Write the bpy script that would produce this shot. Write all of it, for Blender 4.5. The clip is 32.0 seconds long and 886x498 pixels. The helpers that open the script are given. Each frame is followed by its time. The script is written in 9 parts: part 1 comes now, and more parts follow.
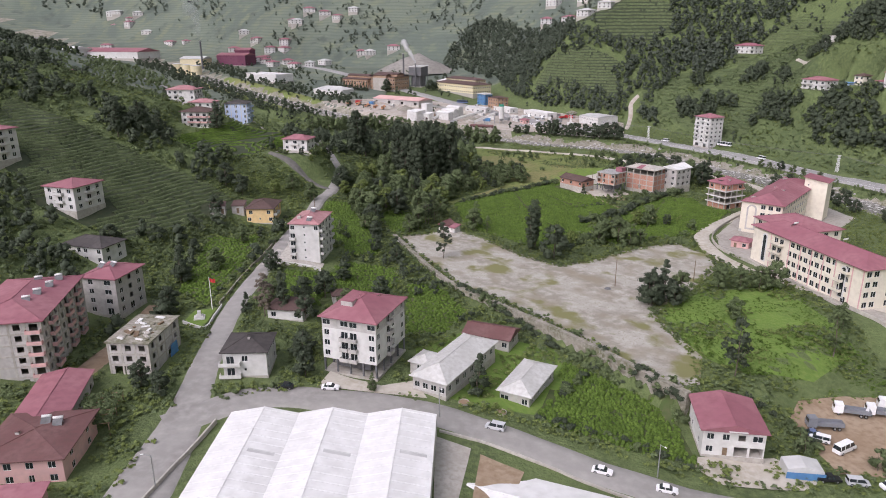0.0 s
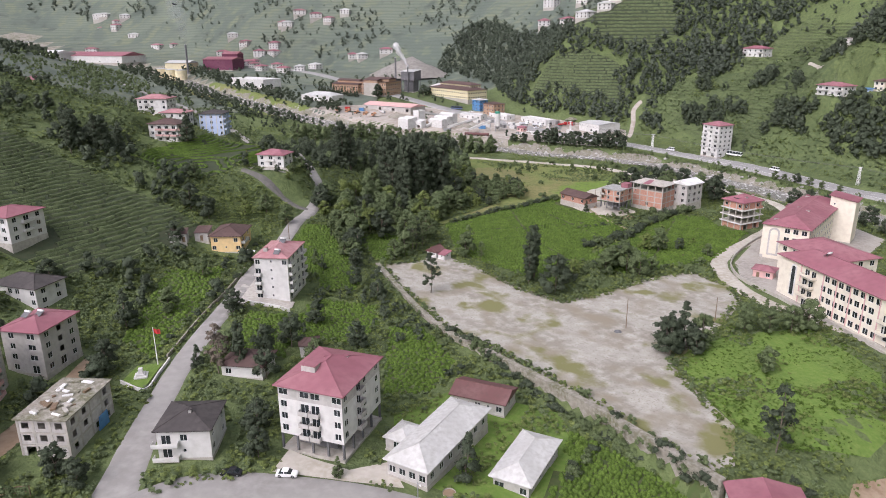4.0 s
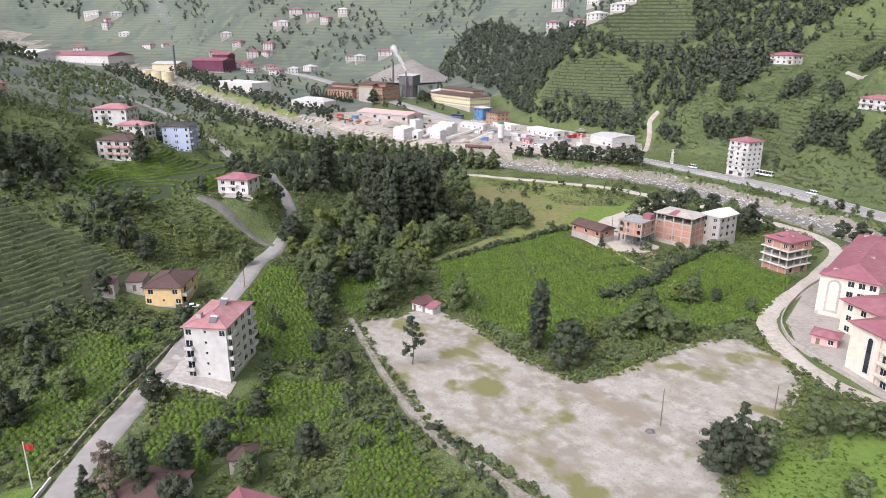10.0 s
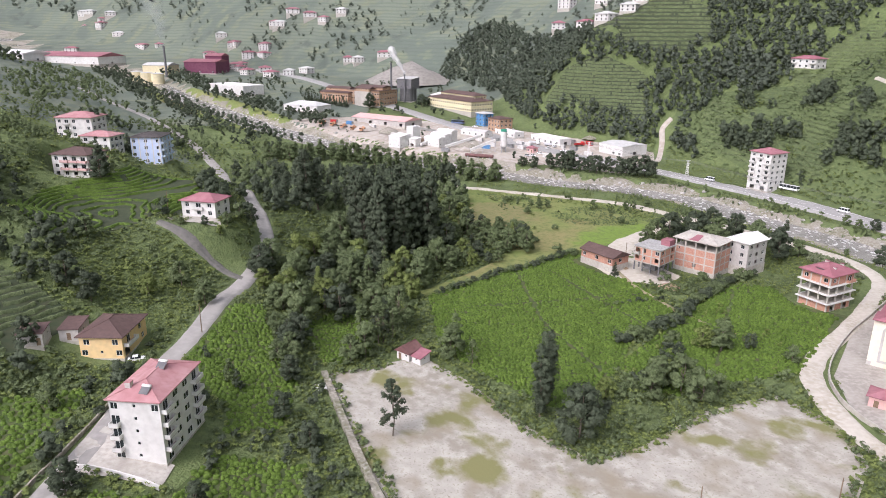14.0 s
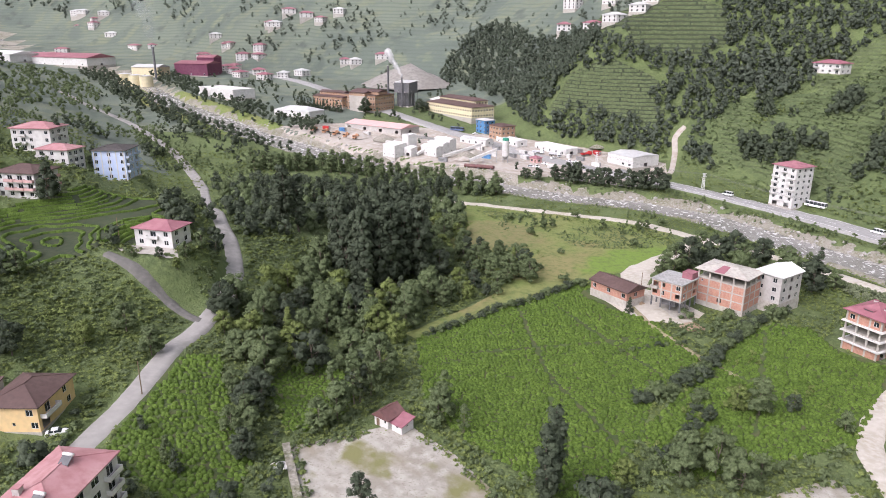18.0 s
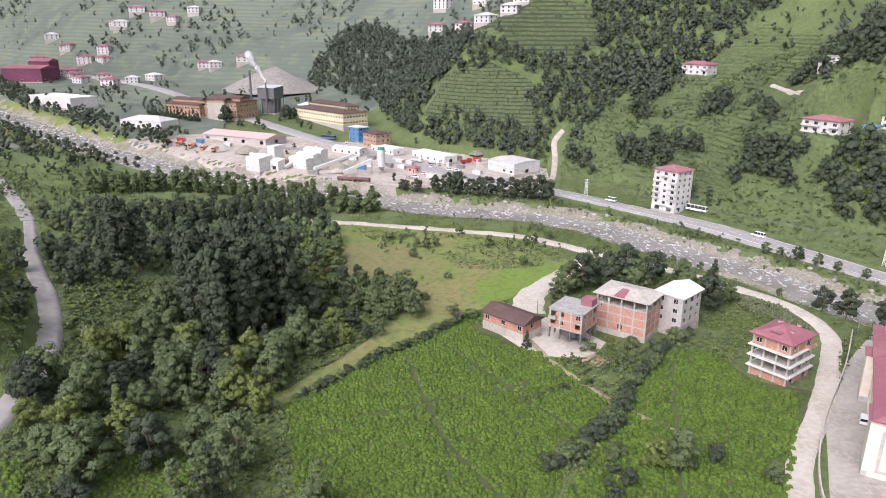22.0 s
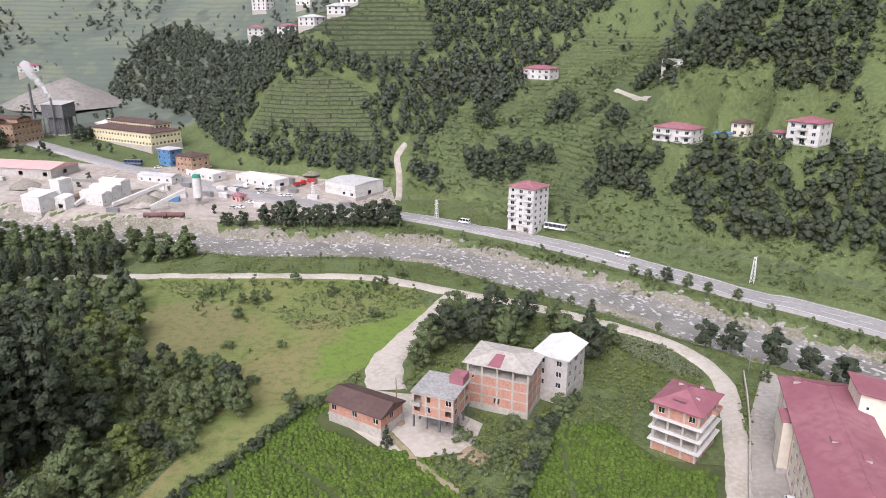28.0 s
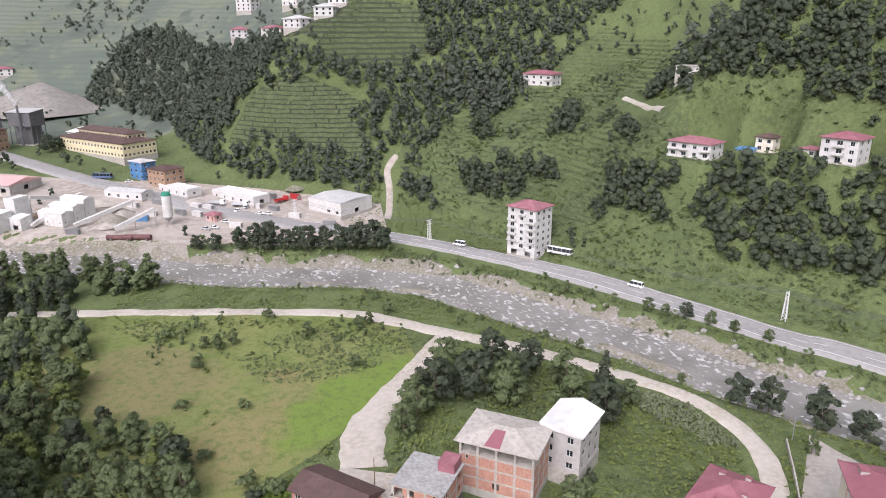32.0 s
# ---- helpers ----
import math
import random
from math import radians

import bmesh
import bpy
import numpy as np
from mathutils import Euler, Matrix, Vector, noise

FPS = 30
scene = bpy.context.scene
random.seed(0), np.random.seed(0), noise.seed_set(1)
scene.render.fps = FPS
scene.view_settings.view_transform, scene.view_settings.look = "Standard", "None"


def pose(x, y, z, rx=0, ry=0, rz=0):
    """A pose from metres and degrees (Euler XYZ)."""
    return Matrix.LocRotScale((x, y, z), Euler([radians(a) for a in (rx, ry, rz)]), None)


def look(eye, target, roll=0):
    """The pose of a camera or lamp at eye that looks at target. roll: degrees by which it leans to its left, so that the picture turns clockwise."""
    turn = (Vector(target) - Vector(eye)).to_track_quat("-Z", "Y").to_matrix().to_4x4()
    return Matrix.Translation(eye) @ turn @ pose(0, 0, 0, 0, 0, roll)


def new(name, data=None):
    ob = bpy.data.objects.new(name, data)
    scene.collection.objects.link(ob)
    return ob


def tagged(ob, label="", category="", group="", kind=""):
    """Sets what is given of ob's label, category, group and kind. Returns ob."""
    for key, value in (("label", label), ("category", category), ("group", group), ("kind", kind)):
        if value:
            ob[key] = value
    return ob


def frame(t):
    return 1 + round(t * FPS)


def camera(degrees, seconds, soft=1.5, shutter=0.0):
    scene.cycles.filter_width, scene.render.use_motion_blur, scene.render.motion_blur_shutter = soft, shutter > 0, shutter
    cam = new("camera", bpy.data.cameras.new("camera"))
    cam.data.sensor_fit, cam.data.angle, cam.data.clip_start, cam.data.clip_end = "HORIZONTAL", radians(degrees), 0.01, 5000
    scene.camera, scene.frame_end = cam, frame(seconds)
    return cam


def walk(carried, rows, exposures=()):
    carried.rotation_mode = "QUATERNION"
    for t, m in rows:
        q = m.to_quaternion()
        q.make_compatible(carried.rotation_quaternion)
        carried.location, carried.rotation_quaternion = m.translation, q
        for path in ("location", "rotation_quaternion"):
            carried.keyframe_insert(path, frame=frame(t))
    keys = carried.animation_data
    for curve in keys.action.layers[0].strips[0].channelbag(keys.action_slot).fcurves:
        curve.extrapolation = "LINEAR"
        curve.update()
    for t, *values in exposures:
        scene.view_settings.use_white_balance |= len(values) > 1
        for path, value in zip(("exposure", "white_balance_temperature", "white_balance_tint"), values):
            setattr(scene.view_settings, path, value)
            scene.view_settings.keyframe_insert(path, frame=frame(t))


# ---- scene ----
EXPOSURES = [(0, 0.54, 6250, 22), (5, 0.8, 6250, 21), (12, 1.0, 6250, 21), (20, 1.04, 6250, 22), (32, 0.86, 6250, 22)]
cam = camera(65.23, 32.0, soft=0.95)
PATH = [
    (0, (0.00, 0.91, 86.69), (-0.00, 191.44, 25.86), -0.23),
    (1, (0.89, 8.99, 86.98), (1.25, 199.53, 26.20), -0.26),
    (2, (1.81, 17.15, 87.33), (2.39, 207.72, 26.62), -0.31),
    (3, (2.82, 25.39, 87.70), (3.41, 215.99, 27.13), -0.40),
    (3.5, (3.30, 29.56, 87.88), (3.91, 220.18, 27.36), -0.42),
    (5.5, (5.02, 46.73, 88.51), (5.58, 237.37, 28.02), -0.34),
    (6, (5.49, 50.99, 88.66), (5.93, 241.64, 28.22), -0.29),
    (7, (6.47, 59.56, 88.99), (6.73, 250.19, 28.49), -0.20),
    (8, (7.35, 68.06, 89.28), (7.31, 258.70, 28.79), -0.11),
    (9, (8.37, 76.74, 89.57), (8.08, 267.37, 29.07), -0.05),
    (10, (9.36, 85.49, 89.85), (8.70, 276.10, 29.29), 0.03),
    (11, (10.29, 94.14, 90.12), (9.38, 284.74, 29.52), 0.05),
    (12, (11.24, 102.73, 90.38), (10.09, 293.32, 29.76), 0.09),
    (13, (12.36, 111.38, 90.63), (10.86, 301.97, 30.02), 0.12),
    (14, (13.17, 120.16, 90.81), (11.41, 310.74, 30.17), 0.13),
    (14.5, (13.59, 124.50, 90.91), (11.72, 315.08, 30.28), 0.13),
    (16.5, (15.30, 141.30, 91.54), (13.01, 331.87, 30.90), 0.17),
    (17, (15.75, 145.47, 91.65), (13.34, 336.04, 31.00), 0.19),
    (18, (16.82, 153.94, 91.80), (14.14, 344.52, 31.21), 0.24),
    (18.5, (17.27, 158.09, 91.92), (15.65, 348.69, 31.34), 0.23),
    (19, (17.70, 162.30, 92.07), (16.98, 352.91, 31.51), 0.20),
    (19.5, (18.09, 166.49, 92.24), (23.01, 357.03, 31.64), 0.17),
    (20, (18.44, 170.67, 92.39), (28.59, 360.98, 31.75), 0.17),
    (21, (19.14, 178.88, 92.68), (39.83, 368.37, 32.12), 0.25),
    (22, (20.22, 187.04, 92.95), (51.33, 375.09, 32.36), 0.30),
    (23, (21.82, 195.47, 93.26), (63.01, 381.55, 32.59), 0.29),
    (24, (23.91, 203.85, 93.65), (74.49, 387.61, 33.03), 0.23),
    (25, (26.58, 212.04, 94.10), (86.06, 393.12, 33.51), 0.10),
    (25.5, (27.94, 216.05, 94.36), (91.87, 395.63, 33.86), 0.01),
    (27.5, (33.03, 231.40, 95.70), (105.96, 407.47, 35.02), -0.07),
    (28, (34.56, 235.22, 95.98), (107.53, 411.25, 35.22), -0.07),
    (29, (38.06, 242.96, 96.49), (111.18, 418.91, 35.71), -0.08),
    (30, (41.80, 250.55, 96.96), (115.02, 426.45, 36.14), -0.08),
    (31, (45.70, 258.07, 97.41), (118.96, 433.91, 36.48), -0.10),
    (32, (49.75, 265.50, 97.91), (123.14, 441.26, 36.92), -0.11),
]
walk(cam, [(t, look(eye, target, roll)) for t, eye, target, roll in PATH], EXPOSURES)

# ---- world, sun ----
world = bpy.data.worlds.new("overcast_sky")
scene.world = world
world.use_nodes = True
wn, wl = world.node_tree.nodes, world.node_tree.links
sky = wn.new("ShaderNodeTexSky")
sky.sky_type, sky.sun_disc = "NISHITA", False
sky.sun_elevation, sky.sun_rotation = radians(45), radians(225)
sky.air_density, sky.dust_density = 1.0, 3.0
grey = wn.new("ShaderNodeHueSaturation")
grey.inputs["Saturation"].default_value = 0.3
wl.new(sky.outputs[0], grey.inputs["Color"])
wl.new(grey.outputs[0], wn["Background"].inputs["Color"])
wn["Background"].inputs["Strength"].default_value = 0.15

sun_data = bpy.data.lights.new("sun", "SUN")
sun_data.energy, sun_data.angle, sun_data.color = 1.0, radians(45), (1.0, 0.965, 0.915)
sun = new("sun", sun_data)
# from the south-west, behind the camera and high
sun.matrix_world = look((-230, -230, 330), (0, 0, 0))

# ---- materials ----
def material(name, rough=0.8, metal=0.0):
    m = bpy.data.materials.new(name)
    m.use_nodes = True
    b = m.node_tree.nodes["Principled BSDF"]
    b.inputs["Roughness"].default_value, b.inputs["Metallic"].default_value = rough, metal
    b.inputs["Specular IOR Level"].default_value = 0.25
    return m, m.node_tree.nodes, m.node_tree.links, b


def mixed(n, l, fac, a, b):
    x = n.new("ShaderNodeMix")
    x.data_type = "RGBA"
    l.new(fac, x.inputs[0])
    for i, v in ((6, a), (7, b)):
        if isinstance(v, tuple):
            x.inputs[i].default_value = (*v, 1)
        else:
            l.new(v, x.inputs[i])
    return x.outputs[2]


def noise_of(n, l, coord, scale, low=0.35, high=0.65, detail=4.0, stretch=None):
    t = n.new("ShaderNodeTexNoise")
    t.inputs["Scale"].default_value, t.inputs["Detail"].default_value = scale, detail
    if stretch:
        mp = n.new("ShaderNodeMapping")
        mp.inputs["Scale"].default_value = stretch
        l.new(coord, mp.inputs[0])
        coord = mp.outputs[0]
    l.new(coord, t.inputs["Vector"])
    r = n.new("ShaderNodeMapRange")
    r.inputs[1].default_value, r.inputs[2].default_value = low, high
    l.new(t.outputs[0], r.inputs[0])
    return r.outputs[0]


def surface(name, base, other, third=None, big=0.05, small=0.8, rough=0.85, bump=0.3, bump_scale=3.0, vary=0.0, metal=0.0, dist=0.1, stretch=None, band=(0.4, 0.62)):
    """Two colours at a large scale, a third at a small one, and a relief."""
    m, n, l, b = material(name, rough, metal)
    g = n.new("ShaderNodeNewGeometry").outputs["Position"] if not vary else n.new("ShaderNodeTexCoord").outputs["Object"]
    c = mixed(n, l, noise_of(n, l, g, big, *band, stretch=stretch), base, other)
    c = mixed(n, l, noise_of(n, l, g, small, 0.4, 0.75), c, third or tuple(v * 0.7 for v in base))
    if vary:
        o = n.new("ShaderNodeObjectInfo")
        hs = n.new("ShaderNodeHueSaturation")
        r = n.new("ShaderNodeMapRange")
        r.inputs[3].default_value, r.inputs[4].default_value = 1 - vary, 1 + vary
        l.new(o.outputs["Random"], r.inputs[0])
        l.new(r.outputs[0], hs.inputs["Value"])
        l.new(c, hs.inputs["Color"])
        c = hs.outputs[0]
    l.new(c, b.inputs["Base Color"])
    if bump:
        bp = n.new("ShaderNodeBump")
        bp.inputs["Strength"].default_value, bp.inputs["Distance"].default_value = bump, dist
        t = n.new("ShaderNodeTexNoise")
        t.inputs["Scale"].default_value, t.inputs["Detail"].default_value = bump_scale, 5
        l.new(g, t.inputs["Vector"])
        l.new(t.outputs[0], bp.inputs["Height"])
        l.new(bp.outputs[0], b.inputs["Normal"])
    return m


M = {}
M["grass"] = surface("grass", (0.112, 0.15, 0.058), (0.08, 0.108, 0.045), (0.145, 0.182, 0.072), 0.06, 0.6, 0.9, 0.9, 1.4, dist=0.6)
def meadow_grass():
    """Rough meadow: green, with brown seeding grass and a lush damp strip beside the track."""
    mat, n, l, b = material("meadow", 0.9)
    g = n.new("ShaderNodeNewGeometry").outputs["Position"]

    def stretch_of(cx, cy, rx, ry, turn):
        mp = n.new("ShaderNodeMapping")
        mp.vector_type = "TEXTURE"
        mp.inputs["Location"].default_value, mp.inputs["Rotation"].default_value, mp.inputs["Scale"].default_value = (cx, cy, 0), (0, 0, radians(turn)), (rx, ry, 200)
        l.new(g, mp.inputs[0])
        t = n.new("ShaderNodeTexGradient")
        t.gradient_type = "SPHERICAL"
        l.new(mp.outputs[0], t.inputs[0])
        add = n.new("ShaderNodeMath")
        w = n.new("ShaderNodeTexNoise")
        w.inputs["Scale"].default_value, w.inputs["Detail"].default_value = 0.12, 6
        l.new(g, w.inputs["Vector"])
        l.new(t.outputs["Fac"], add.inputs[0])
        l.new(w.outputs[0], add.inputs[1])
        r = n.new("ShaderNodeMapRange")
        r.inputs[1].default_value, r.inputs[2].default_value = 0.62, 0.9
        l.new(add.outputs[0], r.inputs[0])
        return r.outputs[0]

    c = mixed(n, l, noise_of(n, l, g, 0.05, 0.4, 0.62, 6), (0.155, 0.2, 0.06), (0.2, 0.215, 0.078))
    c = mixed(n, l, noise_of(n, l, g, 0.02, 0.52, 0.62, 8), c, (0.225, 0.195, 0.09))
    c = mixed(n, l, stretch_of(38, 468, 26, 34, 10), c, (0.2, 0.185, 0.085))
    c = mixed(n, l, stretch_of(62, 424, 22, 16, 30), c, (0.225, 0.205, 0.09))
    c = mixed(n, l, stretch_of(94, 434, 40, 17, 33), c, (0.15, 0.225, 0.045))
    c = mixed(n, l, noise_of(n, l, g, 0.5, 0.45, 0.75), c, (0.11, 0.15, 0.045))
    l.new(c, b.inputs["Base Color"])
    bp = n.new("ShaderNodeBump")
    bp.inputs["Strength"].default_value, bp.inputs["Distance"].default_value = 0.7, 0.4
    t = n.new("ShaderNodeTexNoise")
    t.inputs["Scale"].default_value, t.inputs["Detail"].default_value = 1.2, 6
    l.new(g, t.inputs["Vector"])
    l.new(t.outputs[0], bp.inputs["Height"])
    l.new(bp.outputs[0], b.inputs["Normal"])
    return mat


M["meadow"] = meadow_grass()
M["lawn"] = surface("lawn", (0.13, 0.215, 0.04), (0.1, 0.165, 0.035), (0.17, 0.235, 0.06), 0.08, 0.7, 0.9, 0.6, 1.6, dist=0.3)
M["slope_green"] = surface("slope_green", (0.092, 0.125, 0.05), (0.066, 0.092, 0.04), (0.122, 0.155, 0.062), 0.03, 0.5, 0.9, 0.8, 1.2, dist=0.5)
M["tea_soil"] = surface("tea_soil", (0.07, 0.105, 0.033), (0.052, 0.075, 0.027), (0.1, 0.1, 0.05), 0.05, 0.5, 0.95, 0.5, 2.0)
M["asphalt"] = surface("asphalt", (0.3, 0.288, 0.27), (0.24, 0.23, 0.215), (0.35, 0.335, 0.315), 0.05, 0.4, 0.9, 0.15, 8.0)
M["highway"] = surface("highway", (0.3, 0.295, 0.285), (0.34, 0.335, 0.325), (0.25, 0.245, 0.235), 0.05, 0.6, 0.9, 0.1, 8.0)
M["dirt_road"] = surface("dirt_road", (0.46, 0.425, 0.365), (0.37, 0.335, 0.27), (0.52, 0.49, 0.435), 0.08, 0.7, 0.95, 0.3, 4.0)
M["gravel"] = None  # laid below with moss
def mossy_gravel():
    mat, n, l, b = material("mossy_gravel", 0.95)
    g = n.new("ShaderNodeNewGeometry").outputs["Position"]
    turn = n.new("ShaderNodeMapping")
    turn.inputs["Rotation"].default_value = (0, 0, radians(52))
    l.new(g, turn.inputs[0])
    g = turn.outputs[0]
    c = mixed(n, l, noise_of(n, l, g, 0.055, 0.46, 0.55, 12, stretch=(0.8, 1.4, 1)), (0.36, 0.342, 0.3), (0.27, 0.25, 0.208))
    c = mixed(n, l, noise_of(n, l, g, 0.35, 0.42, 0.7), c, (0.43, 0.41, 0.365))
    c = mixed(n, l, noise_of(n, l, g, 1.6, 0.55, 0.75), c, (0.24, 0.21, 0.17))
    c = mixed(n, l, noise_of(n, l, g, 0.09, 0.5, 0.68, 12, stretch=(0.9, 1.15, 1)), c, (0.26, 0.23, 0.175))
    c = mixed(n, l, noise_of(n, l, g, 0.06, 0.545, 0.62, 14, stretch=(0.95, 1.1, 1)), c, (0.185, 0.182, 0.08))
    c = mixed(n, l, noise_of(n, l, g, 0.03, 0.62, 0.72, 10), c, (0.15, 0.16, 0.07))
    l.new(c, b.inputs["Base Color"])
    bp = n.new("ShaderNodeBump")
    bp.inputs["Strength"].default_value, bp.inputs["Distance"].default_value = 0.5, 0.15
    t = n.new("ShaderNodeTexNoise")
    t.inputs["Scale"].default_value, t.inputs["Detail"].default_value = 1.5, 8
    l.new(g, t.inputs["Vector"])
    l.new(t.outputs[0], bp.inputs["Height"])
    l.new(bp.outputs[0], b.inputs["Normal"])
    return mat


M["gravel"] = mossy_gravel()
M["concrete"] = surface("concrete", (0.48, 0.455, 0.41), (0.4, 0.375, 0.335), (0.33, 0.305, 0.27), 0.12, 0.9, 0.9, 0.2, 6.0)
M["bank_earth"] = surface("bank_earth", (0.225, 0.208, 0.172), (0.15, 0.145, 0.095), (0.3, 0.285, 0.25), 0.14, 1.1, 0.95, 0.6, 2.2, dist=0.3)
M["yard_paving"] = surface("yard_paving", (0.36, 0.335, 0.3), (0.29, 0.268, 0.235), (0.41, 0.385, 0.345), 0.1, 0.9, 0.9, 0.2, 6.0)
def river_water():
    mat, n, l, b = material("river_water", 0.2)
    g = n.new("ShaderNodeNewGeometry").outputs["Position"]
    c = mixed(n, l, noise_of(n, l, g, 0.05, 0.4, 0.6), (0.2, 0.194, 0.178), (0.265, 0.258, 0.242))
    foam = noise_of(n, l, g, 0.36, 0.56, 0.7, 9, stretch=(1.3, 0.8, 1))
    c = mixed(n, l, foam, c, (0.55, 0.56, 0.55))
    l.new(c, b.inputs["Base Color"])
    l.new(foam, b.inputs["Roughness"])
    bp = n.new("ShaderNodeBump")
    bp.inputs["Strength"].default_value, bp.inputs["Distance"].default_value = 0.7, 0.4
    t = n.new("ShaderNodeTexNoise")
    t.inputs["Scale"].default_value, t.inputs["Detail"].default_value = 0.7, 6
    l.new(g, t.inputs["Vector"])
    l.new(t.outputs[0], bp.inputs["Height"])
    l.new(bp.outputs[0], b.inputs["Normal"])
    return mat


M["water"] = river_water()
M["white_wall"] = surface("white_wall", (0.66, 0.65, 0.63), (0.6, 0.59, 0.57), (0.52, 0.51, 0.49), 0.1, 0.6, 0.85, 0.1, 6.0)
M["faded_roof"] = surface("faded_roof", (0.4, 0.2, 0.21), (0.46, 0.27, 0.27), (0.34, 0.16, 0.165), 0.1, 0.6, 0.6, 0.1, 5.0)
M["old_asphalt"] = surface("old_asphalt", (0.13, 0.125, 0.115), (0.1, 0.097, 0.09), (0.17, 0.16, 0.15), 0.1, 0.7, 0.9, 0.2, 6.0)
M["red_roof"] = surface("red_roof", (0.29, 0.115, 0.14), (0.345, 0.16, 0.18), (0.25, 0.1, 0.12), 0.06, 0.5, 0.6, 0.1, 5.0)
M["white_roof"] = surface("white_roof", (0.76, 0.755, 0.745), (0.7, 0.695, 0.685), (0.6, 0.595, 0.58), 0.12, 0.35, 0.5, 0.05, 4.0, stretch=(1.0, 0.2, 1.0))
M["metal_roof"] = surface("metal_roof", (0.58, 0.575, 0.555), (0.5, 0.495, 0.475), (0.42, 0.41, 0.385), 0.25, 0.9, 0.55, 0.1, 4.0, stretch=(1.0, 0.35, 1.0))
M["brick"] = surface("brick", (0.45, 0.235, 0.17), (0.39, 0.2, 0.15), (0.5, 0.3, 0.23), 0.2, 1.5, 0.9, 0.2, 6.0)
M["cream_wall"] = surface("cream_wall", (0.76, 0.71, 0.6), (0.71, 0.655, 0.55), (0.64, 0.585, 0.49), 0.1, 0.7, 0.85, 0.1, 6.0)
M["yellow_wall"] = surface("yellow_wall", (0.74, 0.54, 0.28), (0.69, 0.5, 0.26), (0.62, 0.46, 0.25), 0.12, 0.8, 0.85, 0.1, 6.0)
M["pale_yellow"] = surface("pale_yellow", (0.72, 0.64, 0.42), (0.66, 0.59, 0.39), (0.58, 0.52, 0.36), 0.05, 0.4, 0.85, 0.1, 6.0)
M["blue_wall"] = surface("blue_wall", (0.5, 0.6, 0.8), (0.58, 0.65, 0.8), (0.46, 0.55, 0.74), 0.12, 0.8, 0.85, 0.1, 6.0)
M["pink_wall"] = surface("pink_wall", (0.68, 0.42, 0.4), (0.6, 0.38, 0.36), (0.54, 0.36, 0.34), 0.12, 0.8, 0.85, 0.1, 6.0)
M["grey_wall"] = surface("grey_wall", (0.45, 0.43, 0.41), (0.52, 0.5, 0.48), (0.38, 0.36, 0.34), 0.12, 0.9, 0.9, 0.2, 6.0)
M["dark_grey"] = surface("dark_grey", (0.14, 0.14, 0.15), (0.17, 0.17, 0.175), (0.11, 0.11, 0.11), 0.2, 0.9, 0.8, 0.1, 5.0)
M["dark_roof"] = surface("dark_roof", (0.07, 0.062, 0.06), (0.09, 0.08, 0.076), (0.052, 0.046, 0.045), 0.12, 0.8, 0.7, 0.2, 5.0)
M["brown_roof"] = surface("brown_roof", (0.105, 0.066, 0.06), (0.13, 0.085, 0.076), (0.085, 0.055, 0.05), 0.15, 0.9, 0.7, 0.2, 5.0)
M["maroon_roof"] = surface("maroon_roof", (0.15, 0.072, 0.07), (0.185, 0.1, 0.095), (0.13, 0.07, 0.065), 0.15, 0.9, 0.7, 0.2, 5.0)
M["grey_roof"] = surface("grey_roof", (0.5, 0.5, 0.49), (0.42, 0.42, 0.41), (0.56, 0.56, 0.55), 0.1, 0.5, 0.7, 0.1, 4.0)
M["blue_sheet"] = surface("blue_sheet", (0.09, 0.22, 0.42), (0.1, 0.26, 0.46), (0.08, 0.18, 0.36), 0.2, 1.0, 0.5, 0.2, 3.0)
M["red_paint"] = surface("red_paint", (0.5, 0.04, 0.04), (0.45, 0.05, 0.05), (0.4, 0.05, 0.05), 0.2, 1.0, 0.45, 0.0)
M["purple_wall"] = surface("purple_wall", (0.16, 0.05, 0.09), (0.19, 0.07, 0.11), (0.14, 0.045, 0.08), 0.1, 0.5, 0.6, 0.1, 5.0)
M["rust_brick"] = surface("rust_brick", (0.38, 0.245, 0.16), (0.32, 0.205, 0.14), (0.42, 0.3, 0.21), 0.08, 0.5, 0.9, 0.1, 5.0)
M["steel"] = surface("steel", (0.42, 0.43, 0.44), (0.36, 0.37, 0.38), (0.3, 0.29, 0.28), 0.3, 1.5, 0.45, 0.05, 6.0, metal=0.6)
M["wood"] = surface("wood", (0.2, 0.14, 0.09), (0.16, 0.11, 0.075), (0.24, 0.18, 0.12), 0.5, 3.0, 0.85, 0.2, 8.0)
M["bark"] = surface("bark", (0.16, 0.13, 0.1), (0.12, 0.1, 0.08), (0.2, 0.17, 0.14), 0.5, 3.0, 0.95, 0.5, 6.0)
M["rubber"] = surface("rubber", (0.02, 0.02, 0.02), (0.03, 0.03, 0.03), None, 0.5, 3.0, 0.9, 0.0)
M["white_frame"] = surface("white_frame", (0.78, 0.78, 0.77), (0.72, 0.72, 0.71), None, 0.5, 3.0, 0.6, 0.0)
M["soil"] = surface("soil", (0.3, 0.22, 0.15), (0.36, 0.28, 0.2), (0.24, 0.17, 0.11), 0.08, 0.6, 0.95, 0.5, 2.0)
M["rubble"] = surface("rubble", (0.27, 0.245, 0.205), (0.15, 0.15, 0.09), (0.36, 0.34, 0.3), 0.1, 1.1, 0.95, 0.9, 1.2, dist=0.5)
M["old_slab"] = surface("old_slab", (0.33, 0.33, 0.32), (0.25, 0.25, 0.24), (0.42, 0.415, 0.4), 0.25, 1.2, 0.9, 0.3, 4.0)
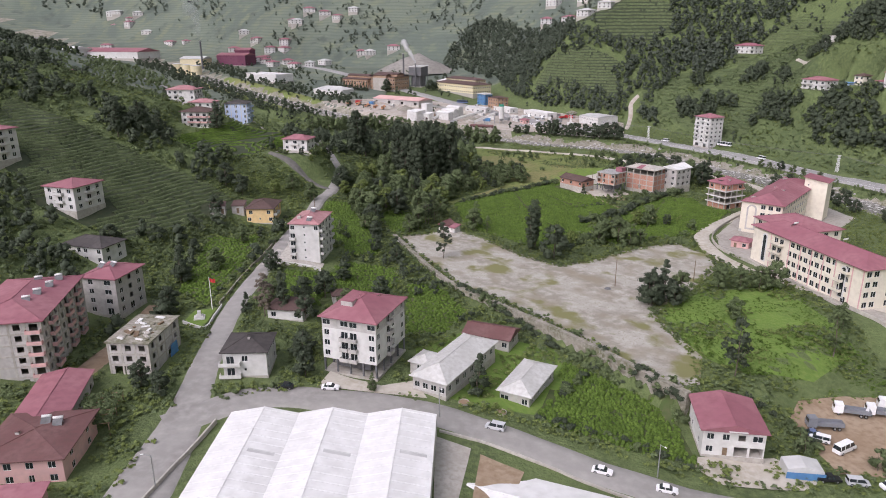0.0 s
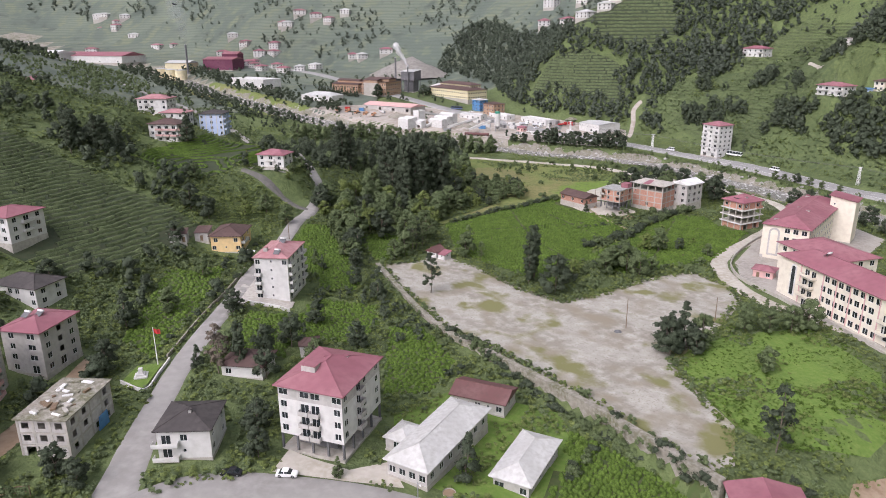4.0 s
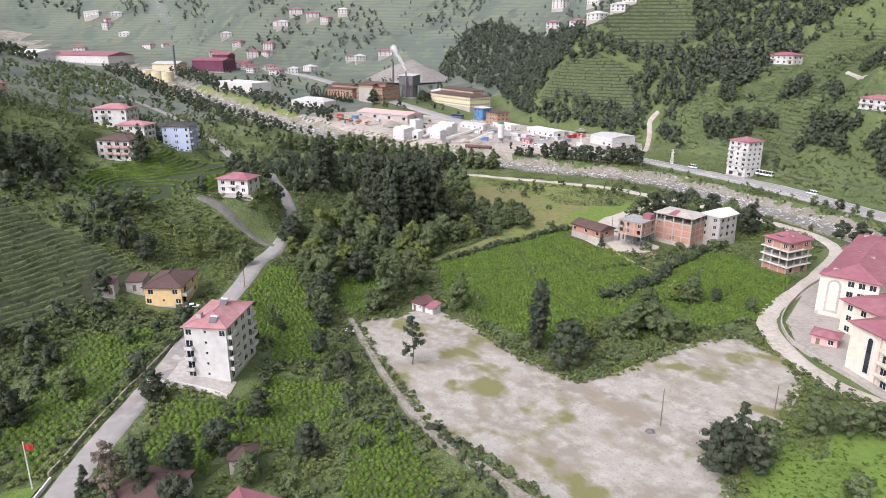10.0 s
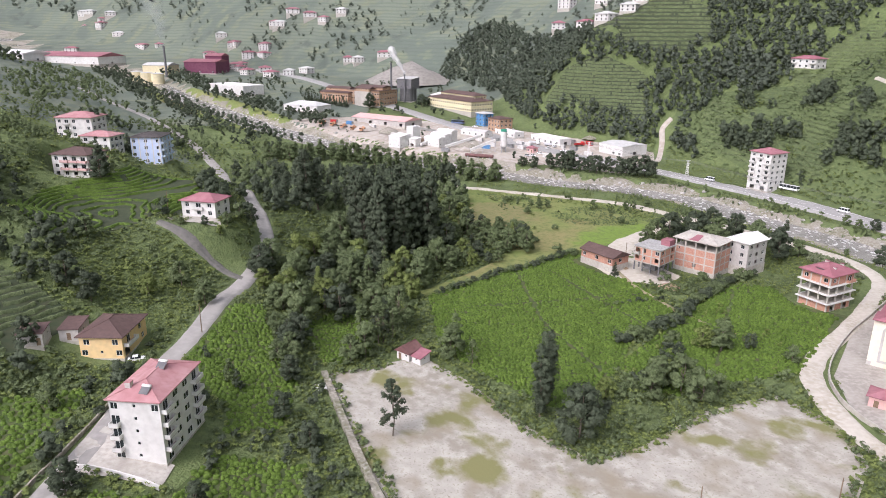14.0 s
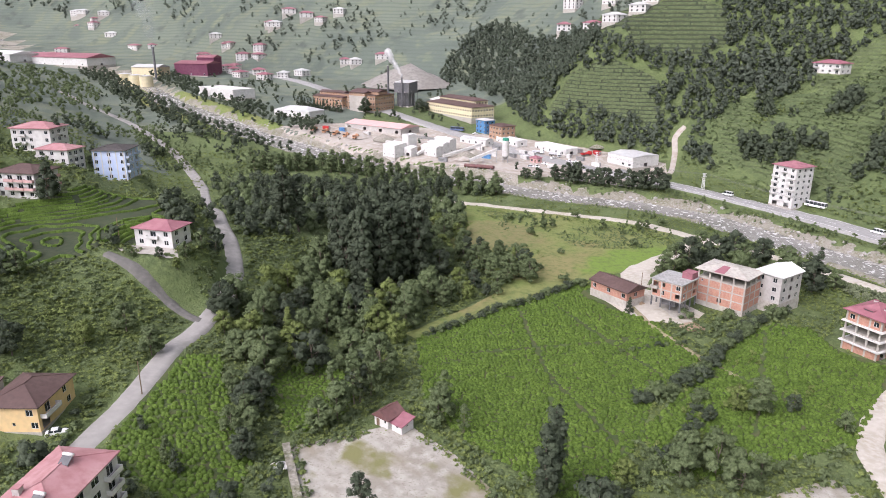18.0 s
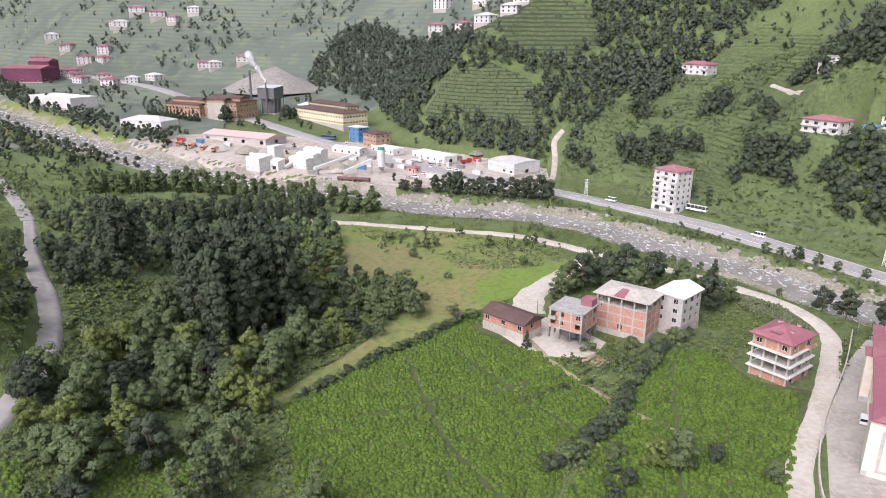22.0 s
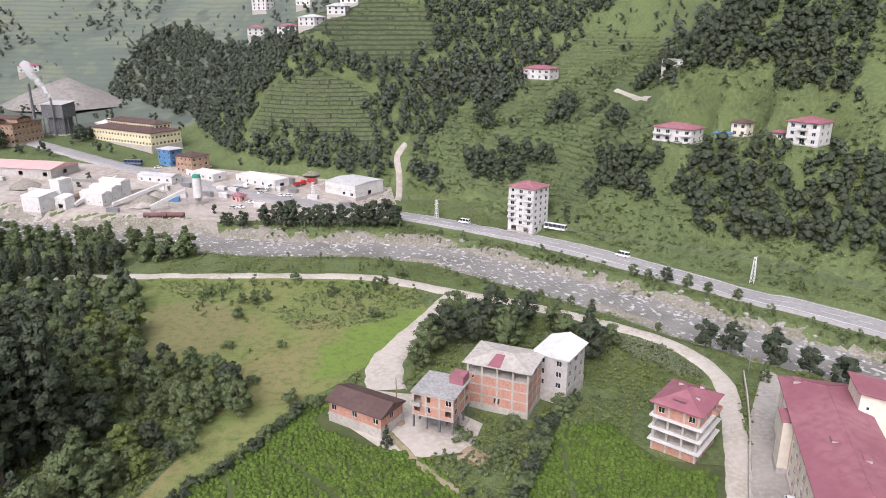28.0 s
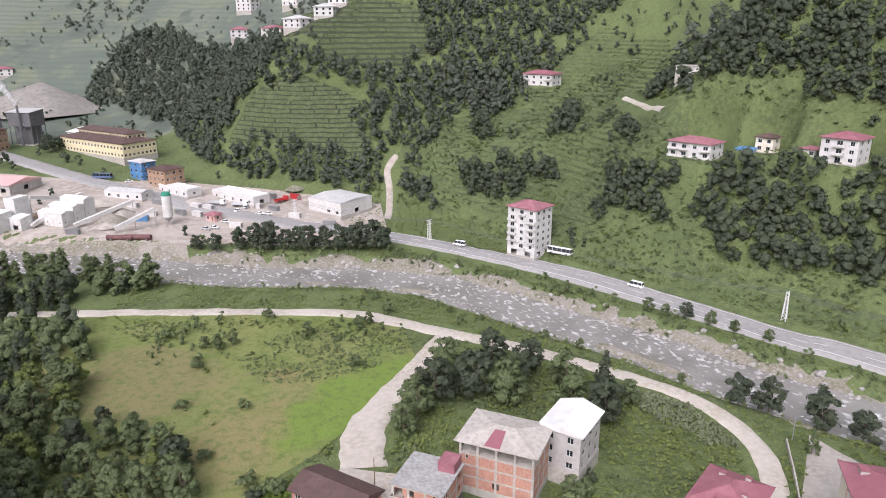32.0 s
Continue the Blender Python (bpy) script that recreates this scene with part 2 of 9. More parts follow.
# darker than the ground of the flat plots, so that the rows stand out
M["terrace_ground"] = surface("terrace_ground", (0.045, 0.062, 0.032), (0.036, 0.05, 0.027), (0.065, 0.07, 0.04), 0.05, 0.5, 0.95, 0.5, 2.0)
M["dry_path"] = surface("dry_path", (0.3, 0.25, 0.16), (0.19, 0.2, 0.09), (0.36, 0.31, 0.22), 0.12, 0.7, 0.95, 0.4, 3.0)
M["tailings"] = surface("tailings", (0.24, 0.225, 0.2), (0.29, 0.275, 0.25), (0.19, 0.178, 0.16), 0.03, 0.3, 0.95, 0.4, 1.0)
M["works_dirt"] = surface("works_dirt", (0.38, 0.34, 0.295), (0.29, 0.25, 0.205), (0.45, 0.42, 0.38), 0.035, 0.3, 0.95, 0.5, 1.5)
glass = bpy.data.materials.new("window_glass")
glass.use_nodes = True
gb = glass.node_tree.nodes["Principled BSDF"]
gb.inputs["Base Color"].default_value = (0.035, 0.045, 0.05, 1)
gb.inputs["Roughness"].default_value = 0.08
gb.inputs["Transmission Weight"].default_value = 0.25
M["glass"] = glass

def hazy_tea_hill():
    """Slopes far off under tea: rows along the contours, hedges and bare patches, greyed by painted haze."""
    mat, n, l, b = material("hazy_tea_hill", 0.95)
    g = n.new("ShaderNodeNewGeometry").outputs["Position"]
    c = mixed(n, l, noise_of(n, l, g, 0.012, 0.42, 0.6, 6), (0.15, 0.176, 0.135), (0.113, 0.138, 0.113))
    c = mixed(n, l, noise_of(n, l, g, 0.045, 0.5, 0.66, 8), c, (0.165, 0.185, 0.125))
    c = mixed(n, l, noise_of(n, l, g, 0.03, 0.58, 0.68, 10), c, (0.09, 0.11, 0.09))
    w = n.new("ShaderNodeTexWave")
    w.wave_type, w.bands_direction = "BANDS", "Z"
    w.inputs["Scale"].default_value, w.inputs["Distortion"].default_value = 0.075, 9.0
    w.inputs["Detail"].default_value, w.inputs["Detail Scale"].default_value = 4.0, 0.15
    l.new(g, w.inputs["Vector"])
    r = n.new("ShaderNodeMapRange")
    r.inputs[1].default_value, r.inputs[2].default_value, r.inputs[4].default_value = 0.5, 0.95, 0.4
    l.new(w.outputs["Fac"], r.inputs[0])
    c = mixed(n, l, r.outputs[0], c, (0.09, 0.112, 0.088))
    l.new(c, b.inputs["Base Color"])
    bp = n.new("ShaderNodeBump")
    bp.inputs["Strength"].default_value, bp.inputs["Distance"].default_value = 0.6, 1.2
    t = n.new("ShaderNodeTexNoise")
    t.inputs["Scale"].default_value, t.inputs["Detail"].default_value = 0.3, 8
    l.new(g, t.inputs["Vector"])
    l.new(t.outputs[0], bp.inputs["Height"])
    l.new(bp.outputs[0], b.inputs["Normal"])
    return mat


M["hazy_tea_hill"] = hazy_tea_hill()

# ---- the lie of the land ----
def side_of(line, x, y):
    """Signed distance to a line of points, positive to the right of its run."""
    best = np.full(x.shape, 1e9)
    sign = np.ones(x.shape)
    for (ax, ay), (bx, by) in zip(line, line[1:]):
        dx, dy = bx - ax, by - ay
        u = np.clip(((x - ax) * dx + (y - ay) * dy) / (dx * dx + dy * dy), 0, 1)
        d = np.hypot(x - ax - u * dx, y - ay - u * dy)
        s = np.sign((x - ax) * dy - (y - ay) * dx)
        near = d < best - 1e-9
        best, sign = np.where(near, d, best), np.where(near, s, sign)
    return best * sign


def ease(v, a, b):
    u = np.clip((v - a) / (b - a), 0, 1)
    return u * u * (3 - 2 * u)


def soft(v, w):
    return w * np.logaddexp(0, v / w)


def ripple(x, y, scale, seed):
    """Smooth irregular relief between about -1 and 1."""
    out = 0
    for k in range(6):
        a = seed * 1.7 + k * 2.39996
        f = (0.6 + 0.25 * k) / scale
        out = out + np.sin(2 * np.pi * f * (x * math.cos(a) + y * math.sin(a)) + seed * 3.1 + k * k) / (1.6 + 0.5 * k)
    return out / 1.6


NORTH_FOOT = [(420, -150), (330, 180), (258, 400), (233, 458), (213, 506), (196, 560), (166, 622), (100, 664), (76, 702), (66, 760), (60, 815), (20, 900), (-100, 1000), (-250, 1085), (-500, 1260), (-900, 1560), (-1500, 2000)]
WEST_FOOT = [(-150, -300), (-104, 60), (-103, 150), (-108, 225), (-84, 272), (-68, 310), (-66, 350), (-46, 420), (-105, 500), (-230, 700), (-420, 950), (-700, 1180), (-1500, 1700)]
RIVER = [(330, 40), (262, 240), (224, 372), (206, 405), (196, 434), (174, 476), (152, 516), (122, 538), (80, 553), (26, 584), (-19, 604), (-70, 640), (-140, 700), (-250, 820), (-380, 1000), (-520, 1150), (-900, 1450)]
LOT = [(-21, 292), (6, 303), (18, 290), (33, 266), (45, 254), (58, 259), (78, 275), (100, 284), (110, 268), (106, 252), (86, 226), (74, 214), (68, 205), (72, 175), (66, 160), (58, 157), (40, 187), (20, 213), (4, 232), (-8, 258)]
LOW_EDGE = [(-22, 293), (-9, 258), (3, 231), (19, 211), (39, 185), (60, 154), (74, 160), (95, 176), (125, 200), (190, 215)]
LOT_WALL = [(-22, 293), (-9, 258), (3, 231), (19, 211), (39, 185), (60, 154)]


# levelled ground under the houses on the steep slope: place, reach, height
PADS = [(264, 497, 11, 44.6), (286, 444, 9, 49.6), (280, 474, 7, 49.2), (275, 646, 11, 63.8), (-75.5, 364.5, 11, 25.9), (-167.5, 461, 11, 39.8), (-150, 444, 8, 33.8), (-138.5, 400.5, 9, 33.0), (-131.8, 455, 9, 28.3)]


def ground(x, y):
    x, y = np.asarray(x, float), np.asarray(y, float)
    z = 0.1 * soft(y - 550, 25) - 0.055 * soft(y - 860, 60)
    z = z - 0.008 * x
    # the ground below the lot falls towards the south-east
    wall = side_of(LOW_EDGE, x, y)
    low = ease(wall, 0.0, 2.0 + 16 * ease(x, 60, 84)) * ease(x, -22, 12) * ease(-y, -235, -205)
    z = z - low * (0.3 + 0.09 * np.clip(x + 5, 0, 72))
    # the western strip climbs along the lane
    z = z + 0.05 * np.clip(y - 140, 0, 260) * ease(-x, 18, 58) * ease(-y, -520, -400)
    # western hill, with a knoll above the lane's bend
    d = soft(-side_of(WEST_FOOT, x, y), 6)
    z = z + 0.40 * d - 0.10 * soft(d - 60, 25) + ease(d, 10, 60) * (2.0 * ripple(x, y, 90, 3) + 0.6 * ripple(x, y, 31, 8))
    z = z + 12 * np.exp(-(((x + 83) / 15) ** 2 + ((y - 366) / 24) ** 2))
    # the terraced hollow below the ridge houses
    z = z - 8 * np.exp(-(((x + 132) / 28) ** 2 + ((y - 373) / 24) ** 2)) - 4 * np.exp(-(((x + 116) / 18) ** 2 + ((y - 422) / 20) ** 2))
    # northern hills
    d = soft(side_of(NORTH_FOOT, x, y), 5)
    steep = 0.98 + 0.36 * ease(-y, -560, -500) + 0.3 * np.exp(-(((x - 118) / 45) ** 2 + ((y - 715) / 45) ** 2)) - 0.36 * np.exp(-(((x - 262) / 75) ** 2 + ((y - 625) / 75) ** 2)) - 0.3 * np.exp(-((x / 130) ** 2 + ((y - 1060) / 110) ** 2))
    z = z + steep * d - 0.36 * soft(d - 60, 20) - 0.12 * soft(d - 260, 60)
    z = z + ease(d, 30, 140) * (6 * ripple(x, y, 210, 5) + 2.2 * ripple(x, y, 70, 2)) + ease(d, 8, 40) * 0.7 * ripple(x, y, 26, 6)
    # the far head of the valley
    r = np.hypot(x, y)
    z = z + 0.32 * soft(r - 1600, 150) + ease(r, 1200, 2000) * 25 * ripple(x, y, 500, 9)
    # the river's bed
    e = np.abs(side_of(RIVER, x, y))
    z = z - 6.5 * (1 - ease(e, 9, 21)) + 0.25 * ripple(x, y, 14, 4)
    # gravel bars along the water's edge
    s = side_of(RIVER, x, y)
    z = z + 3.1 * ease(ripple(x, y, 58, 7), -0.05, 0.35) * np.exp(-((s + 7.5) / 3.6) ** 2)
    for px, py, reach, pz in PADS:
        k = 1 - ease(np.hypot(x - px, y - py), reach, reach * 1.9)
        z = z * (1 - k) + pz * k
    return z


def axis(lo, hi, step, out_lo, out_hi, grow=1.09):
    mid = list(np.arange(lo, hi + step / 2, step))
    for sign, end in ((1, out_hi), (-1, out_lo)):
        v, s = (mid[-1] if sign > 0 else mid[0]), step
        while v * sign < end * sign:
            s *= grow
            v += s * sign
            mid.append(v) if sign > 0 else mid.insert(0, v)
    return np.array(mid)


def mesh_from(name, verts, faces, mat, smooth=True):
    me = bpy.data.meshes.new(name)
    me.from_pydata([tuple(v) for v in verts], [], faces)
    me.materials.append(mat)
    if smooth:
        me.polygons.foreach_set("use_smooth", [True] * len(me.polygons))
    me.update()
    return me


def sheet(xs, ys, zs):
    nx, ny = len(xs), len(ys)
    X, Y = np.meshgrid(xs, ys)
    verts = np.stack([X, Y, zs(X, Y)], -1).reshape(-1, 3)
    i = (np.arange(ny - 1)[:, None] * nx + np.arange(nx - 1)).ravel()
    return verts, np.stack([i, i + 1, i + nx + 1, i + nx], 1)


GX = axis(-170, 300, 2.6, -3600, 3000)
GY = axis(60, 720, 2.8, -900, 3600)
gv, gf = sheet(GX, GY, ground)
land = tagged(new("ground", mesh_from("ground", gv.tolist(), gf.tolist(), M["grass"])), "green grassy valley ground with steep wooded slopes", "ground", kind="structure")
land.data.materials.append(M["rubble"])
mid = gv[gf].mean(1)
bed = (np.abs(side_of(RIVER, mid[:, 0], mid[:, 1])) < 16.5 + 3.5 * ripple(mid[:, 0], mid[:, 1], 23, 5) + 2.0 * ripple(mid[:, 0], mid[:, 1], 8, 2)).astype(np.int32)
land.data.materials.append(M["hazy_tea_hill"])
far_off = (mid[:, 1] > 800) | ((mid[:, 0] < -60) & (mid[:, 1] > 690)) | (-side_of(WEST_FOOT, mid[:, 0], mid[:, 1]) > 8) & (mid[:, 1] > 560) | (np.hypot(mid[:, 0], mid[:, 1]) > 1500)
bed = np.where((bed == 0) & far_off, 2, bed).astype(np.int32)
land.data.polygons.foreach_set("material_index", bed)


def height(x, y):
    return float(ground(np.array([x]), np.array([y]))[0])


def smooth_line(pts, step=3.0):
    """A rounded run through the points at even steps."""
    p = [np.array(q, float) for q in pts]
    p = [2 * p[0] - p[1]] + p + [2 * p[-1] - p[-2]]
    out = []
    for i in range(1, len(p) - 2):
        a, b, c, d = p[i - 1:i + 3]
        n = max(2, int(np.linalg.norm(c - b) / step))
        for k in range(n):
            t = k / n
            out.append(0.5 * (2 * b + (c - a) * t + (2 * a - 5 * b + 4 * c - d) * t * t + (3 * b - a - 3 * c + d) * t ** 3))
    out.append(p[-2])
    return np.array(out)


def strip(name, pts, width, mat, label, category, lift=0.22, step=3.0, kind="structure", shift=0.0, ragged=0.0, across=5, sunk=True):
    """A road laid on the ground along a line."""
    c = smooth_line(pts, step)
    t = np.gradient(c, axis=0)
    t /= np.linalg.norm(t, axis=1)[:, None]
    nrm = np.stack([t[:, 1], -t[:, 0]], 1)
    w = np.interp(np.linspace(0, 1, len(c)), np.linspace(0, 1, len(width)), width) if isinstance(width, (list, tuple)) else np.full(len(c), width)
    rows = []
    for k in range(across):
        o = (k / (across - 1) - 0.5) * w
        if ragged and k in (0, across - 1):
            o = o * (1 + ragged * ripple(c[:, 0] * 1.0, c[:, 1] + 40 * k, 9, 3 + k))
        q = c + nrm * (o + shift)[:, None]
        rows.append(np.column_stack([q, ground(q[:, 0], q[:, 1]) + lift]))
    v = np.stack(rows, 1)
    zc = v[:, :, 2]
    zc[:] = 0.5 * zc + 0.5 * zc.max(1, keepdims=True)
    # verges that sink into the ground on both sides
    if sunk:
        ends = []
        for a, b in ((0, 1), (across - 1, across - 2)):
            d = v[:, a, :2] - v[:, b, :2]
            q = v[:, a, :2] + d / np.linalg.norm(d, axis=1)[:, None] * 0.9
            ends.append(np.column_stack([q, ground(q[:, 0], q[:, 1]) - 0.3])[:, None])
        v = np.concatenate([ends[0], v, ends[1]], 1)
        across += 2
    n = len(c)
    f = [(i * across + k, i * across + k + 1, (i + 1) * across + k + 1, (i + 1) * across + k) for i in range(n - 1) for k in range(across - 1)]
    f = [q[::-1] for q in f]
    return tagged(new(name, mesh_from(name, v.reshape(-1, 3).tolist(), f, mat)), label, category, kind=kind)


def patch(name, poly, mat, label, category, lift=0.12, step=4.0, kind="structure", level=None):
    """A field laid on the ground within an outline."""
    bm = bmesh.new()
    bm.faces.new([bm.verts.new((x, y, 0)) for x, y in poly])
    bmesh.ops.triangulate(bm, faces=bm.faces[:])
    for k, no in ((0, (1, 0, 0)), (1, (0, 1, 0))):
        lo, hi = min(p[k] for p in poly), max(p[k] for p in poly)
        v = math.floor(lo / step) * step
        while v < hi:
            co = (v, 0, 0) if k == 0 else (0, v, 0)
            bmesh.ops.bisect_plane(bm, geom=bm.verts[:] + bm.edges[:] + bm.faces[:], plane_co=co, plane_no=no)
            v += step
    vs = bm.verts[:]
    zs = ground(np.array([v.co.x for v in vs]), np.array([v.co.y for v in vs]))
    for v, z in zip(vs, zs):
        v.co.z = (z if level is None else level) + lift
    for f in bm.faces:
        f.smooth = True
        if f.normal.z < 0:
            f.normal_flip()
    me = bpy.data.meshes.new(name)
    bm.to_mesh(me)
    bm.free()
    me.materials.append(mat)
    return tagged(new(name, me), label, category, kind=kind)

# ---- roads, lot, river ----
patch("gravel_lot", LOT, M["gravel"], "bare grey gravel lot with mossy patches", "ground", lift=0.2)
strip("lane_road", [(-60, 90), (-60, 118), (-61, 145), (-64, 172), (-66, 205), (-64, 240), (-62, 275), (-59, 300), (-58.3, 323), (-55.5, 335), (-54.5, 362), (-58.8, 380), (-65.2, 396), (-72, 408), (-86, 440), (-103, 483), (-126, 541)], [13, 12, 8, 6, 5.5, 5, 5, 5, 4.6, 4.6, 4.6, 4.4, 4.2, 4, 4, 4], M["asphalt"], "narrow grey concrete lane climbing past the houses", "road")
strip("street", [(-64, 140), (-46, 152), (-28, 152), (-8, 148), (14, 139), (34, 128), (54, 120), (80, 117), (120, 116), (180, 112)], [9, 9, 9, 8, 8, 8, 8, 9, 9, 9], M["asphalt"], "grey asphalt village street", "road", lift=0.26)
strip("highway", [(420, -60), (300, 250), (250, 390), (238, 415), (223, 453), (203, 500), (181, 536), (152, 570), (112, 600), (60, 650), (0, 720), (-80, 830), (-170, 960), (-300, 1080)], 11, M["highway"], "two-lane asphalt valley highway", "road", lift=0.5)
strip("river_track", [(-20, 540), (6, 532), (47, 518), (89, 502), (111, 491), (124, 477), (137, 462), (149, 449), (161, 433), (174, 413), (182, 394), (180, 374), (168, 356), (143, 328), (124, 309), (113, 290), (112, 262), (122, 240), (150, 205), (180, 170)], [4, 4, 4.5, 5, 5, 6, 6, 5, 5, 5, 5, 5, 5, 5, 5.5, 5.5, 5.5, 6, 6, 6], M["dirt_road"], "pale dirt track along the river", "road", lift=0.3, ragged=0.1)
strip("yard_track", [(133, 464), (118, 448), (103, 432), (91, 417), (86, 402)], [5, 5.5, 7, 9.5, 11], M["dirt_road"], "pale dusty track to the brick houses", "road", lift=0.25, ragged=0.15)
rc = smooth_line(RIVER, 5)
rt = np.gradient(rc, axis=0)
rt /= np.linalg.norm(rt, axis=1)[:, None]
rn = np.stack([rt[:, 1], -rt[:, 0]], 1)
level = ground(rc[:, 0], rc[:, 1])
level = np.convolve(np.pad(level, 8, mode="edge"), np.ones(17) / 17, "valid") + 2.4
wide = np.linspace(-15, 15, 13)
rv = np.stack([np.column_stack([rc + rn * u, level + 0.12 * ripple(rc[:, 0] + u * 3, rc[:, 1], 7, 2)]) for u in wide], 1)
rf = [(i * 13 + k + 1, i * 13 + k, (i + 1) * 13 + k, (i + 1) * 13 + k + 1) for i in range(len(rc) - 1) for k in range(12)]
tagged(new("river", mesh_from("river", rv.reshape(-1, 3).tolist(), rf, M["water"])), "shallow grey river with white rapids between boulders", "water", kind="structure")


def bank(sgn):
    """The stony bank on one side of the river, from under the water up into the grass."""
    c = smooth_line(RIVER[2:14], 2.0)
    t = np.gradient(c, axis=0)
    t /= np.linalg.norm(t, axis=1)[:, None]
    nrm = np.stack([t[:, 1], -t[:, 0]], 1) * sgn
    s = np.arange(3.0, 22.1, 1.0)
    q = c[:, None] + nrm[:, None] * s[None, :, None]
    x, y = q[..., 0], q[..., 1]
    edge = 17.0 + 2.6 * ripple(x, y, 23, 5) + 1.6 * ripple(x, y, 8, 2)
    z = ground(x, y) + 0.42 - 0.9 * ease(s[None] - edge, -1.0, 1.5) + 0.16 * ripple(x, y, 4.5, 6) + 0.1 * ripple(x, y, 2.3, 3)
    n, m = x.shape
    i = (np.arange(n - 1)[:, None] * m + np.arange(m - 1)).ravel()
    f = np.stack([i, i + 1, i + m + 1, i + m], 1)
    f = f if sgn < 0 else f[:, ::-1]
    return tagged(new("river_bank", mesh_from("river_bank", np.stack([x, y, z], -1).reshape(-1, 3).tolist(), f.tolist(), M["bank_earth"])), "stony grey-brown bank of the river", "ground", kind="structure")


bank(1)
bank(-1)
strip("valley_road", [(-330, 772), (-298, 741), (-241, 703), (-183, 637), (-150, 585), (-126, 541)], 5.5, M["asphalt"], "pale road on the far side of the hill", "road", lift=0.35)


def road_line(name, pts, shift, width, label, dash=None, lift=0.66):
    """A painted line along a road, whole or in dashes."""
    c = smooth_line(pts, 2.0)
    t = np.gradient(c, axis=0)
    t /= np.linalg.norm(t, axis=1)[:, None]
    nrm = np.stack([t[:, 1], -t[:, 0]], 1)
    v, f = [], []
    for i in range(len(c) - 1):
        if dash and (i // dash) % 2:
            continue
        k = len(v)
        for p, q in ((c[i], nrm[i]), (c[i + 1], nrm[i + 1])):
            z = max(height(*(p + q * u)) for u in (-5, 0, 5)) * 0.5 + 0.5 * height(*(p + q * shift)) + lift
            v += [(*(p + q * (shift - width / 2)), z), (*(p + q * (shift + width / 2)), z)]
        f.append((k, k + 1, k + 3, k + 2)[::-1])
    return tagged(new(name, mesh_from(name, v, f, M["white_frame"])), label, "road marking", kind="structure")


HIGHWAY = [(300, 250), (250, 390), (238, 415), (223, 453), (203, 500), (181, 536), (152, 570), (112, 600)]
for u in (-4.6, 4.6):
    road_line("road_marking", HIGHWAY, u, 0.36, "white painted edge line of the highway")
road_line("road_marking", HIGHWAY, 0.0, 0.25, "dashed white centre line of the highway", dash=3)
strip("slope_track", [(286, 578), (283, 566), (280, 553), (275, 540), (269, 526)], 1.6, M["dirt_road"], "pale concrete track climbing the slope", "road", lift=0.4)
strip("knoll_drive", [(-55, 338), (-61, 341), (-68.5, 345), (-78, 348), (-88, 352)], 2.0, M["old_asphalt"], "narrow grey drive up to the knoll house", "road", lift=0.35)
strip("side_path", [(156, 596), (160, 604), (168, 626), (171, 638), (178, 642)], 2.6, M["works_dirt"], "grey track up the wooded gully", "road", lift=0.4)

# ---- how houses are put together ----
def box_list():
    return [], []


def box(bl, x0, x1, y0, y1, z0, z1):
    v, f = bl
    n = len(v)
    v += [(x0, y0, z0), (x1, y0, z0), (x1, y1, z0), (x0, y1, z0), (x0, y0, z1), (x1, y0, z1), (x1, y1, z1), (x0, y1, z1)]
    f += [(n + 3, n + 2, n + 1, n), (n + 4, n + 5, n + 6, n + 7), (n, n + 1, n + 5, n + 4), (n + 1, n + 2, n + 6, n + 5), (n + 2, n + 3, n + 7, n + 6), (n + 3, n, n + 4, n + 7)]


def part(name, bl, mat, parent, label="", smooth=False):
    me = bl if isinstance(bl, bpy.types.Mesh) else mesh_from(name, bl[0], bl[1], mat, smooth)
    o = new(name, me)
    o.parent = parent
    return tagged(o, label)


def thing(name, label, category, x, y, z, yaw=0, group=""):
    e = new(name)
    e.empty_display_size = 0.5
    e.matrix_world = pose(x, y, z, 0, 0, yaw)
    return tagged(e, label, category, group)


def panel(us, vs, holes, y0, y1):
    """A slab between y0 and y1 over a grid of cuts, left open in some cells; one connected body."""
    nu, nv = len(us), len(vs)
    v = [(u, y, z) for y in (y0, y1) for z in vs for u in us]
    f = []
    at = lambda i, j, k: k * nu * nv + j * nu + i
    solid = lambda i, j: 0 <= i < nu - 1 and 0 <= j < nv - 1 and (i, j) not in holes
    for j in range(nv - 1):
        for i in range(nu - 1):
            if not solid(i, j):
                continue
            f.append((at(i, j, 0), at(i + 1, j, 0), at(i + 1, j + 1, 0), at(i, j + 1, 0)))
            f.append((at(i, j + 1, 1), at(i + 1, j + 1, 1), at(i + 1, j, 1), at(i, j, 1)))
            if not solid(i - 1, j):
                f.append((at(i, j, 1), at(i, j, 0), at(i, j + 1, 0), at(i, j + 1, 1)))
            if not solid(i + 1, j):
                f.append((at(i + 1, j, 0), at(i + 1, j, 1), at(i + 1, j + 1, 1), at(i + 1, j + 1, 0)))
            if not solid(i, j - 1):
                f.append((at(i, j, 0), at(i, j, 1), at(i + 1, j, 1), at(i + 1, j, 0)))
            if not solid(i, j + 1):
                f.append((at(i, j + 1, 1), at(i, j + 1, 0), at(i + 1, j + 1, 0), at(i + 1, j + 1, 1)))
    return v, f


MESHES = {}


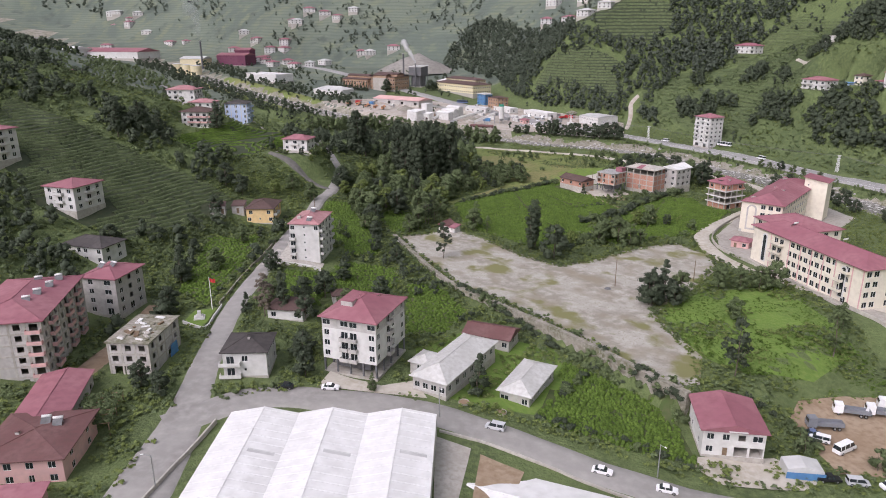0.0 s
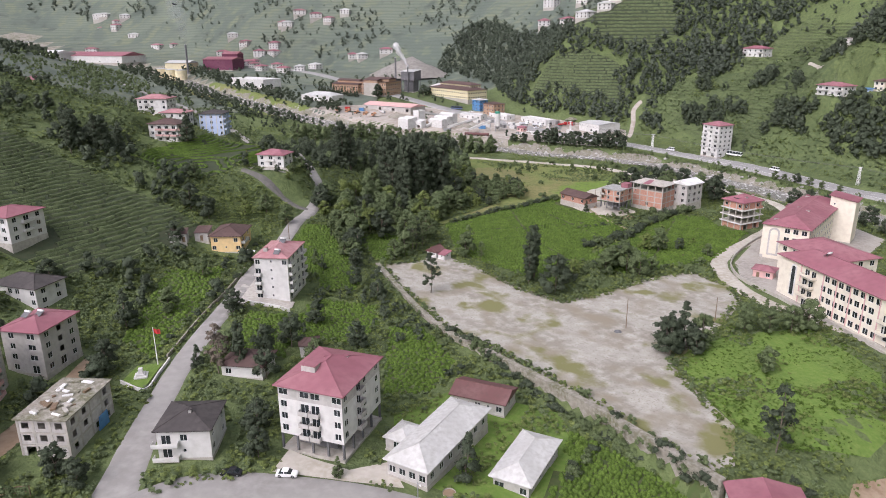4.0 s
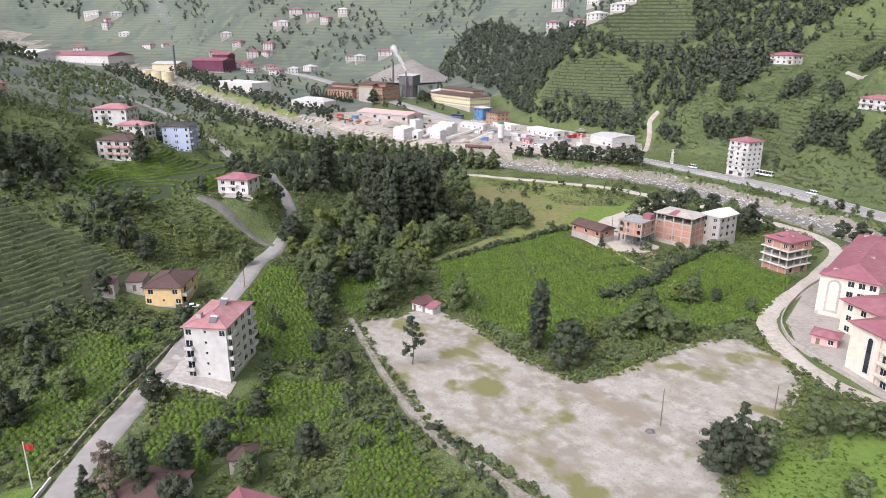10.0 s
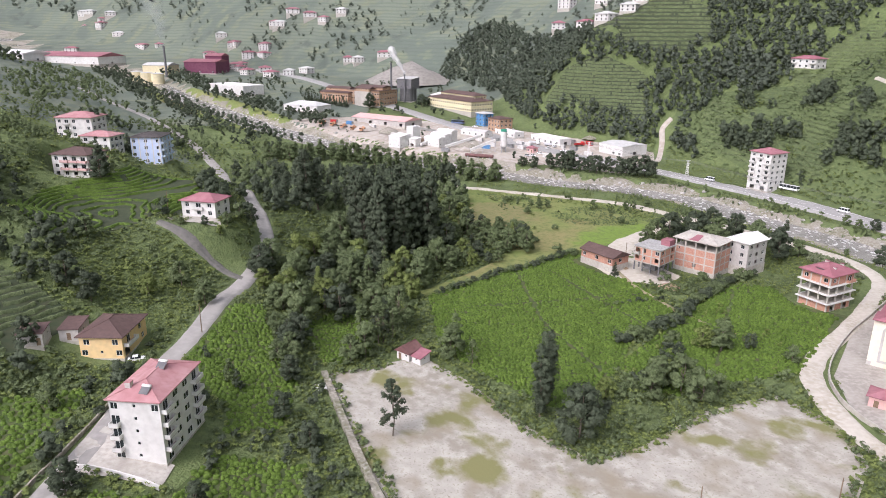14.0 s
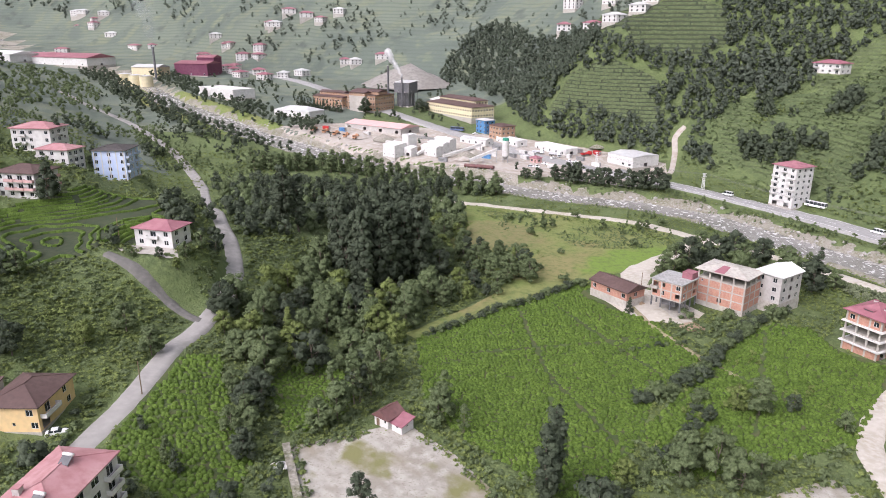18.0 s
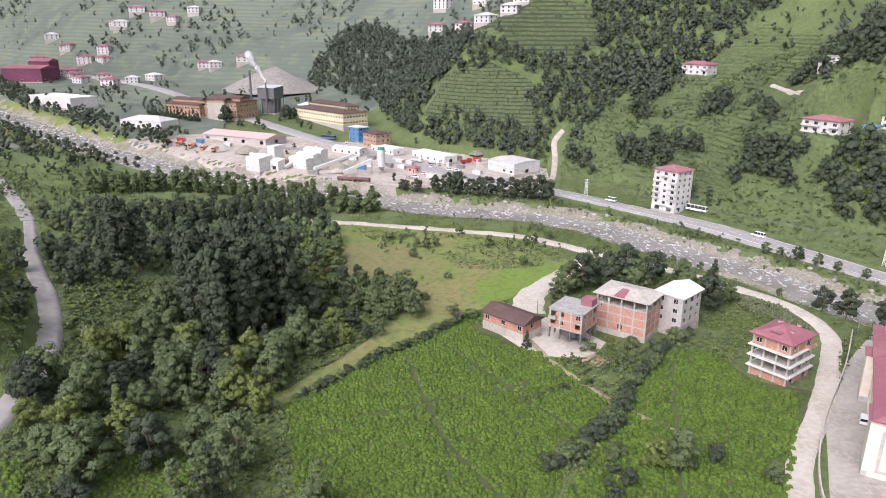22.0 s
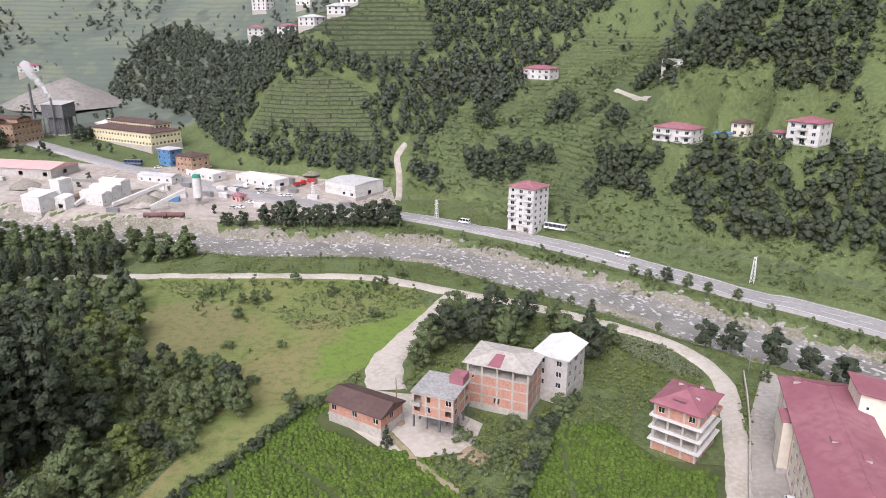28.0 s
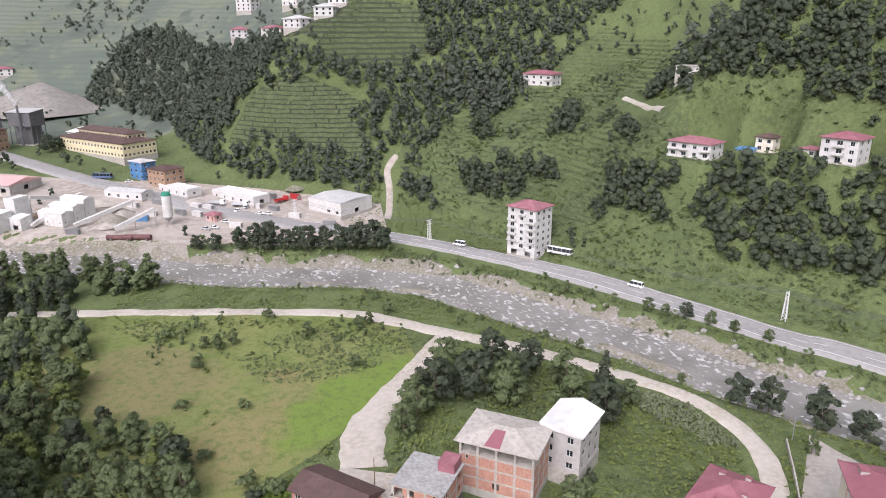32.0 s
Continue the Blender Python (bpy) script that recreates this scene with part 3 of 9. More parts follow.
def window_meshes(w, h):
    key = (round(w, 2), round(h, 2))
    if key not in MESHES:
        t = 0.07
        us = [-w / 2, -w / 2 + t] + ([-t / 2, t / 2] if w > 0.9 else []) + [w / 2 - t, w / 2]
        holes = {(1, 1), (3, 1)} if w > 0.9 else {(1, 1)}
        fr = panel(us, [0, t, h - t, h], holes, -0.06, 0.03)
        pn = box_list()
        box(pn, -w / 2 + t, w / 2 - t, -0.015, 0.005, t, h - t)
        MESHES[key] = mesh_from("window", *fr, M["white_frame"], False), mesh_from("pane", *pn, M["glass"], False)
    return MESHES[key]


SIZES = {"w": (1.55, 1.55, 0.8), "s": (1.95, 1.95, 0.85), "o": (1.6, 1.5, 0.8), "n": (0.7, 0.8, 1.4), "t": (1.1, 1.9, 0.5), "p": (2.2, 1.5, 0.8), "b": (2.0, 2.2, 0.08), "d": (2.0, 2.2, 0.08), "g": (3.0, 2.4, 0.02), "D": (1.1, 2.1, 0.02), "X": (99.0, 99.0, 0.0)}


def facade(root, wall, side, length, out, floors, fh, spec, thick, balcony):
    """One outer wall with its openings; its own axes: u along, outward is -y."""
    turn = {"s": 0, "e": 90, "n": 180, "w": 270}[side]
    m = pose(0, 0, 0, 0, 0, turn)
    gaps = []
    for k in range(floors):
        row = spec[min(k, len(spec) - 1)]
        z = k * fh
        cell = length / max(1, len(row))
        for i, c in enumerate(row):
            if c not in SIZES:
                continue
            w, h, sill = SIZES[c]
            w, h = (cell, fh) if c == "X" else (min(w, cell * 0.86), min(h, fh - sill - 0.25))
            mid = -length / 2 + (i + 0.5) * cell
            gaps.append((mid - w / 2, mid + w / 2, z + sill, z + sill + h))
            at = m @ pose(mid, -out + 0.14, z + sill)
            if balcony.get("far") and c == "w":
                part("window", window_meshes(w, h)[1], None, root).matrix_basis = at
            elif c in "wsntpd" or c == "b" and not balcony.get("bare"):
                fr, pn = window_meshes(w, h)
                win = part("window", fr, None, root)
                win.matrix_basis = at
                part("pane", pn, None, win)
            elif c == "D":
                dl = box_list()
                box(dl, -w / 2, w / 2, -0.05, 0.03, 0, h)
                o = part("door", dl, M["wood"], root)
                o.matrix_basis = at
            if c in "bd" and k >= balcony.get("from", 1):
                wide, deep = balcony.get("wide", cell * 0.92), balcony.get("deep", 1.3)
                sl, ra = box_list(), box_list()
                box(sl, -wide / 2, wide / 2, -deep, 0.02, -0.14, 0.02)
                rh = balcony.get("rail", 0.95)
                if balcony.get("solid", True):
                    box(ra, -wide / 2, wide / 2, -deep, -deep + 0.1, 0.02, rh)
                    for s in (-1, 1):
                        box(ra, s * wide / 2 - 0.05 - s * 0.05, s * wide / 2 + 0.05 - s * 0.05, -deep + 0.1, 0, 0.02, rh)
                else:
                    for j in range(3):
                        box(ra, -wide / 2, wide / 2, -deep, -deep + 0.05, 0.3 + 0.3 * j, 0.35 + 0.3 * j)
                    for j in range(int(wide / 0.6) + 1):
                        uu = -wide / 2 + min(wide - 0.05, j * 0.6)
                        box(ra, uu, uu + 0.05, -deep, -deep + 0.05, 0.02, 0.95)
                b = part("balcony", sl, balcony.get("slab", M["concrete"]), root)
                b.matrix_basis = m @ pose(mid, -out, z + 0.04)
                part("railing", ra, balcony.get("mat", wall), b)
    rnd = lambda q: round(q, 3)
    us = sorted({rnd(-length / 2), rnd(length / 2)} | {rnd(q) for g in gaps for q in g[:2]})
    vs = sorted({0.0, rnd(floors * fh)} | {rnd(q) for g in gaps for q in g[2:]})
    holes = {(i, j) for a, b, c, d in gaps for i in range(us.index(rnd(a)), us.index(rnd(b))) for j in range(vs.index(rnd(c)), vs.index(rnd(d)))}
    if len(holes) >= (len(us) - 1) * (len(vs) - 1):
        return
    o = part("wall", panel(us, vs, holes, -out, -out + thick), wall, root)
    o.matrix_basis = m


def hip_roof(w, d, h, over, thick=0.22, gable=False, low=0.0):
    """A pitched roof with a thick edge, its ridge along the longer side; z from the eaves."""
    a, b = w / 2 + over, d / 2 + over
    if a >= b:
        r = a if gable else max(a - b, 0.01)
        ridge = [(-r, 0, h), (r, 0, h)]
    else:
        r = b if gable else max(b - a, 0.01)
        ridge = [(0, -r, h), (0, r, h)]
    v = [(-a, -b, 0), (a, -b, 0), (a, b, 0), (-a, b, 0)] + ridge + [(-a, -b, -thick), (a, -b, -thick), (a, b, -thick), (-a, b, -thick)]
    f = [(0, 1, 5, 4), (1, 2, 5), (2, 3, 4, 5), (3, 0, 4)] if a >= b else [(0, 1, 4), (1, 2, 5, 4), (2, 3, 5), (3, 0, 4, 5)]
    f += [(0, 6, 7, 1), (1, 7, 8, 2), (2, 8, 9, 3), (3, 9, 6, 0), (9, 8, 7, 6)]
    lines = [(4, 5)] + ([] if gable else ([(0, 4), (3, 4), (1, 5), (2, 5)] if a >= b else [(0, 4), (1, 4), (2, 5), (3, 5)]))
    return (v, f), [(v[i], v[j]) for i, j in lines]


def beams(lines, r=0.12):
    """Square bars along lines."""
    bl = box_list()
    for p, q in lines:
        p, q = Vector(p), Vector(q)
        x = (q - p).normalized()
        y = x.cross(Vector((0, 0, 1)))
        y = y.normalized() if y.length > 1e-4 else Vector((1, 0, 0))
        z = y.cross(x)
        n = len(bl[0])
        for e in (p, q):
            for s, t in ((-1, -1), (1, -1), (1, 1), (-1, 1)):
                bl[0].append(tuple(e + y * r * s + z * r * t))
        bl[1].extend([(n, n + 1, n + 5, n + 4), (n + 1, n + 2, n + 6, n + 5), (n + 2, n + 3, n + 7, n + 6), (n + 3, n, n + 4, n + 7), (n + 3, n + 2, n + 1, n), (n + 4, n + 5, n + 6, n + 7)])
    return bl


def tube(r0, r1, z0, z1, n=12, cap=True, x=0.0, y=0.0):
    v = [(x + r * math.cos(2 * math.pi * i / n), y + r * math.sin(2 * math.pi * i / n), z) for r, z in ((r0, z0), (r1, z1)) for i in range(n)]
    f = [(i, (i + 1) % n, n + (i + 1) % n, n + i) for i in range(n)]
    if cap:
        f += [tuple(range(n - 1, -1, -1)), tuple(range(n, 2 * n))]
    return v, f


def solar_heater(root, x, y, z, yaw):
    e = box_list()
    v, f = e
    v += [(-1, -0.9, 0.1), (1, -0.9, 0.1), (1, 0.5, 1.0), (-1, 0.5, 1.0), (-1, -0.9, 0.02), (1, -0.9, 0.02), (1, 0.5, 0.92), (-1, 0.5, 0.92)]
    f += [(0, 1, 2, 3), (7, 6, 5, 4), (0, 4, 5, 1), (1, 5, 6, 2), (2, 6, 7, 3), (3, 7, 4, 0)]
    o = part("solar_panel", e, M["dark_grey"], root, "slanted solar water panel")
    o.matrix_basis = pose(x, y, z, 0, 0, yaw)
    t = tube(0.3, 0.3, -1.0, 1.0, 10)
    tank = part("water_tank", t, M["white_frame"], o, "white water tank", True)
    tank.matrix_basis = pose(0, 0.7, 1.15, 0, 90, 0)
    bl = box_list()
    for sx in (-0.9, 0.9):
        for yy, zz in ((0.5, 0.95), (-0.85, 0.1)):
            box(bl, sx - 0.03, sx + 0.03, yy - 0.03, yy + 0.03, -0.6, zz)
    part("stand", bl, M["steel"], o)


HOUSE_LAND = []


def house(name, label, x, y, yaw, w, d, floors, fh=2.9, base=None, wall="white_wall", roof="hip", roof_mat="red_roof", roof_h=2.2, over=0.7, s=("w",), e=("w",), n=("w",), west=("w",), balcony=None, framed=False, stilts=0.0, chimneys=(), solar=(), plinth="concrete", category="house", bands=None, thick=0.25, group="", ridge=None, top_wall=None):
    """A house of storeys with its walls pierced, its slabs, roof, balconies and the things on the roof."""
    gz = [height(x + u * math.cos(radians(yaw)) - v * math.sin(radians(yaw)), y + u * math.sin(radians(yaw)) + v * math.cos(radians(yaw))) for u in (-w / 2, 0, w / 2) for v in (-d / 2, 0, d / 2)]
    base = sum(gz) / len(gz) if base is None else base
    root = thing(name, label, category, x, y, base, yaw, group)
    for u in np.linspace(-max(w / 2 - 2.5, 0), max(w / 2 - 2.5, 0), 3):
        for v in np.linspace(-max(d / 2 - 2.5, 0), max(d / 2 - 2.5, 0), 3):
            HOUSE_LAND.append((x + u * math.cos(radians(yaw)) - v * math.sin(radians(yaw)), y + u * math.sin(radians(yaw)) + v * math.cos(radians(yaw))))
    balcony = balcony or {}
    if min(gz) < base + 0.3:
        bl = box_list()
        box(bl, -w / 2 - 0.12, w / 2 + 0.12, -d / 2 - 0.12, d / 2 + 0.12, min(gz) - base - 0.8, 0.02 if not stilts else min(0.0, max(gz) - base))
        part("foundation", bl, M[plinth], root)
    z0 = 0.02
    if stilts:
        bl = box_list()
        nx, ny = max(2, round(w / 4) + 1), max(2, round(d / 4.5) + 1)
        for i in range(nx):
            for j in range(ny):
                px, py = -w / 2 + 0.25 + (w - 0.5) * i / (nx - 1), -d / 2 + 0.25 + (d - 0.5) * j / (ny - 1)
                cl = box_list()
                box(cl, px - 0.22, px + 0.22, py - 0.22, py + 0.22, -1.0, stilts)
                part("column", cl, M["dark_grey"], root)
        box(bl, -w / 2 + 3, w / 2 - 3, -d / 2 + 2.5, d / 2 - 0.3, -0.5, stilts - 0.02)
        part("ground_floor_core", bl, M["dark_grey"], root)
        z0 = stilts
    before = set(root.children)
    wm = M[wall]
    for side, length, out, spec in (("s", w, d / 2, s), ("n", w, d / 2, n), ("e", d - 2 * thick, w / 2, e), ("w", d - 2 * thick, w / 2, west)):
        facade(root, wm, side, length, out, floors - (1 if top_wall else 0), fh, spec, thick, balcony)
        if top_wall:
            seen = set(root.children)
            facade(root, M[top_wall], side, length, out, 1, fh, spec[-1:], thick, balcony)
            for o in root.children:
                if o not in seen:
                    o.matrix_basis = pose(0, 0, (floors - 1) * fh) @ o.matrix_basis
    for o in root.children:
        if o not in before:
            o.matrix_basis = pose(0, 0, z0) @ o.matrix_basis
    top = z0 + floors * fh
    hollow = framed or bands or any(c in "ogXb" for row in (*s, *e, *n, *west) for c in row)
    for k in range(floors + 1) if hollow else (floors,):
        bl = box_list()
        ex = (0.075 if framed or bands else -thick - 0.005)
        box(bl, -w / 2 - ex, w / 2 + ex, -d / 2 - ex, d / 2 + ex, z0 + k * fh - (0.4 if framed else 0.2), z0 + k * fh + 0.02)
        part("floor_slab", bl, M[bands or "concrete"], root)
    if framed:
        for L, out, ang in ((w, d / 2, 0), (d, w / 2, 90), (w, d / 2, 180), (d, w / 2, 270)):
            k = max(2, round(L / 4.2))
            for i in range(k + (1 if ang in (0, 180) else -1)):
                u = -L / 2 + (i if ang in (0, 180) else i + 1) * L / k
                u = max(-L / 2 + 0.22, min(L / 2 - 0.22, u))
                cl = box_list()
                box(cl, u - 0.27, u + 0.27, -out - 0.07, -out + 0.3, z0, top - 0.4)
                o = part("column", cl, M["concrete"], root)
                o.matrix_basis = pose(0, 0, 0, 0, 0, ang)
    if roof in ("hip", "gable"):
        r, lines = hip_roof(w, d, roof_h, over, gable=roof == "gable")
        ro = part("roof", r, M[roof_mat], root)
        ro.matrix_basis = pose(0, 0, top + 0.25)
        cap = part("ridge_cap", beams(lines, 0.09), M[ridge or roof_mat], ro)
        if roof == "gable":
            a, b = w / 2 - 0.02, d / 2 - 0.02
            k = roof_h / ((d / 2 if w + 2 * over >= d + 2 * over else w / 2) + over)
            if w >= d:
                gv = [(sx * a, sy * b, 0) for sx in (-1, 1) for sy in (-1, 1)] + [(-a, 0, k * b), (a, 0, k * b)]
                gf = [(0, 4, 1), (2, 3, 5)]
            else:
                gv = [(sx * a, sy * b, 0) for sx in (-1, 1) for sy in (-1, 1)] + [(0, -b, k * a), (0, b, k * a)]
                gf = [(0, 2, 4), (3, 1, 5)]
            o = part("gable_wall", (gv, gf), wm, root)
            o.matrix_basis = pose(0, 0, top)
    elif roof == "flat":
        bl = box_list()
        box(bl, -w / 2 - over, w / 2 + over, -d / 2 - over, d / 2 + over, 0.02, 0.24)
        ro = part("roof", bl, M[roof_mat], root)
        ro.matrix_basis = pose(0, 0, top)
        if over < 0.3:
            bl = box_list()
            for q in ((-w / 2, w / 2, -d / 2, -d / 2 + 0.15), (-w / 2, w / 2, d / 2 - 0.15, d / 2), (-w / 2, -w / 2 + 0.15, -d / 2 + 0.15, d / 2 - 0.15), (w / 2 - 0.15, w / 2, -d / 2 + 0.15, d / 2 - 0.15)):
                box(bl, *q, 0.24, 0.7)
            part("parapet", bl, wm, ro)
    elif roof == "shed":
        a, b = w / 2 + over, d / 2 + over
        v = [(-a, -b, 0), (a, -b, 0), (a, b, roof_h), (-a, b, roof_h), (-a, -b, -0.2), (a, -b, -0.2), (a, b, roof_h - 0.2), (-a, b, roof_h - 0.2)]
        f = [(0, 1, 2, 3), (7, 6, 5, 4), (0, 4, 5, 1), (1, 5, 6, 2), (2, 6, 7, 3), (3, 7, 4, 0)]
        ro = part("roof", (v, f), M[roof_mat], root)
        ro.matrix_basis = pose(0, 0, top + 0.25)
        q = roof_h / (2 * b)
        gv = [(sx * (w / 2 - 0.02), sy * (d / 2 - 0.02), z) for sx in (-1, 1) for sy in (-1, 1) for z in (0, 0.05 + q * (over + (d if sy > 0 else 0)))]
        part("gable_wall", (gv, [(0, 2, 3, 1), (5, 7, 6, 4), (2, 6, 7, 3)]), wm, root).matrix_basis = pose(0, 0, top)
    for cx, cy, cw, cd, ch in chimneys:
        bl = box_list()
        box(bl, -cw / 2, cw / 2, -cd / 2, cd / 2, -1.2, ch)
        c = part("chimney", bl, M["grey_wall"], root)
        c.matrix_basis = pose(cx, cy, top + roof_h * 0.6)
        cb = box_list()
        box(cb, -cw / 2 - 0.1, cw / 2 + 0.1, -cd / 2 - 0.1, cd / 2 + 0.1, ch + 0.004, ch + 0.14)
        part("cap", cb, M[roof_mat if roof != "flat" else "concrete"], c)
    for sx, sy, sz, sa in solar:
        solar_heater(root, sx, sy, top + sz, sa)
    return root

# ---- houses round the lane and the street ----
house("apartment_block", "white apartment block on dark columns with a red hipped roof", -21.2, 172.8, -20, 15.4, 18.6, 4, base=1.3, stilts=2.7, s=("w.bb.w", "w.bb.w", "w.bb.w", "p.pp.p"), e=("w.bw.w", "w.bw.w", "w.bw.w"), n=("ww.ww",), west=("w.w.w",), top_wall="grey_wall", roof_h=3.0, over=0.75, balcony={"from": 0, "deep": 1.1, "mat": M["grey_wall"]}, chimneys=((-2.4, -4.0, 3.4, 2.4, 1.5), (-1.4, 1.5, 1.0, 0.8, 0.9), (2.2, 3.6, 1.3, 0.8, 0.7)), category="apartment block")
house("apartment_block", "tall narrow white apartment block with a faded pink roof", -49.8, 252.6, -6, 11, 17.6, 5, base=4.2, s=("b.n..", "b.n..", "b.n..", "b.n..", "w.n.w"), e=("bppb",), n=("w.w",), west=("wbw",), roof_h=2.0, over=0.5, roof_mat="faded_roof", balcony={"deep": 1.2}, chimneys=((-2.5, -5.5, 1.2, 1.2, 1.4),), solar=((1.5, -6.5, 0.9, -6), (0.5, 2.5, 2.0, -6)), category="apartment block")
house("yellow_house", "orange-yellow two-storey house with a dark maroon hipped roof", -77, 290, 0, 11.2, 14.4, 2, fh=3.0, base=8.6, wall="yellow_wall", roof_mat="brown_roof", s=("w.n.w", "w.w"), e=("g.w", "bw"), west=("ww",), n=("ww",), roof_h=2.4, over=0.7, balcony={"deep": 1.4, "wide": 6, "mat": M["white_wall"]})
house("stone_shed", "old grey concrete shed with a flat rusty roof", -94.5, 283.5, 12, 6, 6, 1, fh=3.2, wall="grey_wall", roof="shed", roof_h=0.5, roof_mat="brown_roof", over=0.3, s=("n.D",), e=("nn",), west=(".",), n=(".",))
house("stone_shed", "small weathered shed with a brown sheet roof", -87.5, 290, 5, 5, 7, 1, fh=3.0, wall="grey_wall", roof="shed", roof_h=0.8, roof_mat="brown_roof", over=0.3, s=("D",), e=("n",), west=(".",), n=(".",))
house("corner_house", "white two-storey house with a dark hipped roof at the junction", -51.2, 167.2, 2, 11.2, 11.4, 2, fh=3.3, base=1.2, roof_mat="dark_roof", s=("bn.", "bw."), e=("w.w",), west=("ww",), n=("ww",), roof_h=2.2, over=0.6, balcony={"from": 0, "deep": 1.5, "wide": 5.5, "mat": M["white_wall"]}, chimneys=((0.5, -1.5, 0.6, 0.6, 1.3),))
house("apartment_block", "grey four-storey apartment block with a red roof and wide balconies", -101.3, 200.8, -11, 11.2, 13.4, 4, base=4.6, wall="grey_wall", s=("wb", "wp"), e=("wbw", "wow"), n=("ww",), west=("ww",), roof_h=1.8, over=0.8, balcony={"deep": 1.3, "from": 1, "mat": M["white_wall"]}, solar=((-2.5, -1, 1.6, -11), (0.5, 0, 1.6, -11)), category="apartment block")
house("apartment_block", "large unfinished grey block with empty openings and a red roof", -111, 171.4, 10.5, 19, 32.5, 6, fh=2.95, base=1.0, wall="grey_wall", framed=True, s=("oo.ob", "oo.ob"), e=("oboobobo",), n=("ooo",), west=("ooooo",), roof_h=2.6, over=0.8, balcony={"bare": True, "from": 1, "deep": 1.2, "mat": M["pink_wall"]}, solar=((3, -6, 1.6, 10), (4, -1, 1.7, 10), (5, 5, 1.5, 10), (1, 9, 1.8, 10), (5.5, 11, 1.4, 10)), category="apartment block")
house("unfinished_house", "unfinished concrete and brick house with a littered flat roof", -80.3, 171, -4, 11, 17.5, 3, fh=3.0, base=1.2, wall="grey_wall", framed=True, roof="flat", over=0.5, roof_mat="rubble", s=("go", "ooo", "ooo"), e=("o.oo", "oo.o"), n=("oo",), west=("oo",), balcony={"bare": True})
house("hillside_house", "white two-storey house with a dark hipped roof on the slope", -123, 234, -18, 17, 11, 3, base=6.6, roof_mat="dark_roof", s=("w.ww.w",), e=("ww",), n=("www",), west=("ww",), roof_h=2.4, over=0.6)
house("hillside_house", "white three-storey house with a pink hipped roof among tea terraces", -139.5, 257.5, -18, 13.6, 14, 3, base=22.6, s=("oww", "wbw", "wbw"), e=("www", "wbw"), n=("ww",), west=("ww",), roof_h=2.0, over=0.7, balcony={"deep": 1.2})
house("hillside_house", "grey-white apartment house with a red roof on the terraced slope", -178, 272, -20, 15, 14, 4, s=("wbw",), e=("wbw",), n=("ww",), west=("ww",), roof_h=2.0, over=0.7)
house("red_roof_house", "white two-storey house with a red roof on a grassy knoll", -75.5, 364.5, -14, 13.5, 9.5, 2, fh=2.8, base=26.2, s=("www", "wbw"), e=("ww",), n=("ww",), west=("ww",), roof_h=2.0, over=0.7, balcony={"deep": 1.0})
house("blue_house", "pale blue four-storey house with white stripes and a dark roof", -131.8, 455, 3, 14, 14.5, 4, fh=3.15, base=28.6, wall="blue_wall", roof_mat="dark_roof", s=("w.w.w",), e=("bwb",), n=("ww",), west=("ww",), roof_h=1.8, over=0.7, balcony={"deep": 1.3, "mat": M["blue_wall"]})
house("hillside_house", "pink-roofed white three-storey house on the hill shoulder", -167.5, 461, -4, 18, 13, 3, fh=3.2, base=40.0, s=("wbw.w",), e=("wbw",), n=("ww",), west=("ww",), roof_mat="faded_roof", roof_h=2.2, over=0.7)
house("hillside_house", "lower white house with a pink roof and pillared front", -150, 444, -10, 15, 10, 3, fh=3.0, base=34.0, s=("oww", "bww", "bww"), e=("wbw", "wbw"), n=("ww",), west=("ww",), roof_mat="faded_roof", roof_h=1.8, over=0.7)
house("hillside_house", "white house with a brown hipped roof and pink balconies", -138.5, 400.5, -10, 16, 12, 3, fh=3.0, base=33.2, wall="white_wall", roof_mat="brown_roof", s=("owow", "wbbb", "wbbb"), e=("bb",), n=("ww",), west=("ww",), roof_h=2.2, over=0.8, balcony={"deep": 1.2, "mat": M["pink_wall"]})
house("hillside_house", "distant pink house with a pale hipped roof on the ridge", -290, 552, -10, 14, 10, 2, wall="pink_wall", roof_mat="red_roof", s=("www",), e=("ww",), n=("w",), west=("w",))
house("old_house", "old white cottage with a dark hipped roof under a tall tree", -47.5, 200, -8, 11, 9, 1, fh=3.2, roof_mat="brown_roof", s=("w.w",), e=("w",), n=("w",), west=("w",), roof_h=2.2)
house("old_house", "small weathered hut with a dull brown roof in the garden", -33.5, 212, 15, 5.5, 5, 1, fh=3.4, wall="grey_wall", roof_mat="brown_roof", s=("nD",), e=("n",), n=(".",), west=(".",), roof_h=1.2, over=0.4)
house("long_house", "long grey single-storey building with a white hipped metal roof", 3.3, 166.8, -30, 9.6, 27.5, 1, fh=3.6, base=-0.2, wall="grey_wall", roof_mat="metal_roof", s=("wwww",), e=("wwwwwww",), n=("ww",), west=("wwww",), roof_h=2.3, over=0.7, chimneys=((1.2, -8.0, 0.8, 0.6, 0.4),))
house("long_house", "side wing with a white metal roof", -4.6, 168.2, -30, 5.6, 7, 1, fh=2.8, base=-0.2, wall="grey_wall", roof_mat="metal_roof", s=("w",), e=(".",), n=("w",), west=("w",), roof_h=1.4, over=0.5)
house("bungalow", "grey stone bungalow with a white hipped metal roof", 22, 163, -28, 8, 18, 1, fh=3.4, base=-4.0, wall="grey_wall", roof_mat="metal_roof", s=("p.w",), e=("wwww",), n=("w",), west=("www",), roof_h=1.8, over=0.8, chimneys=((0.5, 3, 0.5, 0.5, 0.6), (-0.6, -3, 0.9, 0.5, 0.4)))
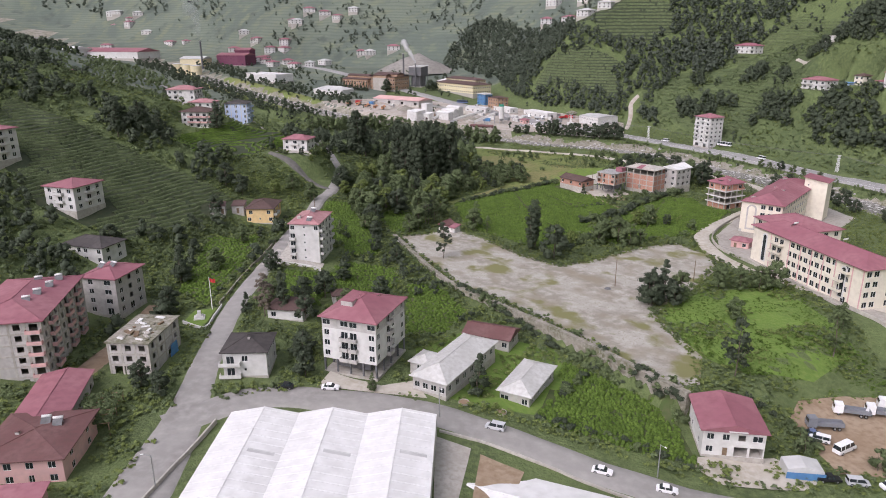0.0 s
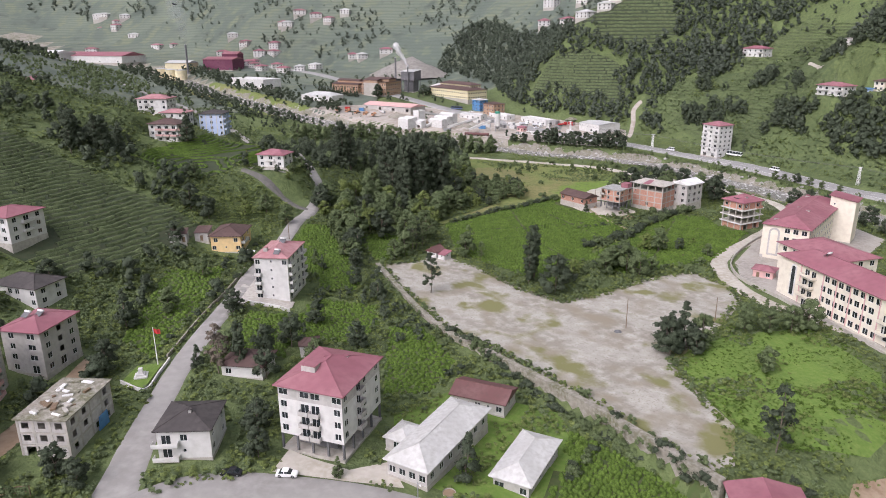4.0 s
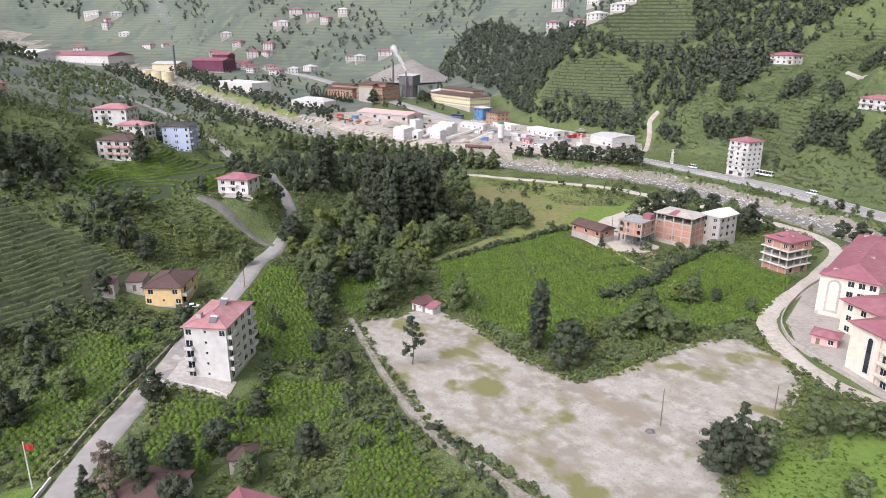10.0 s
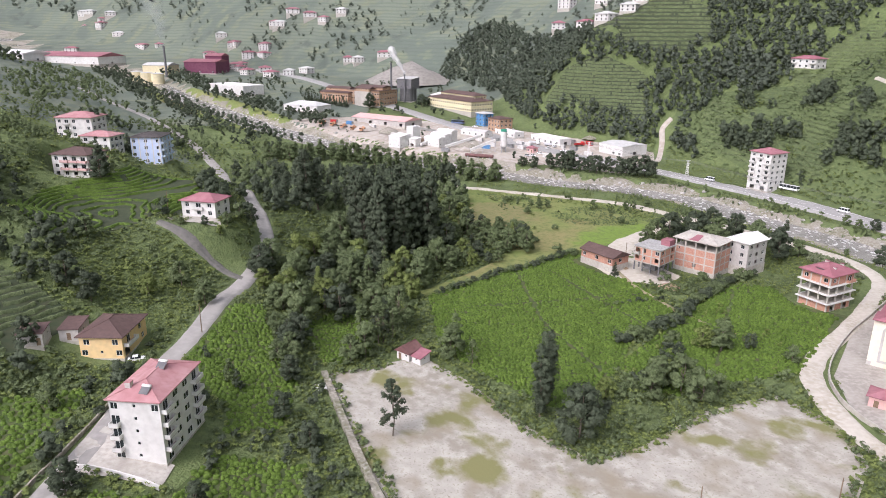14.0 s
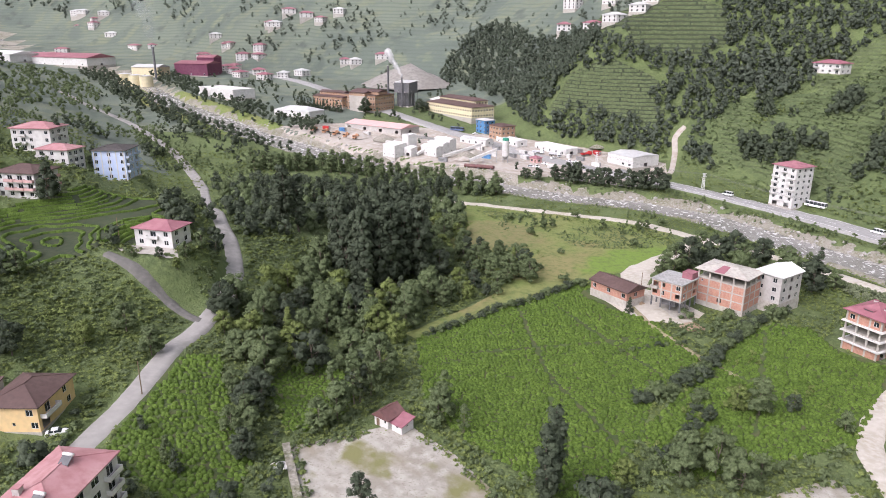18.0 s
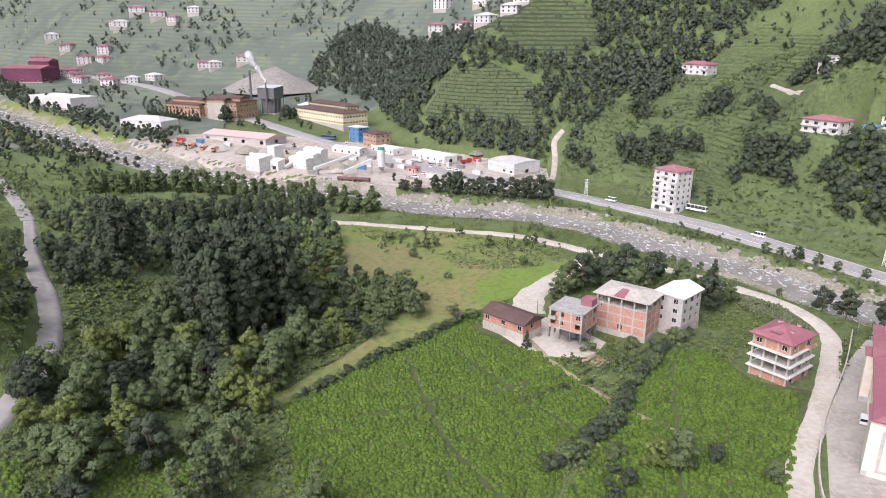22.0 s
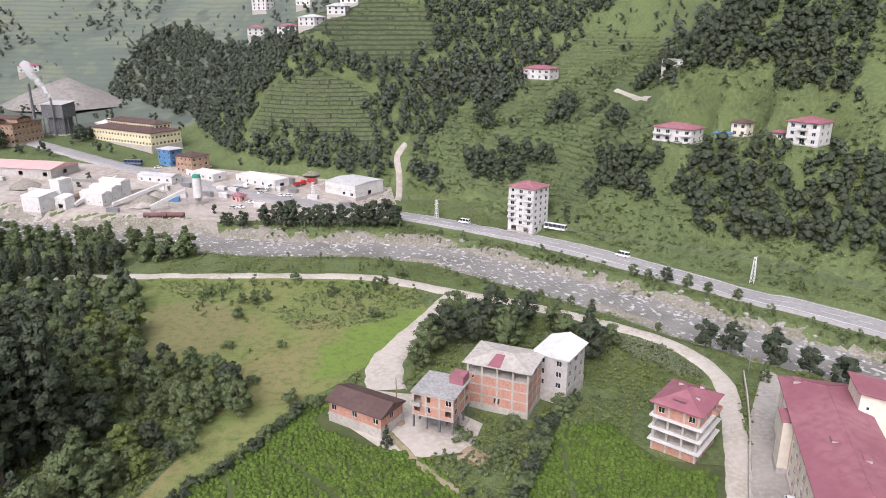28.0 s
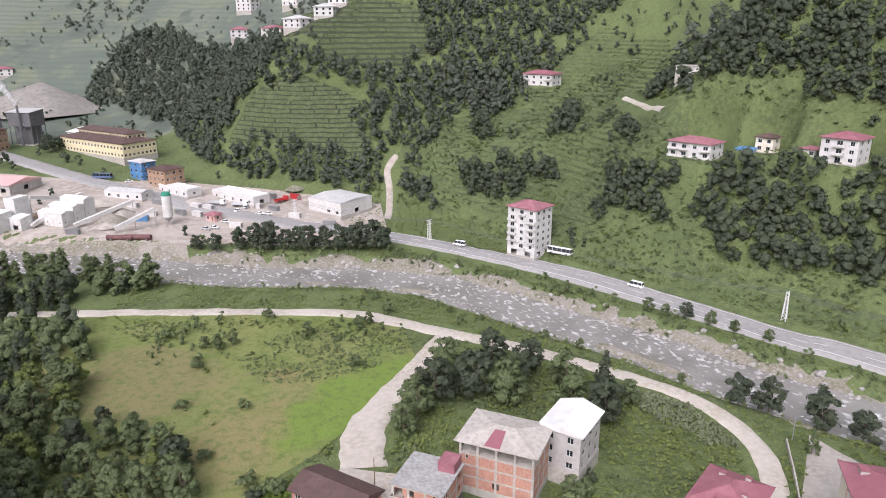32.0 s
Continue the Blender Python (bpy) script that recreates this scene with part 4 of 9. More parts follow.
house("old_house", "low old house with a patched maroon gable roof", 14.3, 190.2, -24, 14, 8.8, 1, fh=3.2, wall="grey_wall", roof_mat="maroon_roof", roof="gable", s=("wDwnw",), e=("w",), n=("ww",), west=("w",), roof_h=1.8, over=0.6)
house("red_roof_house", "pale two-storey house with a patched red metal roof", 66.8, 144.2, -9, 13.6, 15, 2, fh=3.2, base=-6.6, s=("wDgg", "wwop"), e=("wow",), n=("www",), west=("ww",), roof="gable", roof_h=1.7, over=0.7, balcony={"bare": True})
house("pink_house", "pink two-storey house with a faded brick-red roof and vines", -85.5, 127.5, 6, 17, 17.5, 2, fh=3.0, base=-0.6, wall="pink_wall", roof_mat="maroon_roof", s=("wwtw", "wwww"), e=("ww",), n=("ww",), west=("ww",), roof_h=1.6, over=0.9, chimneys=((-3, -1, 0.8, 0.6, 1.0),), solar=((1, 3, 1.4, 6), (3.5, 2.5, 1.2, 6)))
house("shed", "long barn with a smooth red sheet-metal roof", -91.5, 145.5, 12, 11, 22, 1, fh=4.6, base=0.2, wall="grey_wall", roof_mat="red_roof", roof="gable", s=("g.",), e=("o.o.o",), n=("g",), west=("w.w",), roof_h=1.2, over=0.6)
house("pink_house", "low pink annexe with a red roof by the street", -83, 108, 8, 15, 9, 1, fh=3.2, base=-0.8, wall="pink_wall", roof_mat="red_roof", s=("w.w",), e=("w",), n=("w",), west=("w",), roof="shed", roof_h=1.4)
house("field_hut", "small red-roofed whitewashed hut at the edge of the lot", 1.6, 303, -38, 4.6, 5.2, 1, fh=2.6, wall="white_wall", roof_mat="maroon_roof", roof="gable", s=("Dn",), e=("w",), n=(".",), west=("n",), roof_h=1.8, over=0.5)
house("field_hut", "low white-walled lean-to with a pink roof beside the hut", 5.2, 300.2, -38, 3.2, 4.2, 1, fh=2.2, roof_mat="red_roof", roof="shed", s=("n",), e=("n",), n=(".",), west=(".",), roof_h=0.8, over=0.4)
# the brick houses by the river
house("brick_house", "single-storey brick house with a long brown gable roof", 76.5, 388.6, -54, 16.6, 9.4, 1, fh=3.0, base=1.6, wall="brick", roof_mat="brown_roof", roof="gable", s=("w.w.w",), e=("w",), n=("www",), west=("w",), roof_h=2.0, over=0.7)
house("unfinished_house", "unfinished brick and concrete house with a bare grey roof slab", 93.6, 378.8, -45, 11, 11.4, 2, fh=2.9, base=1.8, stilts=2.9, wall="brick", framed=True, roof="flat", roof_mat="old_slab", over=0.35, s=("ow.o", "bo.w"), e=("w.o",), n=("oo",), west=("bo",), balcony={"bare": True, "from": 0, "mat": M["concrete"]})
house("unfinished_house", "unfinished four-storey brick house under a pale concrete roof", 114.2, 384, -46, 17, 12.4, 4, fh=2.85, base=0.4, wall="brick", framed=True, roof="hip", roof_h=1.5, roof_mat="concrete", over=1.0, s=("..o..", "..n..", "n....", "X"), e=("...", "...", "...", "X"), n=("o.o",), west=("...", "...", "...", "X"))
house("grey_house", "grey three-storey house with a white metal roof", 131, 383.5, -55, 9.8, 12.5, 3, fh=3.2, base=2.2, wall="grey_wall", roof_mat="white_roof", roof="gable", s=("ww", "ww", "ww"), e=("wow",), n=("w",), west=("ww",), roof_h=1.9, over=0.7)
house("unfinished_house", "unfinished brick house on bare concrete decks, dark red roof", 145.6, 349.4, -62, 11, 12.6, 4, fh=3.2, base=-1.9, wall="brick", framed=True, roof="hip", roof_mat="red_roof", over=0.9, s=("..", "X", "X", "w.w"), e=("gg", "X", "X", "w.b"), n=("..", "X", "X", "ww"), west=("..", "X", "X", "w.w"), roof_h=2.6, balcony={"from": 3, "deep": 1.2}, chimneys=((-2.6, 2.6, 1.2, 0.7, 0.8), (2.0, 4.0, 1.0, 0.7, 0.8), (3.0, -1.5, 1.0, 0.7, 0.6)))
bk1, bk2, rb = (bpy.data.objects["unfinished_house" + k] for k in (".001", ".002", ".003"))
bl = box_list()
box(bl, 1.6, 5.3, 1.4, 5.5, 8.98, 11.2)
part("stair_head", bl, M["red_roof"], bk1, "pinkish stair housing on the roof slab")
pv = [(x, y, 11.42 + 0.25 + (y + 7.2) / 7.2 * 1.5 + k) for k in (0.04, 0.12) for x, y in ((-2.6, -6.9), (1.0, -6.9), (0.6, -1.5), (-1.9, -1.5))]
part("roof_patch", (pv, [(4, 5, 6, 7), (3, 2, 1, 0), (0, 1, 5, 4), (1, 2, 6, 5), (2, 3, 7, 6), (3, 0, 4, 7)]), M["red_roof"], bk2, "pinkish sheet-metal part of the roof")
for k in (1, 2, 3):
    bl = box_list()
    box(bl, -6.2, 6.4, -7.3, 7.2, 3.2 * k - 0.36, 3.2 * k - 0.02)
    part("deck", bl, M["white_wall"], rb, "bare projecting concrete deck")
bl = box_list()
box(bl, -1.3, 1.3, -5.0, -2.6, 12.9, 14.4)
dm = part("dormer", bl, M["dark_grey"], rb, "small dark roof dormer")
bl = box_list()
box(bl, -1.6, 1.6, -5.3, -2.5, 14.404, 14.55)
part("dormer_roof", bl, M["red_roof"], dm)
ph = [o for o in scene.objects if o.type == "EMPTY" and abs(o.location.x - 66.8) < 0.1 and abs(o.location.y - 144.2) < 0.1][0]
pv = [(x, y, 6.42 + 0.25 + (y + 8.7) / 8.7 * 1.7 + k) for k in (0.05, 0.12) for x, y in ((-1.5, -8.6), (2.6, -8.6), (2.2, -5.8), (-1.2, -6.6))]
part("roof_patch", (pv, [(4, 5, 6, 7), (3, 2, 1, 0), (0, 1, 5, 4), (1, 2, 6, 5), (2, 3, 7, 6), (3, 0, 4, 7)]), M["grey_roof"], ph, "pale grey sheet mending the roof")
# the slope beyond the river
house("apartment_block", "cream seven-storey apartment house with a red roof by the highway", 201, 526.6, -63, 14.6, 13.4, 7, fh=3.1, base=0.6, s=("gg", "wbw", "bwb", "bwb", "bwb", "bwb", "wbw"), e=("gg", "www"), n=("ww",), west=("www",), wall="white_wall", roof_h=2.4, over=0.8, balcony={"deep": 1.0}, category="apartment block")
house("hillside_house", "long white villa with a red roof and rows of balconies", 264, 497, -68, 19, 12, 2, fh=3.1, s=("bbwb",), e=("ww",), n=("ww",), west=("ww",), roof_h=2.0, over=0.8, base=45.0, balcony={"from": 0, "deep": 1.4})
house("hillside_house", "cream three-storey villa with a red roof above a stone terrace", 286, 444, -72, 13, 12, 3, fh=3.0, s=("wbw",), e=("ww",), n=("ww",), west=("ww",), wall="white_wall", roof_h=2.0, over=0.8, base=50.0)
house("hillside_house", "small cream cottage with a brown roof on the slope", 280, 474, -70, 7, 7, 2, s=("ww",), e=("w",), n=("w",), west=("w",), wall="cream_wall", roof_mat="brown_roof", roof_h=1.5, base=49.5)
house("field_hut", "blue tarpaulin-roofed shack on the slope", 272, 477, -70, 6, 4, 1, fh=2.4, wall="blue_wall", roof="shed", roof_mat="blue_sheet", s=("D.",), e=(".",), n=(".",), west=(".",), roof_h=0.5, base=48)
house("hillside_house", "white house with a flat red roof near the slope track", 284, 458, -70, 7, 6, 1, s=("w.w",), e=("w",), n=("w",), west=("w",), roof_h=1.0, base=50)
house("hillside_house", "white two-storey villa with a pink roof high on the ridge", 275, 646, -60, 20, 12, 2, fh=3.2, s=("bwwb",), e=("ww",), n=("ww",), west=("ww",), roof_h=2.2, over=0.8, base=64.1)
house("hillside_house", "bare white concrete house shell on the high slope", 292, 533, -70, 16, 8, 1, fh=3.2, s=("gog",), e=("o",), n=("w",), west=("w",), roof="flat", roof_mat="concrete", over=0.4, base=77)

# ---- the school ----
school = dict(wall="cream_wall", fh=3.5, roof_h=3.2, over=1.0, category="school")
house("school_wing", "cream four-storey school wing with rows of windows and a red roof", 136.4, 238.2, -76.7, 55, 15, 4, base=-1.8, s=("....bb.ssssssss.b..", "..t.bb.ssssssss.bt..", "..t.bb.ssssssss.bt..", "....bb.ssssssss.b.."), e=("ss.ss",), n=("s" * 14,), west=("..s..",), balcony={"deep": 1.6, "wide": 3.0, "mat": M["cream_wall"]}, solar=((8, 1, 3.2, -77), (-14, -1, 3.2, -77)), **school)
house("school_wing", "cream school wing with an arched blind panel and red roof", 159.6, 318.6, 50, 58, 16, 4, base=-1.4, s=("s" * 14,), e=("s.s",), n=("." + "s" * 13,), west=("..sss",), chimneys=((-25, 5.5, 2.0, 1.6, 0.2), (-8, -2, 2.0, 1.4, 1.2), (-2, 2.5, 2.0, 1.4, 0.9), (25, 5.5, 2.0, 1.6, 0.2)), **school)
house("school_wing", "cream middle block of the school under a red roof", 148, 279, 15, 20, 26, 3, base=-1.9, s=("ssss",), e=("sssss",), n=("sss",), west=("sssss",), **school)
house("school_tower", "tall cream stair tower with a slanting red roof", 180.5, 327, 50, 10, 10, 5, base=-1.6, wall="cream_wall", fh=3.6, roof="shed", roof_h=1.8, s=(".n.",), e=(".n.",), n=(".n.",), west=("n..",), category="school")
house("gatehouse", "small pink gatehouse with a red hipped roof", 125.6, 279, -38, 7, 5.5, 1, fh=3.0, wall="pink_wall", roof_h=1.2, s=("Dw",), e=("w",), n=("w",), west=("p",))


def arch_panel(root, side_turn, u, out, z, w, h, mat):
    """A tall panel with a round head, standing proud of the wall."""
    pts = [(-w / 2, 0), (w / 2, 0)] + [(w / 2 * math.cos(a), h - w / 2 + w / 2 * math.sin(a)) for a in np.linspace(0, math.pi, 11)]
    n = len(pts)
    v = [(px, y, pz) for y in (-0.12, 0.0) for px, pz in pts]
    f = [tuple(range(n)), tuple(range(2 * n - 1, n - 1, -1))] + [(i, n + i, n + (i + 1) % n, (i + 1) % n) for i in range(n)]
    o = part("arch_panel", (v, f), mat, root)
    o.matrix_basis = pose(0, 0, 0, 0, 0, side_turn) @ pose(u, -out - 0.004, z)
    return o


def pilasters(root, turn, out, places, h, mat):
    """Shallow upright strips on a wall."""
    for u in places:
        bl = box_list()
        box(bl, u - 0.22, u + 0.22, -out - 0.1, -out - 0.004, 0.1, h)
        part("pilaster", bl, mat, root).matrix_basis = pose(0, 0, 0, 0, 0, turn)


wing_a, wing_b = bpy.data.objects["school_wing"], bpy.data.objects["school_wing.001"]
for u in (-20.5, 19.0):
    fr = arch_panel(wing_a, 0, u, 7.5, 1.6, 2.6, 11.2, M["white_wall"])
    part("arch_window", arch_panel(wing_a, 0, u, 7.62, 2.0, 1.5, 10.2, M["glass"]).data, None, fr).matrix_basis = pose(0, -0.13, 0.4)
for o in [c for c in wing_a.children if c.name.startswith("arch_panel") and c.data.materials[0] == M["glass"]]:
    bpy.data.objects.remove(o)
fr = arch_panel(wing_b, 270, -4.6, 29, 1.4, 4.2, 11.5, M["grey_wall"])
part("arch_inset", arch_panel(wing_b, 270, -4.6, 29.2, 2.2, 2.8, 10, M["cream_wall"]).data, None, fr).matrix_basis = pose(0, -0.13, 0.8)
for o in [c for c in wing_b.children if c.name.startswith("arch_panel") and c != fr]:
    bpy.data.objects.remove(o)
# the stair bay and the front pavilion that stand out from the long walls
for u, deep, wide, top in ((11.5, 2.2, 5.6, 13.2), (-25.4, 1.2, 7.0, 13.85)):
    bl = box_list()
    box(bl, u - wide / 2, u + wide / 2, 8.004, 8.0 + deep, 1.2, top)
    bay = part("bay", bl, M["cream_wall"], wing_b, "plain cream bay standing out from the wall")
    bl = box_list()
    box(bl, u - wide / 2 - 0.05, u + wide / 2 + 0.05, 8.006, 8.05 + deep, -1.0, 1.196)
    part("plinth", bl, M["grey_wall"], bay, "grey rendered plinth")
    bl = box_list()
    box(bl, u - wide / 2 - 0.5, u + wide / 2 + 0.5, 7.6, 8.5 + deep, top + 0.004, top + 0.2)
    part("bay_roof", bl, M["red_roof"], bay, "red sheet-metal roof of the bay")
pilasters(wing_a, 0, 7.5, (-17.2, -7.2, -1.5, 4.0, 9.6, 15.2, 22.5, 27), 13.6, M["pink_wall"])
pilasters(wing_b, 180, 8.0, (-24, -16, -8, 0, 8, 16, 24), 13.6, M["pink_wall"])
patch("school_yard", [(170, 352), (139, 320), (121, 295), (116, 277), (120, 263), (124, 244), (130, 214), (140, 196), (162, 204), (152, 262), (168, 292), (200, 325), (196, 372)], M["yard_paving"], "paved grey concrete school yard", "ground", lift=0.16)


def wall_line(name, pts, h, thick, mat, label, category="wall", step=4.0, sink=0.6, kind="structure", top=None):
    """A low wall that follows the ground."""
    c = smooth_line(pts, step) if step else np.array(pts, float)
    t = np.gradient(c, axis=0)
    t /= np.linalg.norm(t, axis=1)[:, None]
    nrm = np.stack([t[:, 1], -t[:, 0]], 1)
    v, f = [], []
    for p, q in zip(c, nrm):
        z = height(*p)
        a, b = p + q * thick / 2, p - q * thick / 2
        zt = z + h if top is None else top
        zb = min(z, height(*(p + q * 3))) - sink
        v += [(*a, zb), (*b, zb), (*b, zt), (*a, zt)]
    for i in range(len(c) - 1):
        k = 4 * i
        f += [(k + j, k + (j + 1) % 4, k + 4 + (j + 1) % 4, k + 4 + j) for j in range(4)]
    f += [(3, 2, 1, 0), tuple(len(v) - 4 + j for j in range(4))]
    return tagged(new(name, mesh_from(name, v, f, mat, False)), label, category, kind=kind)


OUTER = [(x + 0.85 * 0.85, y - 0.5 * 0.85 - 0.4) for x, y in LOT_WALL]
wall_line("lot_wall", OUTER, 0.75, 1.7, M["rubble"], "rough grey stone retaining wall along the gravel lot", sink=2.5, top=0.62)
wall_line("school_wall", [(188, 372), (168, 350), (138, 320), (120, 296), (115, 277), (119, 262), (124, 242), (133, 210), (142, 190)], 1.3, 0.35, M["concrete"], "low concrete wall round the school yard")
wall_line("lane_wall", [(-66.5, 268), (-67, 255), (-69.5, 229), (-71, 205)], 1.0, 0.4, M["rubble"], "low stone wall beside the lane")
wall_line("yard_wall", [(-66, 240), (-60, 240.5), (-52, 238.5), (-44, 236)], 1.2, 0.3, M["white_wall"], "white terrace wall in front of the narrow block", step=2)
patch("house_yard", [(-66, 238.5), (-66, 262), (-55.6, 264), (-55.6, 238.5)], M["concrete"], "pale concrete yard beside the narrow block", "ground", lift=0.25)
patch("house_yard", [(-55.6, 238.5), (-55.6, 246), (-44, 244), (-44, 236)], M["concrete"], "pale concrete terrace before the narrow block", "ground", lift=0.254)
wall_line("street_wall", [(-52.5, 141), (-55, 128), (-58, 112), (-61, 92)], 1.2, 0.4, M["concrete"], "stained concrete retaining wall beside the warehouse")
wall_line("street_wall", [(-1, 139), (8, 136), (20, 130), (32, 123), (44, 117)], 0.5, 0.5, M["concrete"], "weathered concrete wall below the street")
wall_line("memorial_wall", [(-78, 192), (-70.5, 188), (-70, 196), (-70, 204)], 0.9, 0.35, M["white_wall"], "white low wall round the flag monument", step=2)
patch("memorial_terrace", [(-78, 192), (-71, 189), (-71, 202), (-77, 200)], M["lawn"], "small grassy terrace with a small monument", "ground", lift=0.3)
mon = thing("monument", "white stepped stone monument on a terrace", "monument", -74, 195, height(-74, 195) + 0.3, 15)
for i, (a, h) in enumerate(((1.6, 0.4), (1.1, 0.5), (0.5, 1.4))):
    bl = box_list()
    box(bl, -a, a, -a, a, sum(q for _, q in ((1.6, 0.4), (1.1, 0.5), (0.5, 1.4))[:i]), sum(q for _, q in ((1.6, 0.4), (1.1, 0.5), (0.5, 1.4))[:i + 1]))
    part("step" if i < 2 else "pillar", bl, M["white_wall"], mon)

# ---- warehouses by the street ----
for i in range(3):
    house("warehouse", "white metal warehouse hall with a shallow pitched roof", -41.2 + 15.5 * i, 112.8 - 0.4 * i, -2, 15.4, 52, 1, fh=6.4, base=-2.6, roof="gable", roof_mat="white_roof", wall="white_wall", roof_h=1.5, over=0.04, s=("g.g",), e=("p.p.p.p",), n=(".",), west=("p.p.p.p",), category="warehouse", group="white warehouse halls")
for o in [q for q in scene.objects if q.name.startswith("warehouse") and q.type == "EMPTY"]:
    ro = [c for c in o.children if c.name.startswith("roof")][0]
    part("roof_rib", beams([((sx * 7.72, v, 0.03), (0, v, 1.53)) for sx in (-1, 1) for v in np.arange(-25, 25.1, 2.5)], 0.035), M["white_frame"], ro, "raised seams of the metal roof")
    for v in (-8, 9):
        pv = [(sx * u, v + k, 1.54 - u * 1.5 / 7.74 + 0.02) for sx, u in ((1, 1.0), (1, 6.5)) for k in (0, 1.2)]
        part("skylight", (pv, [(0, 2, 3, 1)]), M["grey_roof"], ro, "dull translucent roof light")
house("warehouse", "warehouse with a bright white roof and red side wall", 21.5, 113.5, -23, 36, 18, 1, fh=5.0, base=-8.6, roof="gable", roof_mat="white_roof", wall="red_paint", roof_h=1.6, over=0.3, s=("g.g.g",), e=("g",), n=(".",), west=("g",), category="warehouse")
patch("bare_earth", [(8, 131), (17, 126), (12, 112), (4, 106)], M["soil"], "bare brown earth below the street wall", "ground", lift=0.2)
patch("alley", [(-99, 150), (-94, 176), (-93, 204), (-89, 204), (-88, 176), (-93, 150)], M["soil"], "sandy alley between the apartment blocks", "ground", lift=0.15)
patch("warehouse_yard", [(-2, 137), (6, 133), (0, 100), (-6, 88), (-2, 90)], M["concrete"], "concrete yard beside the warehouse", "ground", lift=0.12)

# ---- the works beyond the river ----
patch("works_yard", [(-160, 700), (-110, 662), (-50, 630), (-16, 612), (24, 604), (58, 589), (80, 584), (123, 566), (150, 574), (160, 618), (100, 660), (60, 690), (20, 700), (-34, 730), (-90, 725)], M["works_dirt"], "grey-brown dusty yard of the concrete works", "ground", lift=0.14)
patch("river_bank", [(-170, 720), (-165, 700), (-110, 655), (-55, 622), (-16, 606), (24, 597), (58, 582), (58, 590), (24, 606), (-16, 618), (-50, 640), (-100, 690)], M["rubble"], "bare rubble bank above the river", "ground", lift=0.3)
patch("works_lawn", [(-45, 792), (-8, 806), (34, 733), (13, 722), (-40, 742)], M["slope_green"], "mown green lawn before the long factory", "ground", lift=0.2)
patch("works_lawn", [(-330, 905), (-255, 862), (-120, 716), (-143, 668), (-202, 718), (-278, 805)], M["meadow"], "long yellow-green strip of grass by the river", "ground", lift=0.3)
shed = dict(wall="white_wall", category="factory hall", over=0.15)
house("works_hall", "white workshop with a grey roof and a dark gate", 137.4, 616.8, -60, 24, 23, 1, fh=6.5, base=6.0, roof="gable", roof_h=1.0, roof_mat="grey_roof", s=("..pp",), e=(".g.",), n=(".",), west=("pp",), **shed)
house("works_hall", "long low white shed by the highway", 90, 648, -58, 34, 11, 1, fh=4.0, roof="flat", roof_mat="white_roof", s=("wwwww",), e=("g",), n=(".",), west=(".",), **shed)
house("works_hall", "low white roadside store with a flat roof", 60, 668, -58, 26, 9, 1, fh=3.6, roof="flat", roof_mat="white_roof", s=("wwww",), e=("w",), n=(".",), west=(".",), **shed)
house("works_hall", "low white office shed in the works yard", 34, 668, -40, 24, 9, 1, fh=3.6, roof="gable", roof_h=1.0, roof_mat="grey_roof", s=("wwww",), e=("w",), n=(".",), west=(".",), **shed)
for i, (dx, dy, h) in enumerate(((0, 0, 6.2), (4.6, 5.4, 7.6), (9.2, 10.8, 9.0))):
    house("works_hall", "white sheet-metal batching shed in a stepped row", 2 + dx, 634 + dy, -42, 15, 6.6, 1, fh=h, roof="gable", roof_h=0.9, roof_mat="white_roof", s=(".n.n" if i == 0 else ".",), e=("n.",), n=(".",), west=("g." if i == 0 else ".",), group="stepped batching sheds", **shed)
house("works_hall", "white stepped hopper building above the river bank", -24, 634, -42, 12, 11, 1, fh=8.0, roof="shed", roof_h=1.2, roof_mat="white_roof", s=("n..n",), e=("n.n",), n=(".",), west=(".",), **shed)
house("works_hall", "tall white hopper tower beside the stepped block", -14, 640, -42, 6.5, 8, 1, fh=12.5, roof="flat", roof_mat="white_roof", s=(".n",), e=("n",), n=(".",), west=(".",), **shed)
house("works_hall", "low white annexe at the foot of the hopper tower", -12.5, 632, -42, 7, 6, 1, fh=5.5, roof="shed", roof_h=1.0, roof_mat="white_roof", s=("g",), e=(".",), n=(".",), west=(".",), **shed)
house("works_hall", "wide low hall with a pinkish sheet roof", -40, 707, -36, 58, 22, 1, fh=4.0, roof="gable", roof_h=2.2, roof_mat="pink_wall", s=("g.g.g.g",), e=("g",), n=(".",), west=("g",), wall="grey_wall", category="factory hall")
house("works_hall", "small hut with a red roof in the works yard", 73, 620, -50, 6, 5, 1, fh=3.0, roof_h=1.4, wall="pink_wall", s=("wD",), e=("w",), n=(".",), west=("w",), category="hut")
house("works_office", "grey-brick four-storey works office with white windows", 54, 684, -56, 15, 13, 3, fh=3.3, wall="rust_brick", roof_mat="brown_roof", roof_h=1.6, s=("wwww",), e=("www",), n=("ww",), west=("ww",), category="office building")
house("works_office", "blue and white office block behind the brick office", 42, 702, -56, 12, 9, 3, fh=3.3, wall="blue_sheet", roof_mat="grey_roof", roof_h=1.2, s=("w.w.w",), e=("ww",), n=("ww",), west=("ww",), category="office building")
house("tea_factory", "long pale yellow two-storey factory with rows of windows", 22, 764, -54, 66, 24, 2, fh=4.2, base=21.6, wall="pale_yellow", roof_mat="brown_roof", roof="hip", roof_h=3.0, over=0.6, s=("w" * 20,), e=("w" * 8,), n=("w" * 10,), west=("w" * 8,), category="factory")
